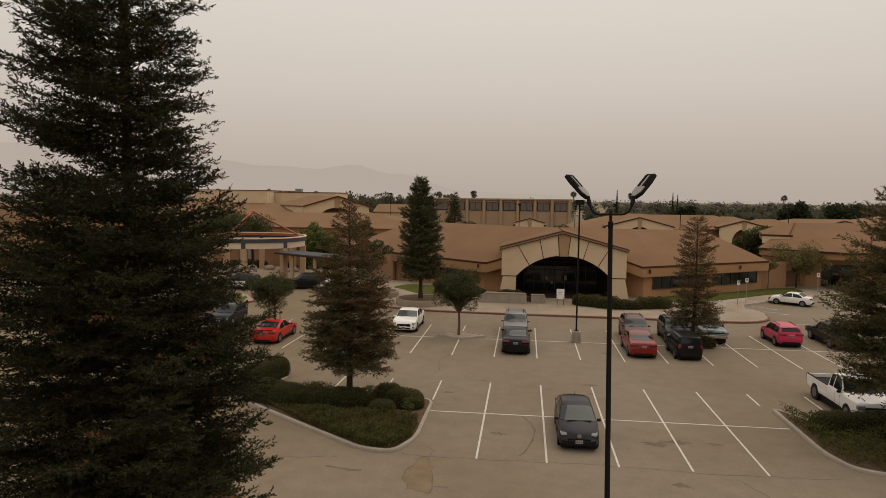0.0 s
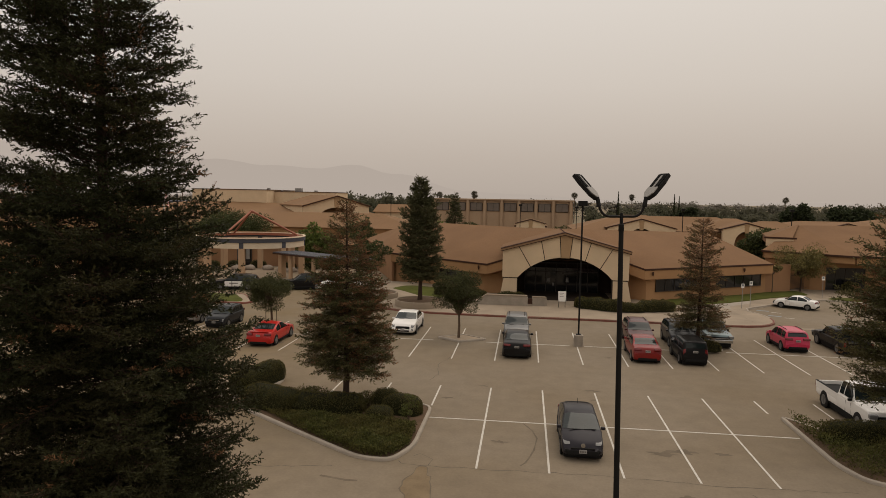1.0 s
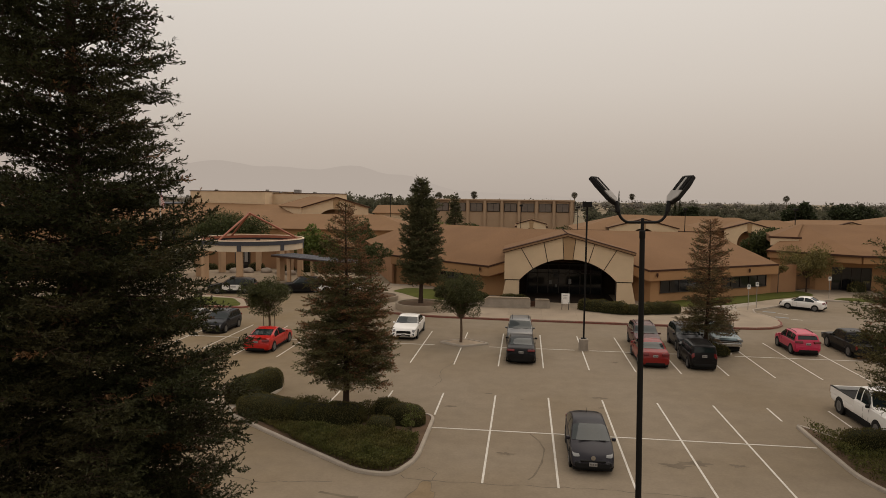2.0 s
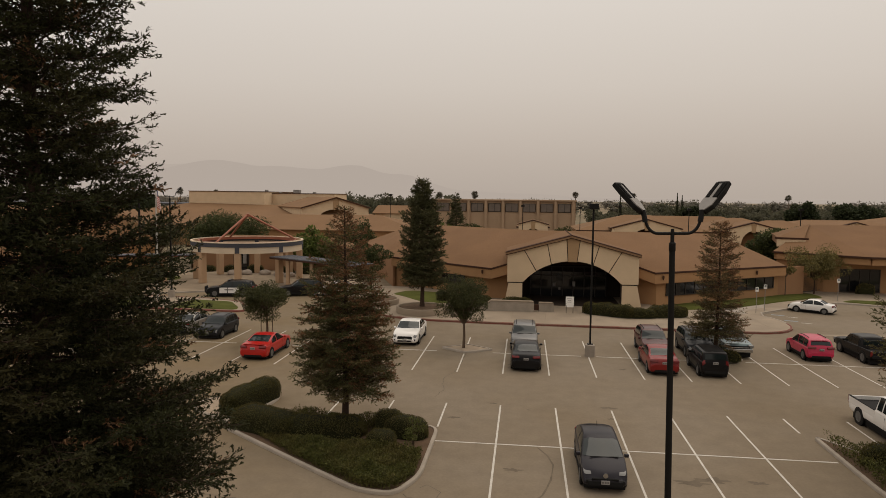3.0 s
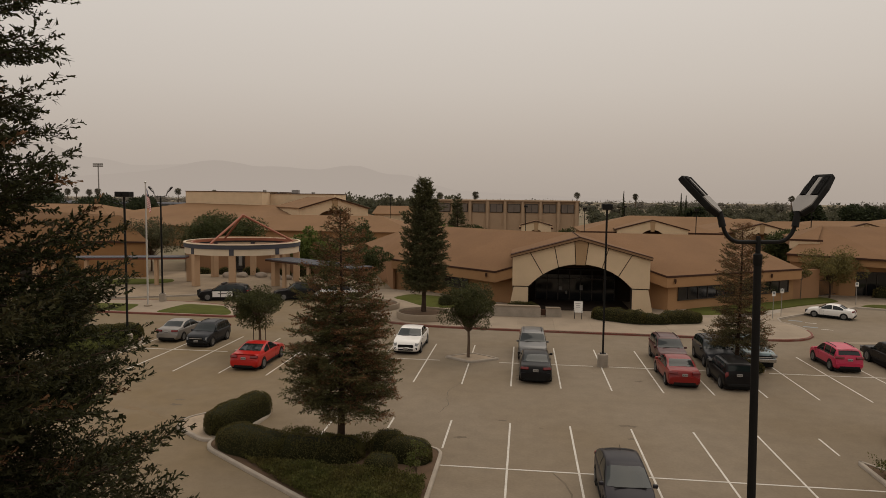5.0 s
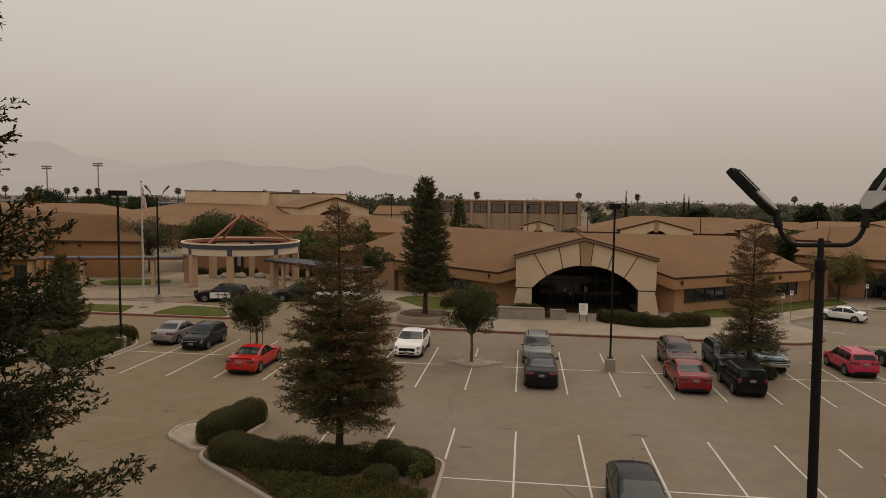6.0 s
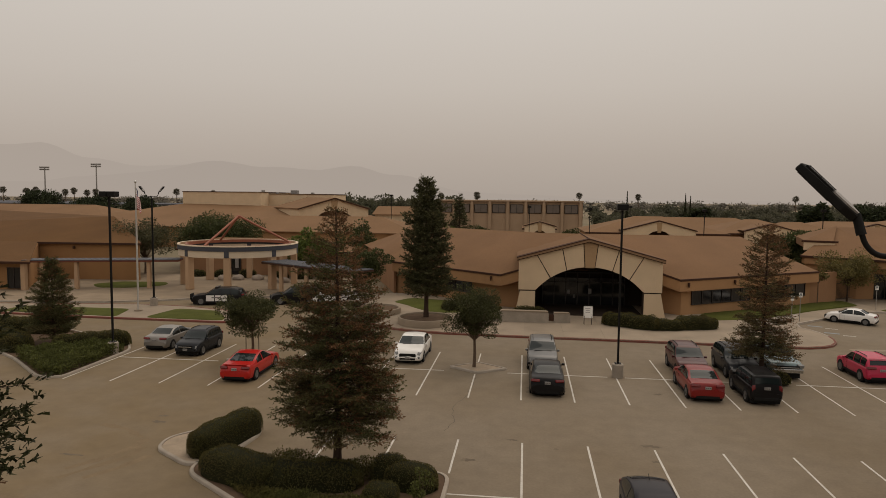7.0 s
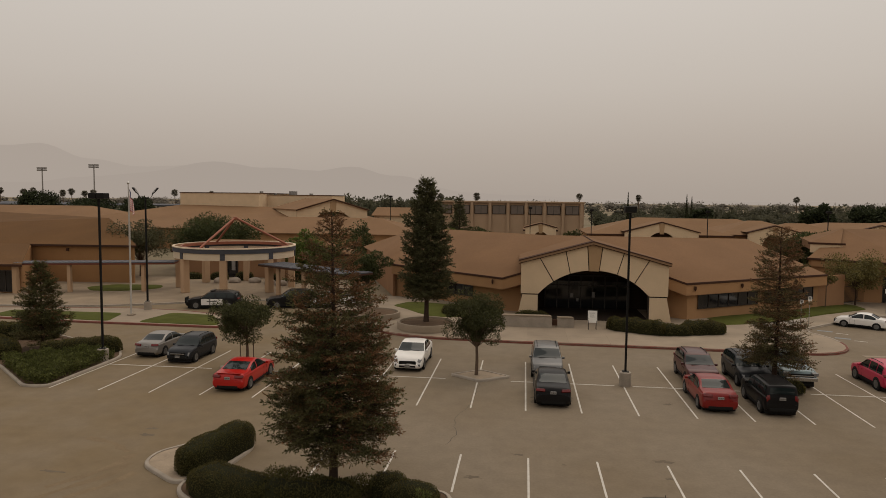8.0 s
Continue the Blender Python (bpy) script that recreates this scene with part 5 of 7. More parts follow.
box_post((5.5, 41.6, 0), 10.1, 1, "tall dark lamp post with a box-shaped lamp head")
box_post((-26.5, 41.9, 0.05), 10.5, 2, "tall dark lamp post with two box-shaped lamp heads")
for x, y, top in ((0.6, 118, 9.2), (10.5, 115, 9.0), (28, 112, 9.0), (44, 108, 9.2), (-28, 140, 11.0), (95, 150, 10), (20, 135, 9.2)):
    box_post((x, y, 0), top, 1, "distant dark lamp post among the school buildings")

flagpole = thing("flagpole", (-34.0, 57.0, 0.14), "white flagpole with a hanging red, white and blue flag", "flagpole")
part("pole", tube(bmesh.new(), [(0, 0, 0), (0, 0, 6), (0, 0, 11.3)], [0.075, 0.065, 0.04], 12), M_FLAGPOLE, flagpole, "", 50)
part("footing", lathe(bmesh.new(), [(0.35, -0.02), (0.35, 0.1), (0.12, 0.14)], 16), M_CONC, flagpole)
part("finial", lathe(bmesh.new(), [(0.01, 11.28), (0.09, 11.33), (0.11, 11.42), (0.07, 11.5), (0.01, 11.52)], 10), M_SILVER, flagpole, "", 60)
part("halyard", tube(bmesh.new(), [(0.1, 0, 1.2), (0.08, 0, 11.0)], 0.01, 4), M_WHITE, flagpole)


def cloth(u, v):
    """The hanging flag: u along its fly, v down its hoist, in loose folds."""
    x = 0.08 + 0.4 * u * (0.55 + 0.45 * v) + 0.05 * math.sin(7 * u + 3 * v)
    y = 0.16 * math.sin(9 * u + 1.5 * v) * (0.3 + u)
    z = 10.9 - 1.5 * v - 1.05 * u**0.8 * (1 - 0.25 * v)
    return (x, y, z)


for s in range(13):
    bm = bmesh.new()
    u0 = 0.4 if s < 7 else 0.0
    row = [[bm.verts.new(cloth(u0 + (1 - u0) * i / 10, (s + j) / 13)) for i in range(11)] for j in (0, 1)]
    for i in range(10):
        bm.faces.new((row[0][i], row[0][i + 1], row[1][i + 1], row[1][i]))
    part("flag_stripe", bm, M_FLAGRED if s % 2 == 0 else M_WHITE, flagpole, "", 80)
bm = bmesh.new()
row = [[bm.verts.new(cloth(0.4 * i / 5, 7 / 13 * j / 5)) for i in range(6)] for j in range(6)]
for j in range(5):
    for i in range(5):
        bm.faces.new((row[j][i], row[j][i + 1], row[j + 1][i + 1], row[j + 1][i]))
part("flag_canton", bm, M_FLAGBLUE, flagpole, "", 80)


def post_sign(at, h, w, label):
    th = thing("post_sign", at, label, "sign", "bay signs")
    part("post", tube(bmesh.new(), [(0, 0, 0), (0, 0, h)], 0.03, 6), M_LAMPGREY, th)
    part("plate", boxed((0, -0.04, h - 0.22), (w, 0.02, 0.4), bevel=0.005), M_WHITE, th)
    part("plate_mark", boxed((0, -0.055, h - 0.16), (w * 0.6, 0.01, 0.2)), M_BLUELINE, th, "plain blue square")
    return th


post_sign((22.3, 60.8, 0.15), 2.4, 0.28, "white accessible-bay sign on a thin grey post")
post_sign((23.5, 62.2, 0.15), 2.5, 0.3, "white accessible-bay sign beside the lawn")
post_sign((33.0, 69.2, 0.3), 2.3, 0.3, "white sign on a thin grey post by the gate path")
for x, y, z in ((-183, 270, -2.4), (-207, 270, -3.8)):
    th = thing("stadium_light", (x, y, z), "tall stadium floodlight mast far behind the school", "floodlight", "stadium floodlights")
    part("mast", tube(bmesh.new(), [(0, 0, 0), (0, 0, 25.5)], [0.4, 0.22], 8), M_LAMPGREY, th)
    for r in range(2):
        part("cross_arm", boxed((0, 0, 24.6 + 0.9 * r), (4.6, 0.2, 0.15)), M_LAMPGREY, th)
        for i in range(6):
            part("floodlight", boxed((-2 + 0.8 * i, -0.2, 24.9 + 0.9 * r), (0.55, 0.4, 0.55), bevel=0.05), M_LAMPGREY, th)


# ---- vehicles ----
def paint(name, color, metal=0.0, rough=0.3):
    return mat(name, color, rough, metal=metal, var=0.06, scale=1.5, spec=0.13 if max(color) < 0.05 else 0.28, coat=0.0 if max(color) < 0.05 else 0.15, object_space=True)


M_TYRE = mat("tyre_rubber", (0.018, 0.017, 0.016), 0.9, var=0.2, scale=6, spec=0.2)
M_RIM = mat("alloy_rim", (0.17, 0.167, 0.163), 0.45, metal=0.5, var=0.15, scale=6)
M_BLACKPLASTIC = mat("black_plastic", (0.012, 0.0115, 0.011), 0.75, var=0.2, scale=5, spec=0.15)
M_HEADLIGHT = mat("headlight_glass", (0.2, 0.197, 0.19), 0.12, var=0.1, scale=8)
M_TAIL = mat("taillight_red", (0.13, 0.007, 0.007), 0.2, var=0.2, scale=8)
M_CARGLASS = mat("car_glass", (0.012, 0.017, 0.017), 0.05, var=0.2, scale=1.0, spec=0.34)
M_PLATE = mat("number_plate", (0.28, 0.265, 0.25), 0.5, var=0.1, scale=8)
M_CHROME = mat("chrome", (0.4, 0.395, 0.385), 0.25, metal=0.9, var=0.05, scale=5)


def lerp_list(rows, t):
    for (a, va), (b, vb) in zip(rows, rows[1:]):
        if t <= b:
            k = (t - a) / (b - a)
            return va + (vb - va) * k
    return rows[-1][1]


# centre-line profiles, tail to nose: share of the length, share of the height
PROFILE = {
    "sedan": [(-.5, .47), (-.495, .58), (-.482, .675), (-.45, .715), (-.38, .735), (-.345, .75), (-.2, .955), (-.1, .997), (-.03, 1), (.05, .975), (.085, .945), (.245, .7), (.3, .68), (.4, .63), (.455, .56), (.485, .47), (.497, .4), (.5, .34)],
    "coupe": [(-.5, .5), (-.495, .6), (-.482, .69), (-.45, .73), (-.37, .745), (-.34, .76), (-.16, .955), (-.08, .998), (-.03, 1), (.03, .97), (.06, .935), (.22, .69), (.3, .67), (.4, .62), (.455, .555), (.485, .47), (.497, .4), (.5, .34)],
    "hatch": [(-.5, .5), (-.495, .62), (-.485, .72), (-.465, .775), (-.3, .935), (-.2, .98), (-.06, 1), (.02, .985), (.07, .945), (.3, .68), (.36, .625), (.42, .555), (.465, .485), (.49, .41), (.5, .34)],
    "suv": [(-.5, .42), (-.497, .55), (-.49, .63), (-.475, .72), (-.43, .9), (-.4, .95), (-.33, .98), (-.15, 1), (0, .995), (.06, .965), (.095, .93), (.25, .655), (.3, .635), (.4, .6), (.455, .555), (.485, .485), (.497, .41), (.5, .33)],
    "boxy": [(-.5, .42), (-.497, .56), (-.493, .63), (-.485, .7), (-.468, .92), (-.455, .965), (-.42, .985), (-.2, 1), (.05, .99), (.09, .965), (.12, .93), (.225, .68), (.28, .665), (.42, .645), (.47, .6), (.49, .52), (.498, .42), (.5, .36)],
}
# belt height, lean of the side glass, bow of the front and rear glass, windshield top and foot, rear window foot and top, side windows
CABIN = {
    "sedan": (.645, .34, .034, .022, (.088, .238), (-.338, -.205), ((-.285, -.075), (-.058, .185))),
    "coupe": (.64, .4, .034, .024, (.065, .214), (-.332, -.168), ((-.255, -.105), (-.085, .16))),
    "hatch": (.645, .36, .04, .022, (.075, .292), (-.452, -.31), ((-.36, -.115), (-.095, .22))),
    "suv": (.61, .25, .03, .012, (.098, .243), (-.472, -.436), ((-.41, -.275), (-.26, -.075), (-.055, .185))),
    "boxy": (.62, .17, .02, .006, (.122, .219), (-.4835, -.4695), ((-.44, -.26), (-.243, -.065), (-.045, .18))),
    "pickup": (.6, .26, .02, 0.0, (.138, .229), None, None),
}


def profile_at(rows, t):
    """A smooth line through rows that never overshoots them."""
    if t <= rows[0][0]:
        return rows[0][1]
    n = len(rows)
    for i in range(n - 1):
        (a, va), (b, vb) = rows[i], rows[i + 1]
        if t <= b:
            d = (vb - va) / (b - a)

            def slope(k):
                if k in (0, n - 1):
                    return d
                p, q, r = rows[k - 1], rows[k], rows[k + 1]
                d0, d1 = (q[1] - p[1]) / (q[0] - p[0]), (r[1] - q[1]) / (r[0] - q[0])
                return 0.0 if d0 * d1 <= 0 else 2 * d0 * d1 / (d0 + d1)

            h, u = b - a, (t - a) / (b - a)
            return va * (1 + 2 * u) * (1 - u) ** 2 + slope(i) * h * u * (1 - u) ** 2 + vb * u * u * (3 - 2 * u) + slope(i + 1) * h * u * u * (u - 1)
    return rows[-1][1]


def make_car(name, label, colour, x, y, heading, L=4.7, W=1.83, H=1.46, kind="sedan", doors=None, wheel=0.33, shape=""):
    """A car that faces local +y. heading: degrees, turned left from +y. kind: sedan, coupe, hatch, suv, pickup."""
    th = thing(name, pose(x, y, 0.0, 0, 0, heading), label, "car" if kind not in ("pickup",) else "pickup truck", "parked vehicles")
    hw, z0 = W / 2, 0.2 if kind in ("sedan", "coupe", "hatch") else (0.26 if kind == "suv" else 0.38)
    shape = shape or kind
    belt, lean, bow_f, bow_r, ws, rw, sides = CABIN["pickup" if kind == "pickup" else shape]
    yrb = -0.19 if shape == "crew" else -0.07
    if kind == "pickup":
        rows = [(-.5, .47), (yrb - .006, .47), (yrb, .62), (yrb + .012, .9), (yrb + .03, .965), (yrb + .07, .99), (.05, 1), (.1, .985), (.135, .95), (.235, .655), (.28, .635), (.42, .615), (.47, .585), (.49, .52), (.498, .44), (.5, .36)]
        sides = ((yrb + .03, .012), (.03, .18)) if shape == "crew" else ((yrb + .025, .025), (.04, .18))
        wid = [(-0.5, 0.96), (-0.47, 1.0), (0.4, 1.0), (0.46, 0.97), (0.49, 0.9), (0.5, 0.86)]
    else:
        rows = PROFILE[shape]
        wid = [(-0.5, 0.84), (-0.49, 0.92), (-0.46, 0.965), (-0.38, 0.99), (-0.2, 1), (0.25, 1), (0.38, 0.985), (0.44, 0.95), (0.475, 0.885), (0.492, 0.79), (0.5, 0.66)]
    bz = belt * H

    def T(s):
        return H * profile_at(rows, s)

    def section(s):
        """Half of the cross-section at s, from the floor's middle over the side to the roof's middle."""
        k = max(-1.0, min(1.0, s / 0.08))
        bow = bow_f * max(k, 0) + bow_r * min(k, 0)
        w = hw * lerp_list(wid, s)
        zb = z0 + (0.1 if abs(s) > 0.485 else 0.04 if abs(s) > 0.46 else 0.0)
        crown = 0.035

        def top(u):
            return max(T(s + bow * u * u) - crown * u * u, zb + 0.1)

        ze = top(0.96)
        zs = max(min(bz, ze - 0.015), zb + 0.08)
        we = w * 0.935 - lean * max(ze - zs, 0)
        hgt = zs - zb
        pts = [(0, zb), (w * 0.85, zb), (w * 0.95, zb + 0.05), (w * 0.985, zb + 0.24 * hgt), (w, zb + 0.5 * hgt), (w * 0.992, zb + 0.75 * hgt), (w * 0.975, zs - 0.03 * min(1, hgt / 0.3)), (w * 0.94, zs)]
        for h in (0.25, 0.5, 0.75, 0.94):
            bulge = 0.03 * math.sin(math.pi * h) * min(1, max(ze - zs, 0) / 0.3)
            pts.append((w * 0.935 + (we - w * 0.935) * h + bulge, zs + (ze - zs) * h))
        for u in (0.92, 0.75, 0.45, 0.0):
            pts.append((we * u, top(u) + 0.004))
        return pts

    def at_section(s, j):
        p = section(s)
        a = min(int(j), len(p) - 2)
        k = j - a
        return (p[a][0] * (1 - k) + p[a + 1][0] * k, s * L, p[a][1] * (1 - k) + p[a + 1][1] * k)

    cuts = {round(r[0], 4) for r in rows} | {round(v[0], 4) for v in wid}
    base = sorted(cuts)
    for a, b in zip(base, base[1:]):
        n = int((b - a) / 0.028)
        cuts |= {round(a + (b - a) * i / (n + 1), 4) for i in range(1, n + 1)}
    bm, rings = bmesh.new(), []
    for s in sorted(cuts):
        half = section(s)
        rings.append([bm.verts.new((a, s * L, b)) for a, b in half + [(-a, b) for a, b in half[-2:0:-1]]])
    for a, b in zip(rings, rings[1:]):
        n = len(a)
        for i in range(n):
            bm.faces.new((a[i], a[(i + 1) % n], b[(i + 1) % n], b[i]))
    bm.faces.new(rings[0])
    bm.faces.new(rings[-1][::-1])
    part("body", bm, colour, th, "", 38)

    def patch(name, fn, nu, nv, material, off=0.01, label=""):
        """A thin piece that follows the body's surface: fn(a, b) for a, b in 0..1."""
        g = [[Vector(fn(i / nu, j / nv)) for i in range(nu + 1)] for j in range(nv + 1)]
        mid = Vector((0, 0, H * 0.4))
        bm = bmesh.new()
        vs = []
        for j in range(nv + 1):
            row = []
            for i in range(nu + 1):
                du = g[j][min(i + 1, nu)] - g[j][max(i - 1, 0)]
                dv = g[min(j + 1, nv)][i] - g[max(j - 1, 0)][i]
                nr = du.cross(dv)
                nr = nr.normalized() if nr.length > 1e-9 else Vector((0, 0, 1))
                if nr.dot(g[j][i] - Vector((0, g[j][i].y * 0.6, H * 0.4))) < 0:
                    nr = -nr
                row.append(bm.verts.new(g[j][i] + nr * off))
            vs.append(row)
        for j in range(nv):
            for i in range(nu):
                bm.faces.new((vs[j][i], vs[j][i + 1], vs[j + 1][i + 1], vs[j + 1][i]))
        return part(name, bm, material, th, label, 60)

    def glass_top(p, u, bow):
        """A point of the windshield or rear window: p along the profile, u across."""
        s = p - bow * u * u
        sec = section(s)
        we = sec[12][0] / 0.92
        return (we * u, s * L, T(p) - 0.035 * u * u + 0.004)

    patch("windshield", lambda a, b: glass_top(ws[0] + (ws[1] - ws[0]) * b, -0.96 + 1.92 * a, bow_f), 12, 6, M_CARGLASS)
    if rw:
        patch("rear_window", lambda a, b: glass_top(rw[0] + (rw[1] - rw[0]) * b, -0.86 + 1.72 * a, -bow_r), 12, 6, M_CARGLASS)
    else:
        part("rear_window", boxed((0, (yrb + 0.004) * L, H * 0.76), (W * 0.66, 0.03, H * 0.2), Matrix(), 0.012), M_CARGLASS, th)
    for sd in (-1, 1):
        for a0, a1 in sides:
            def glass_side(a, b, sd=sd, a0=a0, a1=a1):
                q = at_section(a0 + (a1 - a0) * a, 7.3 + 3.6 * b)
                return (q[0] * sd, q[1], q[2])
            patch("side_window", glass_side, 10, 4, M_CARGLASS, 0.009)

    def skin(name, s0, s1, j0, j1, sd, material, slant=0.0, off=0.012):
        """A lamp or grille set in the skin; slant moves its inner edge along the car."""
        def fn(a, b):
            q = at_section(s0 + (s1 - s0) * b + slant * a, j0 + (j1 - j0) * a)
            return (q[0] * sd, q[1], q[2])
        return patch(name, fn, 8, 4, material, off)

    dz, hz, nz, rz = T(-0.46), T(0.3), T(0.48), T(-0.49) - 0.1
    yfb = ws[1]
    yrt, yft = -0.36, ws[0]
    # wheels in dark arches
    for sy in (-0.305 if kind != "pickup" else -0.31, 0.295 if kind != "pickup" else 0.31):
        for sx in (-1, 1):
            wx = sx * hw * lerp_list(wid, sy)
            M = Matrix.Translation((wx - 0.006 * sx, sy * L, wheel)) @ Matrix.Rotation(radians(90) * sx, 4, "Y")
            part("wheel_arch", lathe(bmesh.new(), [(0.02, -0.06), (wheel * 1.17, -0.06), (wheel * 1.17, 0.004), (wheel * 1.12, 0.012), (0.02, 0.012)], 22, M), M_BLACKPLASTIC, th, "", 40)
            wh = part("wheel", lathe(bmesh.new(), [(wheel * 0.62, -0.16), (wheel * 0.93, -0.16), (wheel, -0.12), (wheel, 0.0), (wheel * 0.96, 0.018), (wheel * 0.68, 0.022), (wheel * 0.62, 0.0)], 26, M), M_TYRE, th, "black tyre with alloy rim", 40)
            bm = lathe(bmesh.new(), [(wheel * 0.66, 0.0), (wheel * 0.66, 0.024), (wheel * 0.61, 0.026), (wheel * 0.59, 0.014)], 22, M)
            for q in range(5):
                box(bm, (wheel * 0.31, 0, 0.018), (wheel * 0.6, wheel * 0.15, 0.014), M @ Matrix.Rotation(q * 2 * math.pi / 5, 4, "Z"))
            part("rim", bm, M_RIM, wh, "", 40)
            part("brake_disc", lathe(bmesh.new(), [(wheel * 0.62, -0.01), (wheel * 0.6, 0.006), (0.02, 0.006)], 18, M), M_BLACKPLASTIC, wh, "", 40)
    # low black box added to deepen the shade beneath the car
    part("underbody_shade", boxed((0, 0, 0.1 + z0 / 2), (W * 0.88, L * 0.9, z0 + 0.02), bevel=0.03), M_BLACKPLASTIC, th)
    # lights, grille, bumpers, plates, mirrors
    fw = hw * lerp_list(wid, 0.455)
    hl = T(0.47) - (0.06 if kind != "pickup" else 0.16)
    for s in (-1, 1):
        if kind == "pickup":
            part("headlight", boxed((0, 0, 0), (0.36, 0.2, 0.2), pose(s * (fw - 0.15), 0.483 * L, hl, -8, 0, -s * 5), 0.04), M_HEADLIGHT, th)
            part("taillight", boxed((s * (hw - 0.07), -0.5 * L, 0.5 * H), (0.14, 0.07, 0.34), bevel=0.02), M_TAIL, th)
        elif kind == "suv":
            skin("headlight", 0.437, 0.457, 6.8, 12.2, s, M_HEADLIGHT, 0.02)
            if shape == "boxy":
                skin("taillight", -0.4925, -0.481, 5.8, 12.6, s, M_TAIL, 0.0, 0.014)
            else:
                part("taillight", boxed((0, 0, 0), (0.5, 0.1, 0.15), pose(s * hw * 0.68, -0.485 * L, 0.625 * H, -22, 0, s * 11), 0.03), M_TAIL, th)
        else:
            if kind == "hatch":
                # swept lamp: broad and far back at the corner, narrow towards the badge
                def swept(a, b, sd=s):
                    q = at_section(0.352 + 0.086 * a + (0.056 - 0.034 * a) * b, 6.9 + 6.3 * a)
                    return (q[0] * sd, q[1], q[2])
                patch("headlight", swept, 10, 4, M_HEADLIGHT, 0.012)
            else:
                skin("headlight", 0.425, 0.449, 6.4, 12.8, s, M_HEADLIGHT, 0.022)
            part("taillight", boxed((0, 0, 0), (0.46, 0.1, 0.15), pose(s * hw * 0.68, -0.4845 * L, 0.615 * H, -24, 0, s * 11), 0.03), M_TAIL, th)
        part("fog_recess", boxed((s * (fw - 0.22), 0.482 * L, z0 + 0.22), (0.26, 0.12, 0.12), bevel=0.02), M_BLACKPLASTIC, th)
        my = yfb * L - 0.28
        part("mirror", boxed((s * (hw + 0.05), my, bz + 0.06), (0.17, 0.12, 0.13), bevel=0.035), colour if kind != "pickup" else M_BLACKPLASTIC, th)
        part("sill_trim", boxed((s * (hw * 0.975), 0.0, z0 + 0.05), (0.05, L * 0.42, 0.1), bevel=0.015), M_BLACKPLASTIC, th)
        for yy in ((yrb + 0.2) * L, (yfb - 0.2) * L):
            part("door_handle", boxed((s * hw * 0.995, yy, bz - 0.14), (0.03, 0.16, 0.03), bevel=0.008), colour, th)
        for yy in ((yfb - 0.05) * L, (yfb + yrb) / 2 * L + 0.05):
            part("door_seam", boxed((s * hw * 0.992, yy, (bz + z0) / 2), (0.012, 0.007, (bz - z0) * 0.72)), M_BLACKPLASTIC, th)
    gw = 0.95 if kind != "pickup" else 1.35
    part("grille", boxed((0, 0, 0), (gw, 0.08, 0.07 if kind == "hatch" else 0.15 if kind in ("sedan", "coupe") else 0.26), pose(0, 0.492 * L if kind != "pickup" else 0.497 * L, hl - 0.1, -8, 0, 0), 0.03), M_BLACKPLASTIC, th)
    if kind == "sedan":
        part("grille_frame", boxed((0, 0.489 * L, hl - 0.16), (1.05, 0.1, 0.24), bevel=0.05), M_BLACKPLASTIC, th)
    if kind in ("suv", "pickup"):
        part("grille_bar", boxed((0, 0.504 * L, hl - 0.08), (gw * 0.95, 0.05, 0.05), bevel=0.012), M_CHROME, th)
    part("front_intake", boxed((0, 0.488 * L, z0 + 0.16), (1.25 if kind == "hatch" else 1.05, 0.12, 0.2 if kind == "hatch" else 0.16), bevel=0.03), M_BLACKPLASTIC, th)
    part("rear_valance", boxed((0, -0.488 * L, z0 + 0.1), (1.2, 0.12, 0.18), bevel=0.03), M_BLACKPLASTIC, th)
    plates = []
    for yy, zz, sgn in ((0.503 * L, z0 + 0.22, 1), (-0.504 * L, rz - 0.02 if kind != "pickup" else z0 + 0.2, -1)):
        plates.append(((yy, zz, part("number_plate", boxed((0, yy, zz), (0.3, 0.03, 0.14), bevel=0.005), M_PLATE, th)), sgn))
    for p, sgn in plates:
        zc, yc = p[1], p[0] + sgn * 0.014
        for i in range(3):
            part("plate_bar", boxed((-0.09 + 0.09 * i, yc, zc), (0.065, 0.012, 0.06)), M_DARKMARK, p[2])
    if kind in ("suv", "hatch") and shape != "boxy":
        bm = bmesh.new()
        sp = rw[1] + 0.008
        vs = [bm.verts.new(Vector(glass_top(sp + 0.02, u, -bow_r)) + Vector((0, 0, 0.012))) for u in (-0.85, -0.4, 0.4, 0.85)]
        us = [bm.verts.new(Vector(glass_top(sp, u, -bow_r)) + Vector((0, -0.09, 0.012))) for u in (-0.8, -0.4, 0.4, 0.8)]
        for i in range(3):
            bm.faces.new((vs[i], vs[i + 1], us[i + 1], us[i]))
        bmesh.ops.solidify(bm, geom=bm.faces[:], thickness=0.025)
        part("spoiler", bm, colour, th, "", 40)
    if kind == "suv":
        part("lower_cladding", boxed((0, 0.0, z0 + 0.06), (W * 0.99, L * 0.43, 0.16), bevel=0.03), M_BLACKPLASTIC, th)
        for s in (-1, 1):
            part("roof_rail", tube(bmesh.new(), [(s * hw * 0.62, yrt * L + 0.12, H - 0.08), (s * hw * 0.63, yrt * L + 0.28, H), (s * hw * 0.63, -0.1 * L, H + 0.02), (s * hw * 0.63, yft * L - 0.4, H), (s * hw * 0.62, yft * L - 0.22, H - 0.08)], 0.018, 6), M_BLACKPLASTIC, th)
    part("wiper", boxed((0.05, yfb * L - 0.02, T(yfb) + 0.01), (1.05, 0.04, 0.02), Matrix.Rotation(radians(4), 4, "Z")), M_BLACKPLASTIC, th)
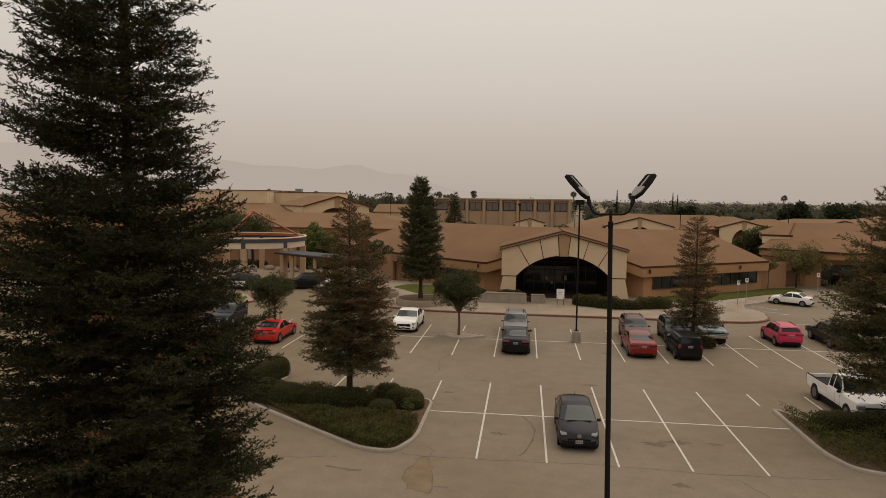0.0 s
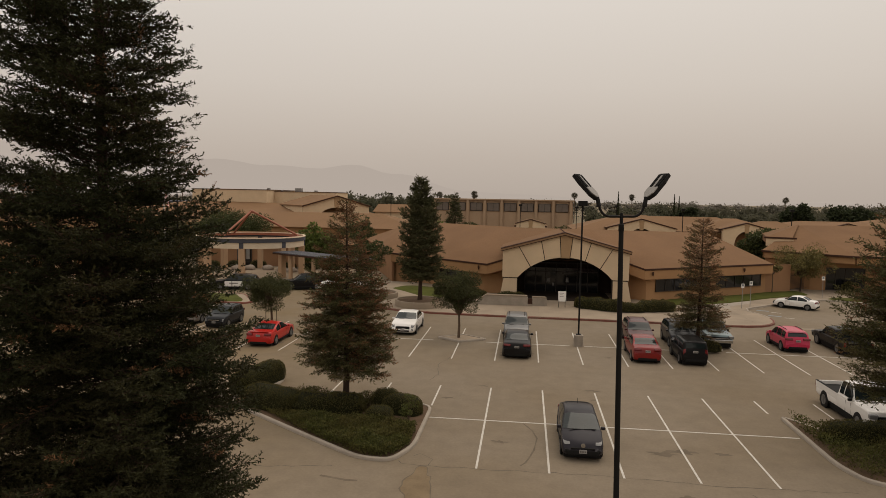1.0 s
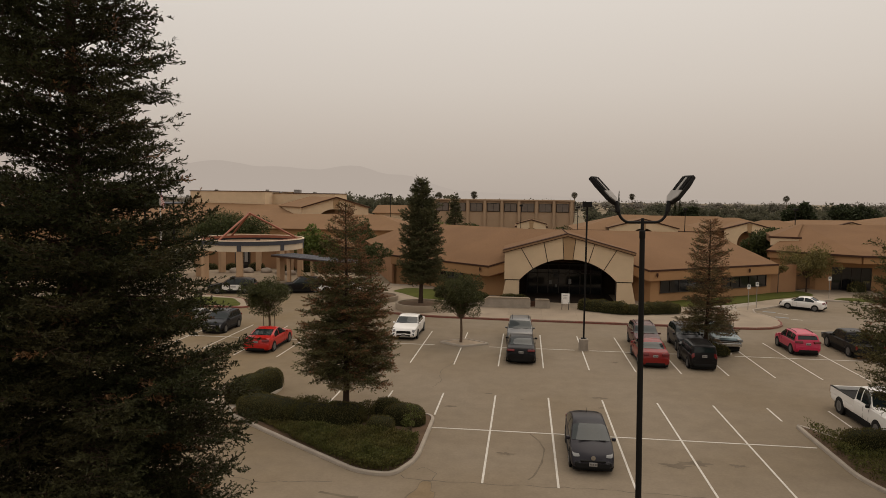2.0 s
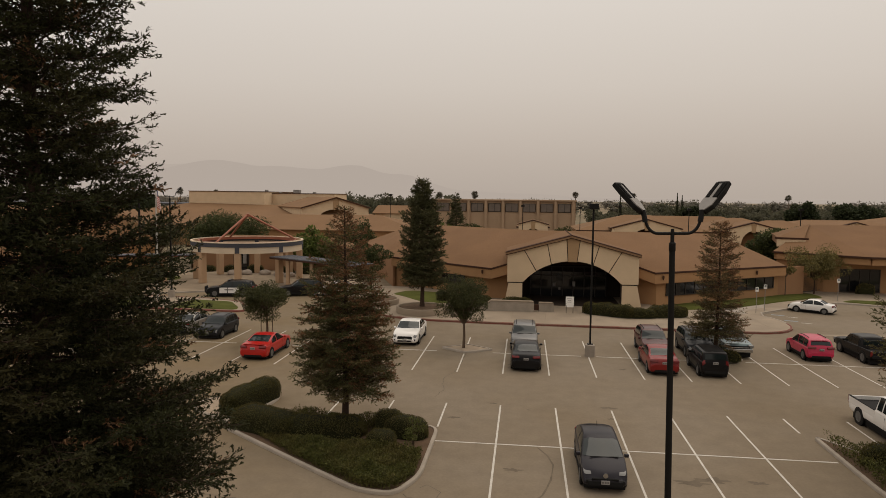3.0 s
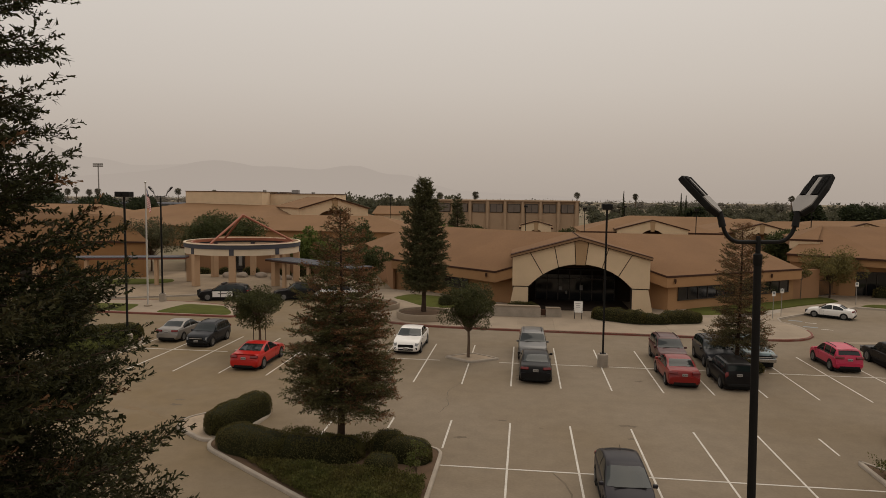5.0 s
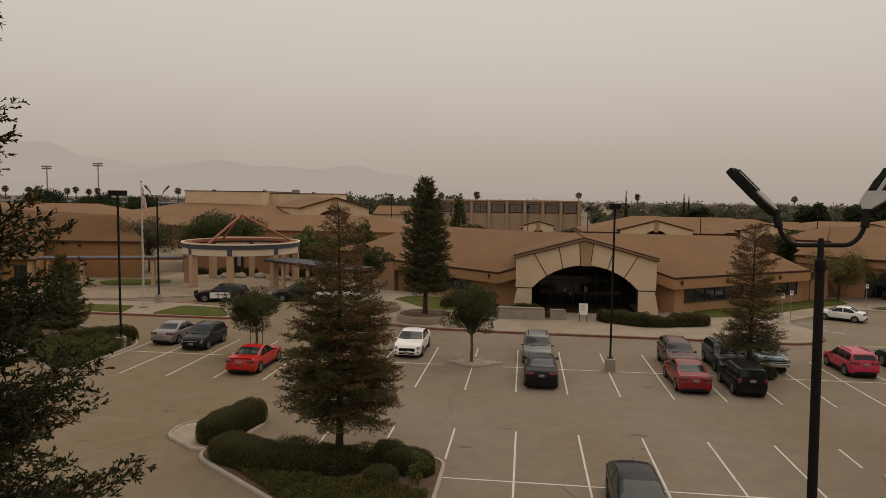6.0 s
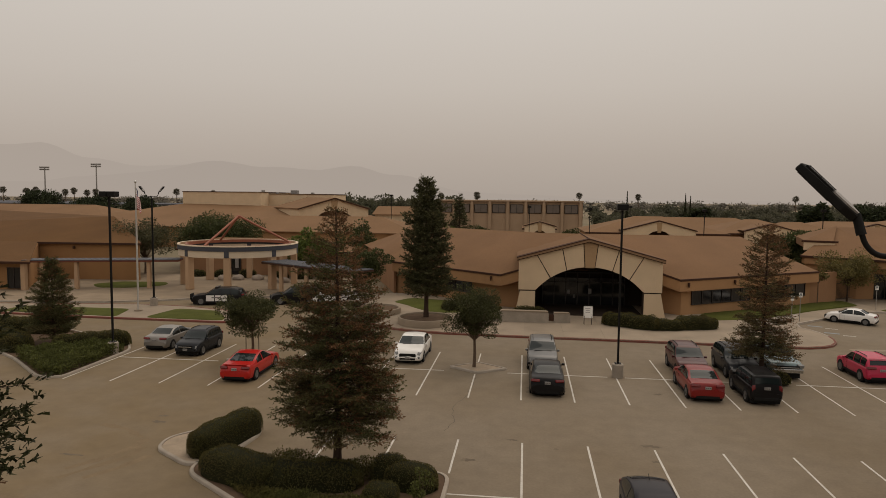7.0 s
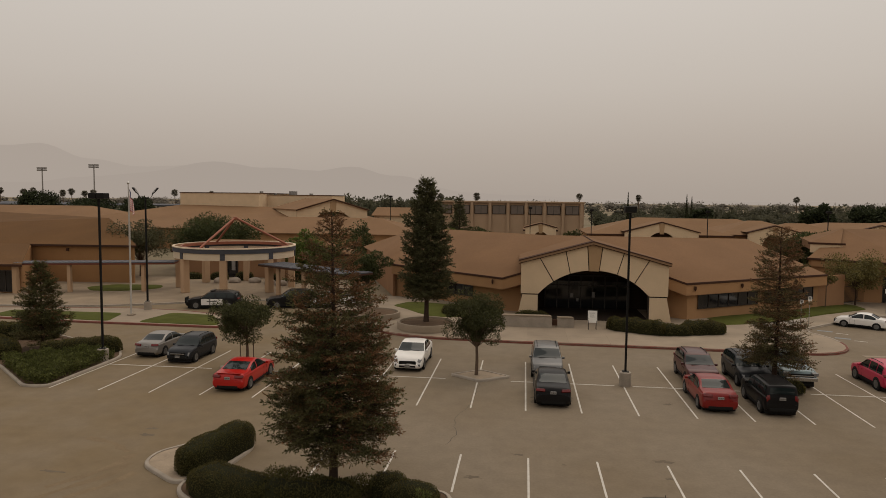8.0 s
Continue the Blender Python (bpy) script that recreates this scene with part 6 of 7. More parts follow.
    if kind == "pickup":
        zt = bz - 0.03
        for s in (-1, 1):
            part("bed_side", boxed((s * (hw - 0.05), (-0.5 + yrb) / 2 * L, (dz + zt) / 2 - 0.05), (0.09, (0.5 + yrb) * L, zt - dz + 0.12), bevel=0.025), colour, th)
            part("bed_rail", boxed((s * (hw - 0.05), (-0.5 + yrb) / 2 * L, zt + 0.015), (0.11, (0.5 + yrb) * L, 0.03), bevel=0.01), M_BLACKPLASTIC, th)
        part("tailgate", boxed((0, -0.492 * L, (dz + zt) / 2 - 0.05), (W - 0.16, 0.07, zt - dz + 0.12), bevel=0.02), colour, th)
        part("bed_liner", boxed((0, (-0.49 + yrb) / 2 * L, dz + 0.035), (W - 0.2, (0.48 + yrb) * L, 0.02)), M_BLACKPLASTIC, th)
        part("rear_bumper", boxed((0, -0.505 * L, z0 + 0.22), (W * 0.92, 0.14, 0.2), bevel=0.03), M_CHROME if colour is not C_BLACK else M_BLACKPLASTIC, th)
        part("front_bumper", boxed((0, 0.505 * L, z0 + 0.2), (W * 0.93, 0.14, 0.24), bevel=0.04), M_CHROME if colour is not C_BLACK else M_BLACKPLASTIC, th)
    if doors:
        for s in (-1, 1):
            for a, b in ((-0.2, 0.03), (0.04, 0.2)):
                part("door_panel", boxed((s * hw * 0.997, (a + b) / 2 * L, (bz + z0) / 2 + 0.06), (0.03, (b - a) * L - 0.03, (bz - z0) * 0.78), bevel=0.012), doors, th, "white door panel")
            part("door_mark", boxed((s * (hw + 0.012), 0.0, bz - 0.24), (0.012, 0.9, 0.1)), M_DARKMARK, th)
    return th


C_PRIUS = paint("charcoal_paint", (0.026, 0.024, 0.028), 0.2, 0.3)
C_BLACK = paint("black_paint", (0.012, 0.011, 0.011), 0.1, 0.28)
C_SILVER = paint("silver_paint", (0.14, 0.136, 0.132), 0.4, 0.35)
C_TAUPE = paint("champagne_silver_paint", (0.23, 0.21, 0.19), 0.4, 0.35)
C_WHITE = paint("white_car_paint", (0.75, 0.72, 0.68), 0.0, 0.25)
C_RED = paint("bright_red_paint", (0.4, 0.014, 0.01), 0.0, 0.28)
C_RED2 = paint("dark_red_paint", (0.19, 0.011, 0.009), 0.0, 0.28)
C_MAROON = paint("maroon_paint", (0.06, 0.011, 0.011), 0.1, 0.3)
C_SLATE = paint("slate_paint", (0.024, 0.025, 0.028), 0.2, 0.3)
C_TEAL = paint("pale_blue_paint", (0.15, 0.195, 0.205), 0.3, 0.35)
C_PINK = paint("pink_red_paint", (0.45, 0.022, 0.065), 0.0, 0.28)

prius = make_car("parked_hatchback", "dark charcoal hatchback with clear headlights parked in a bay", C_PRIUS, 4.07, 22.5, 180, 4.3, 1.66, 1.45, "hatch")
part("antenna", tube(bmesh.new(), [(0, -1.0, 1.4), (0, -1.15, 1.56)], 0.01, 5), M_BLACKPLASTIC, prius)
part("badge", lathe(bmesh.new(), [(0.085, 0), (0.09, 0.03), (0.02, 0.034)], 12, Matrix.Translation((0, 2.13, 0.66)) @ Matrix.Rotation(radians(-90), 4, "X")), M_CHROME, prius)
make_car("parked_sedan", "black sedan seen from behind with red tail lights", C_BLACK, 1.27, 39.2, 0, 4.95, 1.85, 1.46)
make_car("parked_suv", "silver crossover parked nose to nose with a black sedan", C_SILVER, 1.15, 44.1, 180, 4.4, 1.84, 1.64, "suv", wheel=0.35)
make_car("parked_sedan", "white sedan with dark grille facing the aisle", C_WHITE, -7.2, 44.9, 180, 4.87, 1.85, 1.48)
make_car("parked_coupe", "bright red two-door coupe with rear spoiler", C_RED, -15.95, 39.2, 0, 4.82, 1.84, 1.39, "coupe")
bm = boxed((0, -2.25, 1.02), (1.35, 0.16, 0.035), bevel=0.012)
part("spoiler", bm, C_RED, [o for o in scene.objects if o.name == "parked_coupe"][0])
make_car("parked_suv", "dark slate compact suv with black grille facing the aisle", C_SLATE, -21.65, 44.0, 180, 3.85, 1.69, 1.5, "suv", wheel=0.33)
make_car("parked_sedan", "champagne silver sedan seen from behind", C_TAUPE, -24.45, 45.5, 0, 4.45, 1.7, 1.38, wheel=0.31)
make_car("parked_sedan", "dark red sedan seen from behind", C_RED2, 9.45, 39.4, 0, 4.6, 1.8, 1.45)
make_car("parked_suv", "maroon crossover facing the aisle", C_MAROON, 9.85, 43.7, 180, 4.2, 1.78, 1.66, "suv", wheel=0.35)
make_car("parked_suv", "slate grey crossover with chrome-edged grille", C_SLATE, 12.75, 43.9, 180, 4.2, 1.8, 1.64, "suv", wheel=0.35)
make_car("parked_suv", "black boxy suv with red tail lights seen from behind", C_BLACK, 12.3, 39.0, 0, 4.0, 1.64, 1.58, "suv", wheel=0.34, shape="boxy")
make_car("parked_pickup", "pale blue pickup truck with chrome bumper", C_TEAL, 15.25, 45.0, 180, 5.2, 1.85, 1.72, "pickup", wheel=0.36)
make_car("parked_suv", "bright pink-red suv with silver rims seen from behind", C_PINK, 20.3, 44.2, 0, 4.05, 1.7, 1.53, "suv", wheel=0.34)
make_car("parked_pickup", "black crew pickup truck seen from behind", C_BLACK, 23.95, 44.3, 0, 5.2, 1.86, 1.6, "pickup", wheel=0.38, shape="crew")
make_car("parked_pickup", "white pickup truck with open bed beside the shrub bed", C_WHITE, 17.8, 28.0, 180, 5.6, 1.98, 1.88, "pickup", wheel=0.38)
make_car("parked_sedan", "white sedan with dark windows beside the accessible bays", C_WHITE, 28.1, 63.2, 56, 3.9, 1.58, 1.27, wheel=0.28)
police = make_car("patrol_suv", "black and white patrol suv parked in the drop-off lane", C_BLACK, -29.2, 62.8, 100, 4.95, 1.95, 1.62, "suv", C_WHITE, 0.38)
part("light_bar", boxed((0, 0.1, 1.68), (1.2, 0.28, 0.1), bevel=0.03), M_FRAME, police, "dark roof light bar")
part("push_bumper", boxed((0, 2.58, 0.75), (0.9, 0.1, 0.55), bevel=0.03), M_BLACKPLASTIC, police)
make_car("parked_suv", "dark suv in the drop-off lane", C_BLACK, -22.3, 64.6, 110, 4.7, 1.88, 1.68, "suv", wheel=0.36)
make_car("parked_sedan", "white sedan in the drop-off lane", C_WHITE, -18.6, 65.6, 112, 4.7, 1.82, 1.46)


# ---- plants ----
def limbs_mesh(name, lines, radii0, material, parent, n=4):
    bm = bmesh.new()
    for pts, r in zip(lines, radii0):
        k = len(pts)
        tube(bm, pts, [max(r * (1 - 0.8 * i / (k - 1)), 0.006) for i in range(k)], n, False)
    return part(name, bm, material, parent)


def conifer(at, H, clear, branches, outline, mat_leaf, label, seed, trunk_r=0.17, leaf=0.07, grain=1.0, step=0.1, nl=9, up=(0.1, 0.5), sag=0.22, dense=((0, 30), (1, 1)), rust=0.0, bare=0.0, side=(0.0, 0.0),
            bend=0.05, bark=M_BARK, inner=0.3, spread=0.2, wave=0.13):
    """A conifer: a tapered trunk, limbs that sag and lift at the tip, side shoots, and short leafy branchlets along the shoots.
    outline: heights and the crown's reach at them; dense: heights and how closely limbs stand there; grain: size of the branchlets; side: a direction and a share by which the crown leans out there."""
    rng = np.random.default_rng(seed)
    th = thing("conifer_tree", at, label, "tree")
    zs = np.linspace(0, H, 14)

    def axis(z):
        return bend * math.sin(z * 0.35), bend * (math.cos(z * 0.27 + 1) - math.cos(1))

    part("trunk", tube(bmesh.new(), [(*axis(z), z) for z in zs], [trunk_r * (1.3 if i == 0 else 1) * (1 - z / H) + 0.018 for i, z in enumerate(zs)], 10), bark, th, "", 60)
    lines, rads, base, way, size, dry, tw0, tw1 = [], [], [], [], [], [], [], []
    Z = np.array([0, 0, 1.0])
    grid = np.linspace(clear, H * 0.985, 300)
    share = np.cumsum(np.interp(grid, *dense) * (0.35 + np.interp(grid, *outline) / max(outline[1])))
    for i in range(branches):
        h = float(np.interp((i + rng.uniform(0, 1)) / branches, share / share[-1], grid))
        q = (H - h) / (H - clear)
        a = i * 2.39996 + rng.uniform(-0.4, 0.4)
        reach = float(np.interp(h, *outline)) * (1 + side[1] * math.cos(a - side[0])) * (1 + wave * math.sin(2.1 * h + 3 * a + seed))
        length = reach * (rng.uniform(0.7, 0.9) if rng.random() > inner else rng.uniform(0.4, 0.7)) + 0.06
        d = np.array([math.cos(a), math.sin(a), 0.0])
        rise = up[0] + (up[1] - up[0]) * (1 - q) ** 1.2 + rng.uniform(-spread, spread)
        m = 7
        t = np.linspace(0, 1, m)
        z = h + rise * length * t - sag * length * t**1.6 * (0.5 + 0.6 * q) + 0.13 * length * t**4
        ax = axis(h)
        pts = np.stack([ax[0] + d[0] * length * t, ax[1] + d[1] * length * t, z], 1)
        pts[:, :2] += np.cumsum(rng.normal(0, 0.025 * length, (m, 2)), 0) * t[:, None]
        lines.append([tuple(p) for p in pts])
        rads.append(trunk_r * 0.17 * (0.3 + 0.7 * q))
        ns = max(5, int(length / (step * grain)))
        for k in range(ns + 1):
            s = 1.0 if k == ns else 0.14 + 0.86 * ((k + rng.uniform(0, 1)) / ns) ** 0.7
            if bare and s < 0.75 and rng.random() < bare * (0.35 + 0.9 * (1 - q)):
                continue
            j = min(int(s * (m - 1)), m - 2)
            w = s * (m - 1) - j
            p = pts[j] * (1 - w) + pts[j + 1] * w
            fwd = unit(pts[j + 1] - pts[j])
            lat = np.array([-fwd[1], fwd[0], 0.0]) * (1 if k % 2 else -1)
            sl = min((0.27 * length * (1.1 - s) + 0.24 * min(1.0, length / 1.4)) * rng.uniform(0.6, 1.25) + 0.05, 1.0)
            sd = unit(fwd * rng.uniform(0.55, 0.9) + lat * (rng.uniform(0.5, 0.95) if k < ns else rng.uniform(-0.2, 0.2)) + Z * rng.uniform(-0.3, 0.34))
            nt = max(4, int(sl / (0.058 * grain)))
            u = (np.arange(nt) + rng.uniform(0.1, 1, nt)) / nt
            tb = p + sd * (u * sl)[:, None] + Z * (0.14 * sl * (u**2 - 0.7 * u))[:, None]
            sg = np.where(np.arange(nt) % 2, 1.0, -1.0)
            cr = unit(np.cross(sd, Z))
            td = unit(sd * rng.uniform(0.5, 0.95, (nt, 1)) + cr * (sg * rng.uniform(0.3, 0.85, nt))[:, None] + Z * rng.uniform(-0.35, 0.5, (nt, 1)))
            tl = grain * (0.12 + 0.11 * (1 - u)) * rng.uniform(0.7, 1.3, nt)
            v = rng.uniform(0, 1, (nt, nl))
            b = tb[:, None, :] + td[:, None, :] * (v * tl[:, None])[..., None]
            wv = td[:, None, :] * 0.8 + rng.normal(0, 0.42, (nt, nl, 3))
            base.append(b.reshape(-1, 3))
            way.append(wv.reshape(-1, 3))
            n = nt * nl
            size.append(leaf * rng.uniform(0.65, 1.3, n) * (0.75 + 0.25 * min(1.0, q * 5)))
            dry.append(np.full(n, rng.random() < rust * (0.15 + 1.3 * (1 - q) + 0.35 * math.cos(a)) * (0.6 + 0.6 * s)))
            tw0.append(p)
            tw1.append(sd * sl)
    tagged(limbs_mesh("limb_wood", lines, rads, bark, th), kind="stuff")
    tw0, tw1 = np.array(tw0), np.array(tw1)
    tris_object("twig_wood", needle_tris(tw0, tw1, np.linalg.norm(tw1, axis=1), np.full(len(tw0), 0.016), rng, 0.9), bark, th)
    base, way, size, dry = np.concatenate(base), np.concatenate(way), np.concatenate(size), np.concatenate(dry)
    tris = needle_tris(base, way, size, size * 0.36, rng, 0.9)
    # most branchlet tips end blunt: the broad side outwards
    blunt = rng.random(len(tris)) < 0.65
    mid = tris.mean(1, keepdims=True)
    tris[blunt] = (2 * mid - tris)[blunt]
    tris_object("foliage", tris[~dry], mat_leaf, th)
    if dry.any():
        tris_object("dry_foliage", tris[dry], L_DRY, th, "rust-brown dry needles")
    return th


def broadleaf(at, H, R, trunk, n_clump, per, leaf, mat_leaf, label, seed, squash=0.8, bark=M_BARK_L, trunk_r=0.09, stems=1, name="broadleaf_tree"):
    """A broad-leaved tree: trunk, forking limbs, and leaves in clumps with gaps between them."""
    rng = np.random.default_rng(seed)
    th = thing(name, at, label, "tree")
    cz = trunk + (H - trunk) * 0.48
    for s in range(stems):
        ox = 0.25 * R * (s - (stems - 1) / 2)
        bm = tube(bmesh.new(), [(ox * 0.15, 0, -0.05), (ox * 0.4 + 0.03, 0.02, trunk * 0.5), (ox, 0, trunk), (ox * 1.4, 0.05, cz)], [trunk_r * 1.2, trunk_r, trunk_r * 0.8, trunk_r * 0.35], 8)
        part("trunk", bm, bark, th, "", 60)
    lines, rads, base, way = [], [], [], []
    for i in range(n_clump):
        d = unit(rng.normal(size=3) * np.array([1, 1, 0.85]))
        k = rng.uniform(0.3, 0.97)
        c = np.array([0, 0, cz]) + d * np.array([R, R, (H - trunk) * 0.5 * squash / 0.8]) * k
        cr = R * rng.uniform(0.2, 0.42)
        mid = np.array([c[0] * 0.4, c[1] * 0.4, trunk + (c[2] - trunk) * 0.45])
        lines.append([(0, 0, trunk * 0.95), tuple(mid), tuple(c)])
        rads.append(trunk_r * 0.45)
        v = unit(rng.normal(size=(per, 3)))
        base.append(c + v * (cr * rng.uniform(0.35, 1.05, per) ** 0.6)[:, None] * np.array([1, 1, 0.72]))
        way.append(v + rng.normal(0, 0.5, (per, 3)) + np.array([0, 0, -0.2]))
    limbs_mesh("limb_wood", lines, rads, bark, th)
    base, way = np.concatenate(base), np.concatenate(way)
    size = leaf * rng.uniform(0.6, 1.3, len(base))
    quads_object("foliage", leaf_quads(base, way, size, size * 0.55, rng, 1.5), mat_leaf, th)
    return th


def hedge(a, b, w, h, label, seed, density=420, leaf=0.055, mat_leaf=L_HEDGE, z=0.1, wob=0.035, name="hedge"):
    """A clipped hedge with rounded ends from a to b: a dark heart with a skin of small leaves."""
    rng = np.random.default_rng(seed)
    A, B = np.array(a, float), np.array(b, float)
    L = np.linalg.norm(B - A)
    d = (B - A) / max(L, 1e-6) if L > 1e-6 else np.array([1.0, 0])
    s = np.array([-d[1], d[0]])
    c = (A + B) / 2
    th = thing(name, (c[0], c[1], z), label, "hedge" if L > 0.5 else "bush", "hedges")

    def surf(u, v, k=1.0):
        """u: -1..1 along, v: angle over the top from one foot to the other."""
        e = np.maximum(1 - np.abs(u) ** (4 if L < 2.5 else 8), 0) ** 0.5
        n1 = 1 + wob * np.sin(5.1 * u * L / 2 + seed) * np.cos(2.3 * v + seed) + wob * 0.6 * np.sin(11.3 * u * L / 2 + 1.7 * v)
        cs, sn = np.cos(v), np.sin(v)
        x = u * (L / 2 + w / 2)
        y = np.sign(cs) * np.abs(cs) ** 0.6 * w / 2 * e * n1
        zz = np.abs(sn) ** 0.55 * h * (0.04 + 0.96 * e ** 0.7) * n1
        return np.stack([d[0] * x + s[0] * y * k, d[1] * x + s[1] * y * k, zz * (0.5 + 0.5 * k) if k < 1 else zz], -1)

    nu, nv = max(14, int(L * 5)), 12
    bm = bmesh.new()
    rows = [[bm.verts.new(surf(np.float64(math.sin((i / nu - 0.5) * math.pi * 0.995)), np.float64(math.pi * j / nv)) * np.array([0.96, 0.96, 0.95])) for j in range(nv + 1)] for i in range(nu + 1)]
    for i in range(nu):
        for j in range(nv):
            bm.faces.new((rows[i][j], rows[i + 1][j], rows[i + 1][j + 1], rows[i][j + 1]))
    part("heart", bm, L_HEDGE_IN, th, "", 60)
    n = int(1.15 * density * (L + w) * (w + 2 * h))
    u, v = rng.uniform(-0.97, 0.97, n), rng.uniform(0.0, math.pi, n)
    ends = rng.random(n) < min(0.4, 0.9 * w / (L + w))
    u = np.where(ends, np.sign(u) * (1 - 0.14 * rng.uniform(0.0, 1, n) ** 2.2), u)
    p = surf(u, v)
    e = 1e-3
    nrm = unit(np.cross(surf(np.clip(u + e, -1, 1), v) - p + 1e-9, surf(u, v + e) - p))
    nrm *= np.sign((nrm * (p - np.array([0, 0, h * 0.3]))).sum(-1, keepdims=True) + 1e-9)
    base = p - nrm * rng.uniform(0.0, 0.05, n)[:, None]
    way = nrm * 0.7 + rng.normal(0, 0.6, (n, 3))
    size = 1.1 * leaf * rng.uniform(0.6, 1.4, n)
    quads_object("leaves", leaf_quads(base, way, size, size * 0.55, rng, 2.0), mat_leaf, th)
    return th


def ground_cover(poly, n, h, leaf, mat_leaf, label, seed, z=0.1):
    """Low sprawling shrubs over a polygon."""
    rng = np.random.default_rng(seed)
    xs, ys = [p[0] for p in poly], [p[1] for p in poly]
    x, y = rng.uniform(min(xs), max(xs), n * 3), rng.uniform(min(ys), max(ys), n * 3)
    ok = np.zeros(len(x), bool)
    for (x0, y0), (x1, y1) in zip(poly, poly[1:] + poly[:1]):
        c = (y0 > y) != (y1 > y)
        ok ^= c & (x < (x1 - x0) * (y - y0) / (y1 - y0 + 1e-12) + x0)
    x, y = x[ok][:n], y[ok][:n]
    top = h * (0.68 + 0.2 * np.sin(x * 1.9 + seed) * np.cos(y * 2.3) + 0.15 * np.sin(x * 4.7 + 1) * np.sin(y * 5.1))
    top = np.maximum(top, 0.08)
    zz = z + top * rng.uniform(0.0, 1.0, len(x)) ** 0.6
    ob = quads_object("ground_cover", leaf_quads(np.stack([x, y, zz], 1), rng.normal(0, 0.7, (len(x), 3)) + np.array([0, 0, 0.5]), leaf * rng.uniform(0.6, 1.4, len(x)), leaf * 0.5 * rng.uniform(0.7, 1.3, len(x)), rng, 2.0), mat_leaf)
    return tagged(ob, label, "ground cover", kind="stuff")


# the near redwood and the others in the car park
conifer((-5.55, 5.2, 0), 22.0, 0.6, 690, ((0, 5, 6.9, 7.5, 8.1, 8.8, 9.4, 10, 11, 12, 14, 18, 22), (3.2, 3.2, 3.05, 2.85, 2.6, 2.6, 2.1, 1.78, 1.78, 1.68, 1.3, 0.75, 0.1)), L_BIG, "tall dense dark green redwood with upturned branch tips", 11, 0.135, 0.068, 0.95, 0.128, 9,
        up=(0.1, 0.5), sag=0.26, spread=0.3, dense=((0, 3, 4, 8.5, 10.5, 14.5, 16, 22), (0.1, 0.15, 1.05, 1.1, 1.4, 1.3, 0.3, 0.2)), rust=0.02, wave=0.1, bend=0.06, side=(3.65, 0.17))
conifer((-6.85, 25.6, 0.1), 9.95, 1.75, 330, ((1.7, 2.3, 3.2, 4.5, 5.9, 7, 8.3, 9.0, 9.95), (1.6, 2.3, 2.5, 2.3, 1.9, 1.45, 0.95, 0.5, 0.05)), L_MID, "redwood tree with dry rust-brown needles among the green", 12, 0.15, 0.09, 1.15, 0.11, 8,
        up=(0.05, 0.5), sag=0.3, rust=0.48, bare=0.34, dense=((1, 5.5, 7, 10), (1, 1, 0.7, 0.8)), wave=0.03, spread=0.28)
conifer((13.6, 41.9, 0.1), 9.0, 1.5, 260, ((1, 2.4, 3.1, 4.2, 5.6, 6.8, 7.8, 8.5, 9.0), (2.0, 2.0, 1.55, 1.4, 1.35, 1.2, 0.9, 0.5, 0.08)), L_RUST, "thin rusty redwood with sparse top in a tree pit", 13, 0.13, 0.085, 1.25, 0.12, 8,
        up=(0.0, 0.5), sag=0.2, rust=0.5, bare=0.15, wave=0.06)
conifer((18.0, 23.6, 0.1), 12.5, 2.1, 440, ((2.0, 3.5, 5.7, 8.1, 9.4, 12.5), (2.6, 3.4, 3.3, 2.6, 1.75, 0.05)), L_MID, "broad redwood with dry brown tips in the shrub bed", 14, 0.17, 0.105, 1.5, 0.125, 8,
        up=(0.02, 0.5), sag=0.2, rust=0.3, wave=0.08)
conifer((-8.0, 55.7, 0.6), 11.4, 1.9, 290, ((1.9, 5, 7.6, 9, 10.3, 11.4), (1.85, 1.95, 1.6, 1.15, 0.6, 0.05)), L_CONE, "tall narrow dark conifer in a round planter", 15, 0.18, 0.17, 2.1, 0.11, 9, up=(0.1, 0.6), sag=0.1)
conifer((-32.5, 44.3, 0.1), 5.9, 0.9, 170, ((0.9, 2.3, 3.8, 5.0, 5.9), (1.75, 1.55, 1.0, 0.45, 0.02)), L_MID, "small dark conifer in the hedge bed", 16, 0.11, 0.12, 1.6, 0.11, 9, up=(0.0, 0.5), sag=0.2, rust=0.1, wave=0.06)
conifer((-12.5, 128, 0), 11.0, 1.0, 90, ((1, 4, 8, 11), (2.4, 2.2, 0.9, 0.05)), L_CONE, "distant dark conifer before the long hall", 17, 0.2, 0.3, 3.2, 0.13, 6, up=(0.1, 0.5), sag=0.15)
broadleaf((-3.0, 42.2, 0.1), 5.2, 1.75, 1.75, 50, 560, 0.095, L_OAK, "young round-crowned tree in a diamond tree pit", 21)
young = broadleaf((-16.95, 41.7, 0.1), 4.5, 1.8, 1.9, 40, 560, 0.1, L_OAK, "young staked tree with dark round crown", 22)
for x in (-0.42, 0.42):
    part("stake", tube(bmesh.new(), [(x, 0, 0), (x, 0, 2.3)], 0.03, 6), M_STAKE, young, "wooden support stake")
broadleaf((33.15, 75.3, 0.2), 5.6, 3.1, 1.6, 46, 230, 0.17, L_OLIVE, "spreading olive-yellow tree beside the gate", 23, bark=M_BARK)
broadleaf((28.9, 72.0, 0.4), 3.6, 0.9, 2.0, 8, 120, 0.15, L_OLIVE, "slim young tree against the office wall", 24, trunk_r=0.05)
broadleaf((-45.6, 97.5, 0), 8.1, 6.0, 1.2, 90, 480, 0.26, L_WOOD, "large dense dark green tree behind the canopy", 25, trunk_r=0.25)
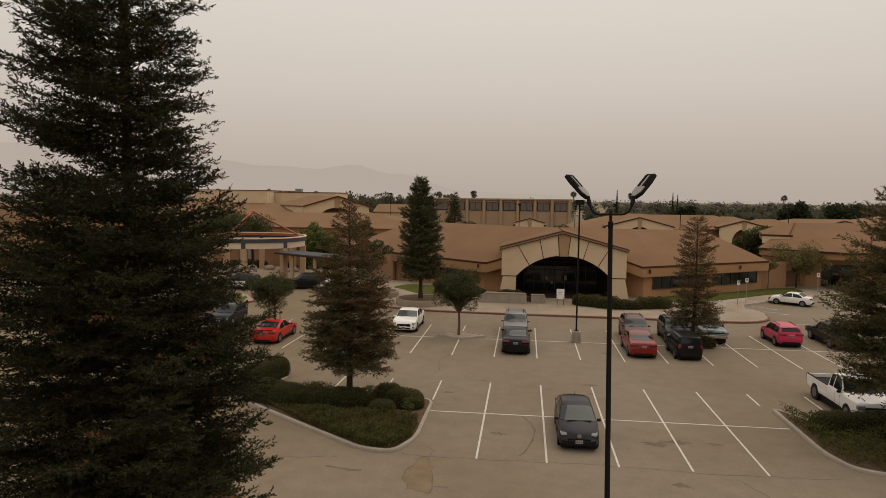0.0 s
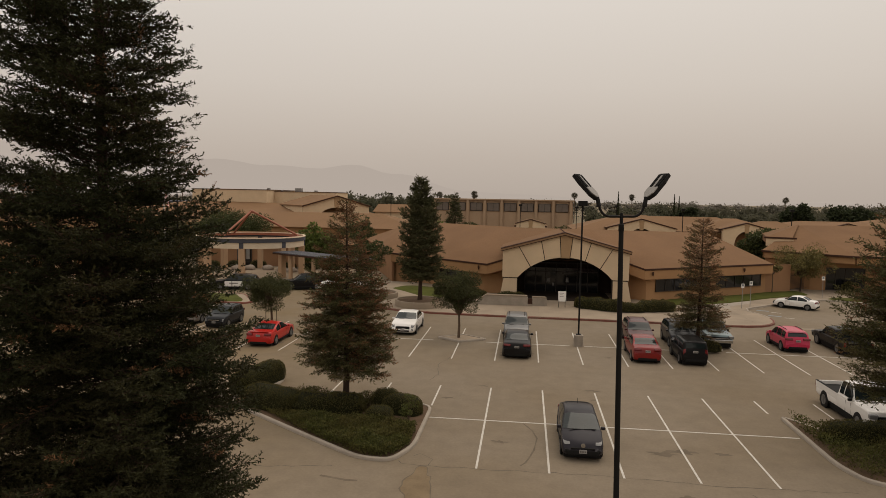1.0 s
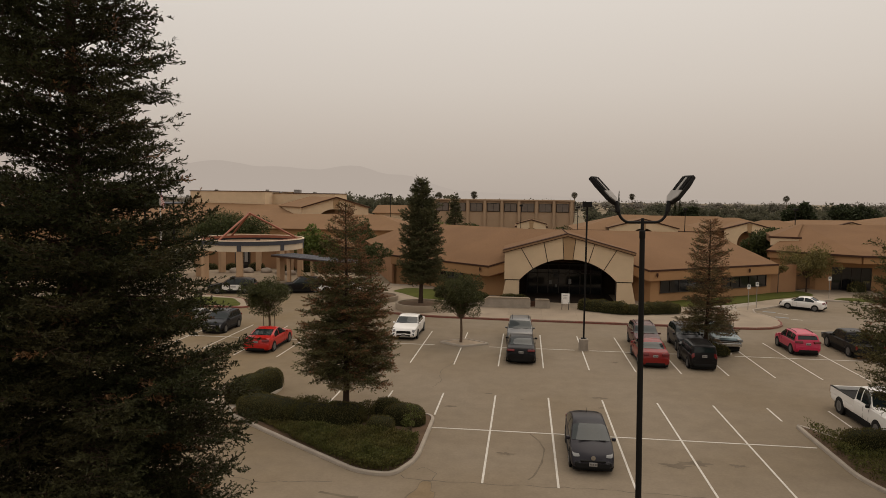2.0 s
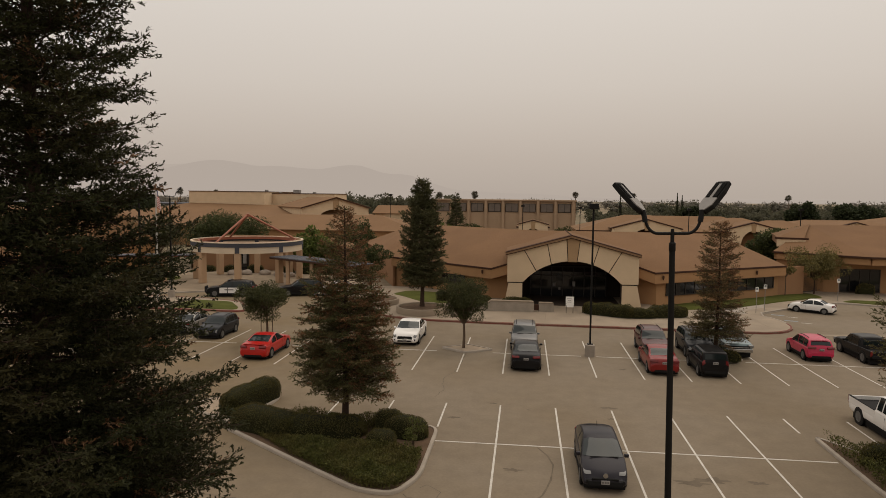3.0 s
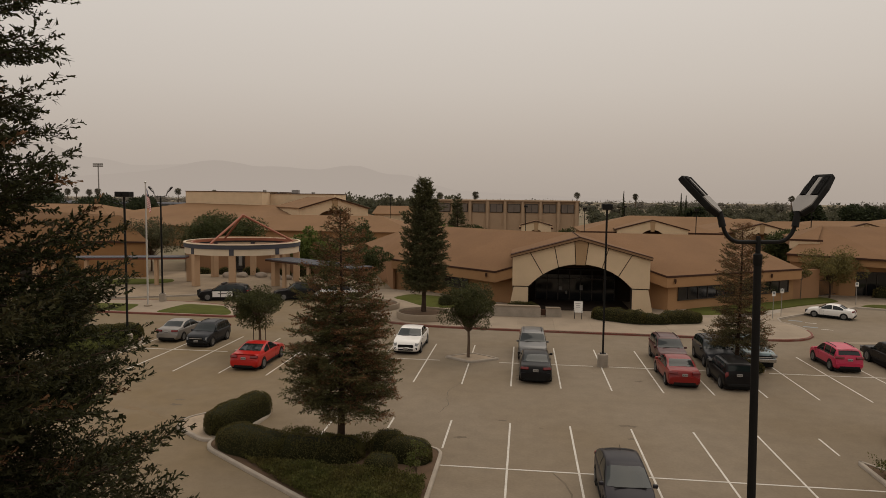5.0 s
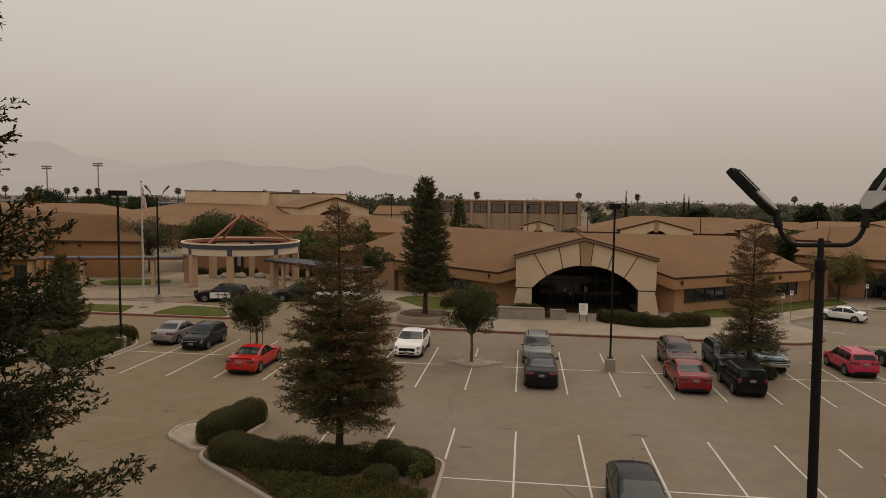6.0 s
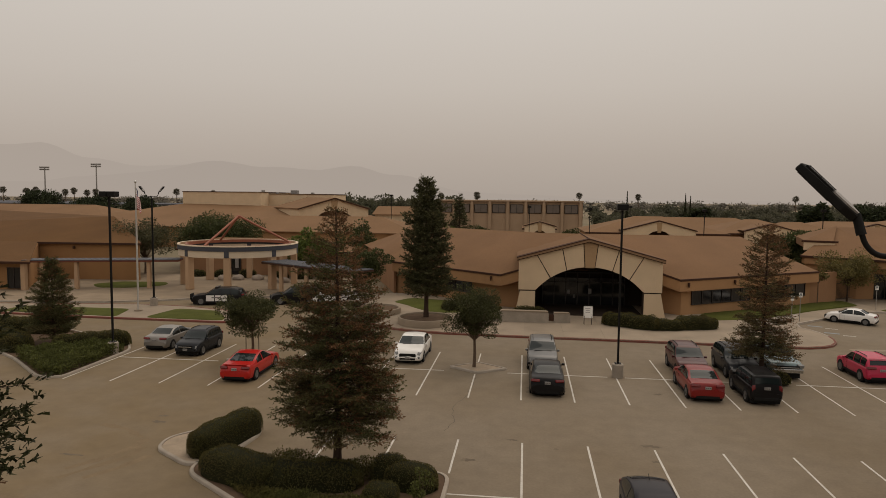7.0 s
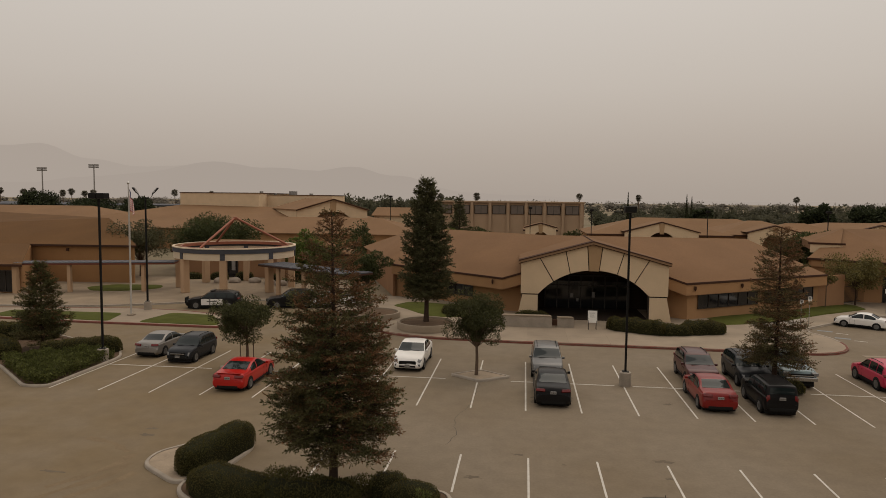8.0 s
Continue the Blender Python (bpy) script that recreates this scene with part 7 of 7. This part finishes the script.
broadleaf((-27.4, 84.4, 0), 6.2, 3.1, 1.2, 46, 260, 0.34, L_LIME, "bright lime-green tree behind the canopy", 27, trunk_r=0.15)
broadleaf((-15.8, 68.9, 0.2), 5.4, 2.3, 1.2, 44, 330, 0.2, L_WOOD, "dark green tree beside the school's end wall", 28, trunk_r=0.14)
broadleaf((-49.4, 83.8, 0.15), 7.3, 3.7, 1.8, 44, 230, 0.24, L_WOOD2, "thin-crowned olive tree behind the lamp post", 29, trunk_r=0.12)
broadleaf((34.9, 95, 0), 6.4, 2.6, 1.2, 40, 240, 0.36, L_WOOD, "dark green tree between the buildings", 30, trunk_r=0.16)
broadleaf((38, 98, 0), 7.2, 3.6, 1.2, 40, 240, 0.36, L_WOOD, "green tree between the buildings", 31, trunk_r=0.16)
for x, y, h, r, m, sd in ((-14.0, 122, 6.3, 3.2, L_LIME, 32), (-8.5, 124, 5.6, 2.4, L_WOOD, 33), (-6.5, 122, 4.6, 2.4, L_LIME, 34), (-24.6, 99.5, 6.9, 3.0, L_WOOD, 35), (8.5, 124, 5.0, 2.2, L_OAK, 36)):
    broadleaf((x, y, 0), h, r, 1.2, 22, 150, 0.32, m, "leafy green tree among the school buildings", sd, trunk_r=0.15)

# hedges and beds
hedge((-12.6, 26.7), (-11.95, 29.2), 1.35, 1.05, "clipped dark green oval hedge", 41, 700, 0.045)
hedge((-11.2, 25.1), (-9.3, 24.3), 1.6, 0.95, "clipped dark green hedge under the redwood", 42, 700, 0.045)
hedge((-9.2, 24.35), (-6.4, 24.6), 1.5, 0.75, "shaggy dark hedge beneath the redwood", 142, 520, 0.06, wob=0.07)
hedge((-4.3, 24.85), (-3.55, 24.75), 1.2, 0.85, "clipped dark green hedge block", 43, 700, 0.045)
hedge((-4.95, 25.2), (-4.6, 25.3), 1.0, 0.95, "clipped dark bush with browned leaves", 143, 600, 0.05, name="bush")
hedge((-4.75, 23.35), (-4.65, 23.35), 1.15, 0.7, "round clipped dark bush", 44, 700, 0.045, name="bush")
ground_cover([(-2.85, 22.4), (-4.2, 22.75), (-5.6, 23.1), (-8.1, 22.9), (-8.6, 22.35), (-7.1, 21.15), (-4.7, 19.4), (-3.4, 19.25), (-2.85, 20.7)], 36000, 0.62, 0.085, L_COVER, "low sprawling yellow-green shrubs covering the bed", 45)
ground_cover([(-11.2, 24.6), (-8.2, 23.4), (-6.2, 23.4), (-6.2, 22.7), (-8.6, 22.4)], 7000, 0.4, 0.08, L_COVER, "sparse low shrubs before the hedge", 145)
ground_cover([(-9.5, 26.1), (-5.2, 25.8), (-5.0, 25.0), (-9.5, 25.0)], 9000, 0.8, 0.08, L_COVER, "low sprawling shrubs along the back of the bed", 46)
broadleaf((-3.3, 23.1, 0.1), 1.35, 0.4, 0.2, 16, 60, 0.085, L_COVER2, "small bright green sapling in the bed", 47, trunk_r=0.015, name="sapling")
ground_cover([(14.03, 26.8), (14.03, 21.7), (14.45, 20.25), (15.7, 19.72), (26.5, 18.85), (26.5, 24.3), (15.4, 24.6)], 38000, 0.75, 0.09, L_COVER, "low dark shrubs covering the side bed", 48)
hedge((15.0, 24.3), (20.5, 24.3), 1.2, 0.9, "clipped dark hedge along the side bed", 49, 330)
hedge((-30.3, 42.3), (-27.6, 44.3), 1.4, 1.0, "clipped dark hedge beside the lamp post", 50, 300, 0.08)
hedge((-33.0, 41.7), (-36.6, 43.9), 1.7, 1.1, "clipped dark hedge at the bed's edge", 51, 240, 0.08)
hedge((-34.6, 47.4), (-39.5, 47.4), 1.6, 1.0, "clipped dark hedge along the drive", 151, 220, 0.09)
ground_cover([(-26.15, 42.6), (-27.8, 43.6), (-30.6, 41.9), (-31.9, 40.0), (-27.3, 36.25), (-26.05, 36.4)], 32000, 0.9, 0.12, L_COVER2, "low dark green shrubs covering the corner bed", 52)
hedge((7.2, 57.4), (9.9, 56.1), 1.7, 0.95, "clipped dark green bushes beside the entrance", 53, 300, 0.08, z=0.25, wob=0.09)
hedge((10.5, 56.0), (12.0, 56.2), 1.4, 0.75, "clipped dark green bush before the arch pier", 54, 300, 0.08, z=0.25, wob=0.09)
hedge((12.6, 56.6), (14.6, 57.2), 1.6, 0.95, "clipped dark green bushes below the windows", 55, 300, 0.08, z=0.25, wob=0.09)
hedge((38.5, 76.3), (39.4, 76.2), 0.9, 1.1, "pale flowering shrubs below the classroom windows", 155, 130, 0.1, L_OLIVE, z=0.2, wob=0.15, name="bush")
hedge((-4.4, 60.7), (-2.6, 60.4), 1.3, 0.9, "low dark bush at the entrance wall", 56, 180, 0.1, z=0.25)
hedge((-0.6, 59.4), (1.4, 59.5), 1.0, 0.9, "low dark bush behind the seat wall", 57, 180, 0.1, z=0.25)
hedge((-6.9, 61.4), (-6.7, 61.4), 1.0, 0.8, "small clipped bush on the lawn", 58, 180, 0.1, z=0.3, name="bush")
hedge((13.2, 41.2), (14.6, 41.3), 0.8, 0.7, "low dark shrub in the tree pit", 59, 220, 0.09)
for i, x in enumerate((-42, -38.5, -35.2, -31, -28, -25)):
    hedge((x, 82.2), (x + 1.0, 82.4), 1.1, 0.8 + 0.1 * (i % 3), "low dark shrub beneath the canopy's back wall", 60 + i, 90, 0.13, z=0.15)
for i, (x, y) in enumerate(((-36.6, 79.5), (-34.9, 80), (-30.2, 79.2), (-28.6, 78.6), (-32.6, 80.4))):
    bm = bmesh.new()
    bmesh.ops.create_icosphere(bm, subdivisions=2, radius=0.75)
    for v in bm.verts:
        v.co *= 1 + 0.25 * noise.noise(v.co * 1.3 + Vector((i * 3.1, 0, 0)))
        v.co.z = max(v.co.z * 0.65, -0.2)
    rock = tagged(link_mesh("boulder", bm, M_GRAVEL, smooth=50), "pale grey landscape boulder under the canopy", "boulder", "boulders under the canopy")
    rock.location = (x, y, 0.32)


# palms and woods in the distance
def palm(at, h, label, seed):
    th = thing("palm_tree", at, label, "palm tree", "distant palms")
    rng = np.random.default_rng(seed)
    part("trunk", tube(bmesh.new(), [(0, 0, 0), (0.2, 0, h * 0.5), (0, 0, h - 0.8)], [0.24, 0.18, 0.16], 7), M_BARK_L, th)
    quads = []
    for i in range(70):
        a, e = rng.uniform(0, 6.28), rng.uniform(-1.3, 1.3)
        d = np.array([math.cos(a) * math.cos(e), math.sin(a) * math.cos(e), math.sin(e)])
        n = 6
        u = np.linspace(0.3, 1.0, n)
        b = np.array([0, 0, h - 0.6]) + d * (u * 0.95)[:, None] - np.array([0, 0, 0.35]) * (u ** 2)[:, None]
        quads.append(leaf_quads(b, d + rng.normal(0, 0.5, (n, 3)), np.full(n, 0.8), np.full(n, 0.24), rng, 1.0))
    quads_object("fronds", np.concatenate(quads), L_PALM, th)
    return th


for i, (x, y, h) in enumerate(((-212, 265, 12.5), (-207.5, 265, 13), (-194, 265, 12.2), (-190, 265, 12.8), (-184, 265, 12), (-180, 265, 12.4), (-144, 265, 12.8), (-128, 265, 12.2),
                               (-34, 270, 12.2), (23, 300, 13), (-18, 250, 12.4), (48, 300, 12.6), (120, 320, 12.5), (-223, 265, 13))):
    palm((x, y, 0), h, "distant fan palm with a round crown", 70 + i)


bm = bmesh.new()
bmesh.ops.create_icosphere(bm, subdivisions=1, radius=1.0)
bm.verts.ensure_lookup_table()
CLUMP_V = np.array([tuple(v.co) for v in bm.verts])
CLUMP_F = np.array([[v.index for v in f.verts] for f in bm.faces], np.int32)
bm.free()


def far_wood(specs, clumps, leaf, mat_leaf, label, seed, leaves=140):
    """A distant belt of trees: each crown a heap of lumpy leaf clumps with loose leaves round its outline."""
    rng = np.random.default_rng(seed)
    vs, fs, k = [], [], 0
    for x, y, h, r in specs:
        n = int(clumps * rng.uniform(0.8, 1.25))
        d = unit(rng.normal(size=(n, 3)) + np.array([0, 0, 0.25]))
        c = np.array([x, y, h * 0.5]) + d * rng.uniform(0.2, 0.8, (n, 1)) * np.array([r, r, h * 0.42])
        for p in c:
            rad = rng.uniform(0.11, 0.22)
            lump = 1 + 0.3 * np.sin(CLUMP_V @ rng.normal(0, 3.0, (3, 1)) + rng.uniform(0, 6)) * np.cos(CLUMP_V @ rng.normal(0, 4.0, (3, 1))) + rng.normal(0, 0.12, (len(CLUMP_V), 1))
            vs.append(p + CLUMP_V * lump * rad * np.array([r, r, h * 0.55]))
            fs.append(CLUMP_F + k)
            k += len(CLUMP_V)
        m = leaves
        v = unit(rng.normal(size=(m, 3)))
        p = np.array([x, y, h * 0.52]) + v * rng.uniform(0.4, 1.0, (m, 1)) * np.array([r, r, h * 0.46])
        t = needle_tris(p, v + rng.normal(0, 0.6, (m, 3)), leaf * rng.uniform(0.5, 1.0, m), leaf * rng.uniform(0.5, 1.0, m), rng, 0.6)
        vs.append(t.reshape(-1, 3))
        fs.append(np.arange(3 * m, dtype=np.int32).reshape(-1, 3) + k)
        k += 3 * m
    me = bpy.data.meshes.new("woods")
    V, F = np.concatenate(vs).astype(np.float32), np.concatenate(fs).astype(np.int32)
    me.vertices.add(len(V))
    me.vertices.foreach_set("co", V.reshape(-1))
    me.loops.add(3 * len(F))
    me.loops.foreach_set("vertex_index", F.reshape(-1))
    me.polygons.add(len(F))
    me.polygons.foreach_set("loop_start", np.arange(0, 3 * len(F), 3, dtype=np.int32))
    me.materials.append(mat_leaf)
    me.update(calc_edges=True)
    return tagged(new("woods", me), label, "trees", kind="stuff")


rng = np.random.default_rng(5)
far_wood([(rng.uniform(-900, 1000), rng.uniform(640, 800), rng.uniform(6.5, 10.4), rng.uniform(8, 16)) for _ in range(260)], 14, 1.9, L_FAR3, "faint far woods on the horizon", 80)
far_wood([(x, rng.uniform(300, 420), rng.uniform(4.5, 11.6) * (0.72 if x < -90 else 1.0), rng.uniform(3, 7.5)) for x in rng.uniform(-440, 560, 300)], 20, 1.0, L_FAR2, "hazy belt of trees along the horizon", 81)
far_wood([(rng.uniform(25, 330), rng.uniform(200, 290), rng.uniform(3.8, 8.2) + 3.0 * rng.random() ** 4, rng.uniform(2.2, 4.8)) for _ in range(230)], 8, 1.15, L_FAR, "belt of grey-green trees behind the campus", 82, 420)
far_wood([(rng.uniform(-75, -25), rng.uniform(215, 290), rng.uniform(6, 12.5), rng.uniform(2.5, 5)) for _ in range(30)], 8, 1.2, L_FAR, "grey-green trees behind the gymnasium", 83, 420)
for i, (x, y, h, r) in enumerate(((74.6, 185, 10.7, 3.7), (87.6, 185, 9.9, 5.2), (46.6, 190, 8.4, 3.2), (-186, 240, 11.5, 8), (-160, 235, 9.5, 8), (-140, 232, 9.5, 6), (112, 175, 8.0, 5))):
    broadleaf((x, y, 0), h, r, 1.5, 60, 170, 0.8, L_DARK, "dark rounded tree behind the school roofs", 90 + i, trunk_r=0.3)
for i, (x, y, h) in enumerate(((46.2, 205, 12.4), (47.6, 205, 11.8), (29.6, 205, 13.0))):
    th = thing("cypress_tree", (x, y, 0), "slim pointed cypress on the skyline", "tree", "cypresses")
    part("trunk", tube(bmesh.new(), [(0, 0, 0), (0, 0, h)], [0.25, 0.03], 6), M_BARK, th)
    r2 = np.random.default_rng(200 + i)
    n = 900
    u = r2.uniform(0.05, 1, n)
    a = r2.uniform(0, 6.28, n)
    rad = 0.5 * (1 - u) ** 0.9 * np.minimum(1, u * 8) * r2.uniform(0.5, 1, n)
    p = np.stack([rad * np.cos(a), rad * np.sin(a), u * h], 1)
    quads_object("foliage", leaf_quads(p, np.stack([np.cos(a), np.sin(a), np.full(n, 1.5)], 1), 0.2 + 0.5 * (1 - u), 0.1 + 0.22 * (1 - u), r2, 1.0), L_DARK, th)
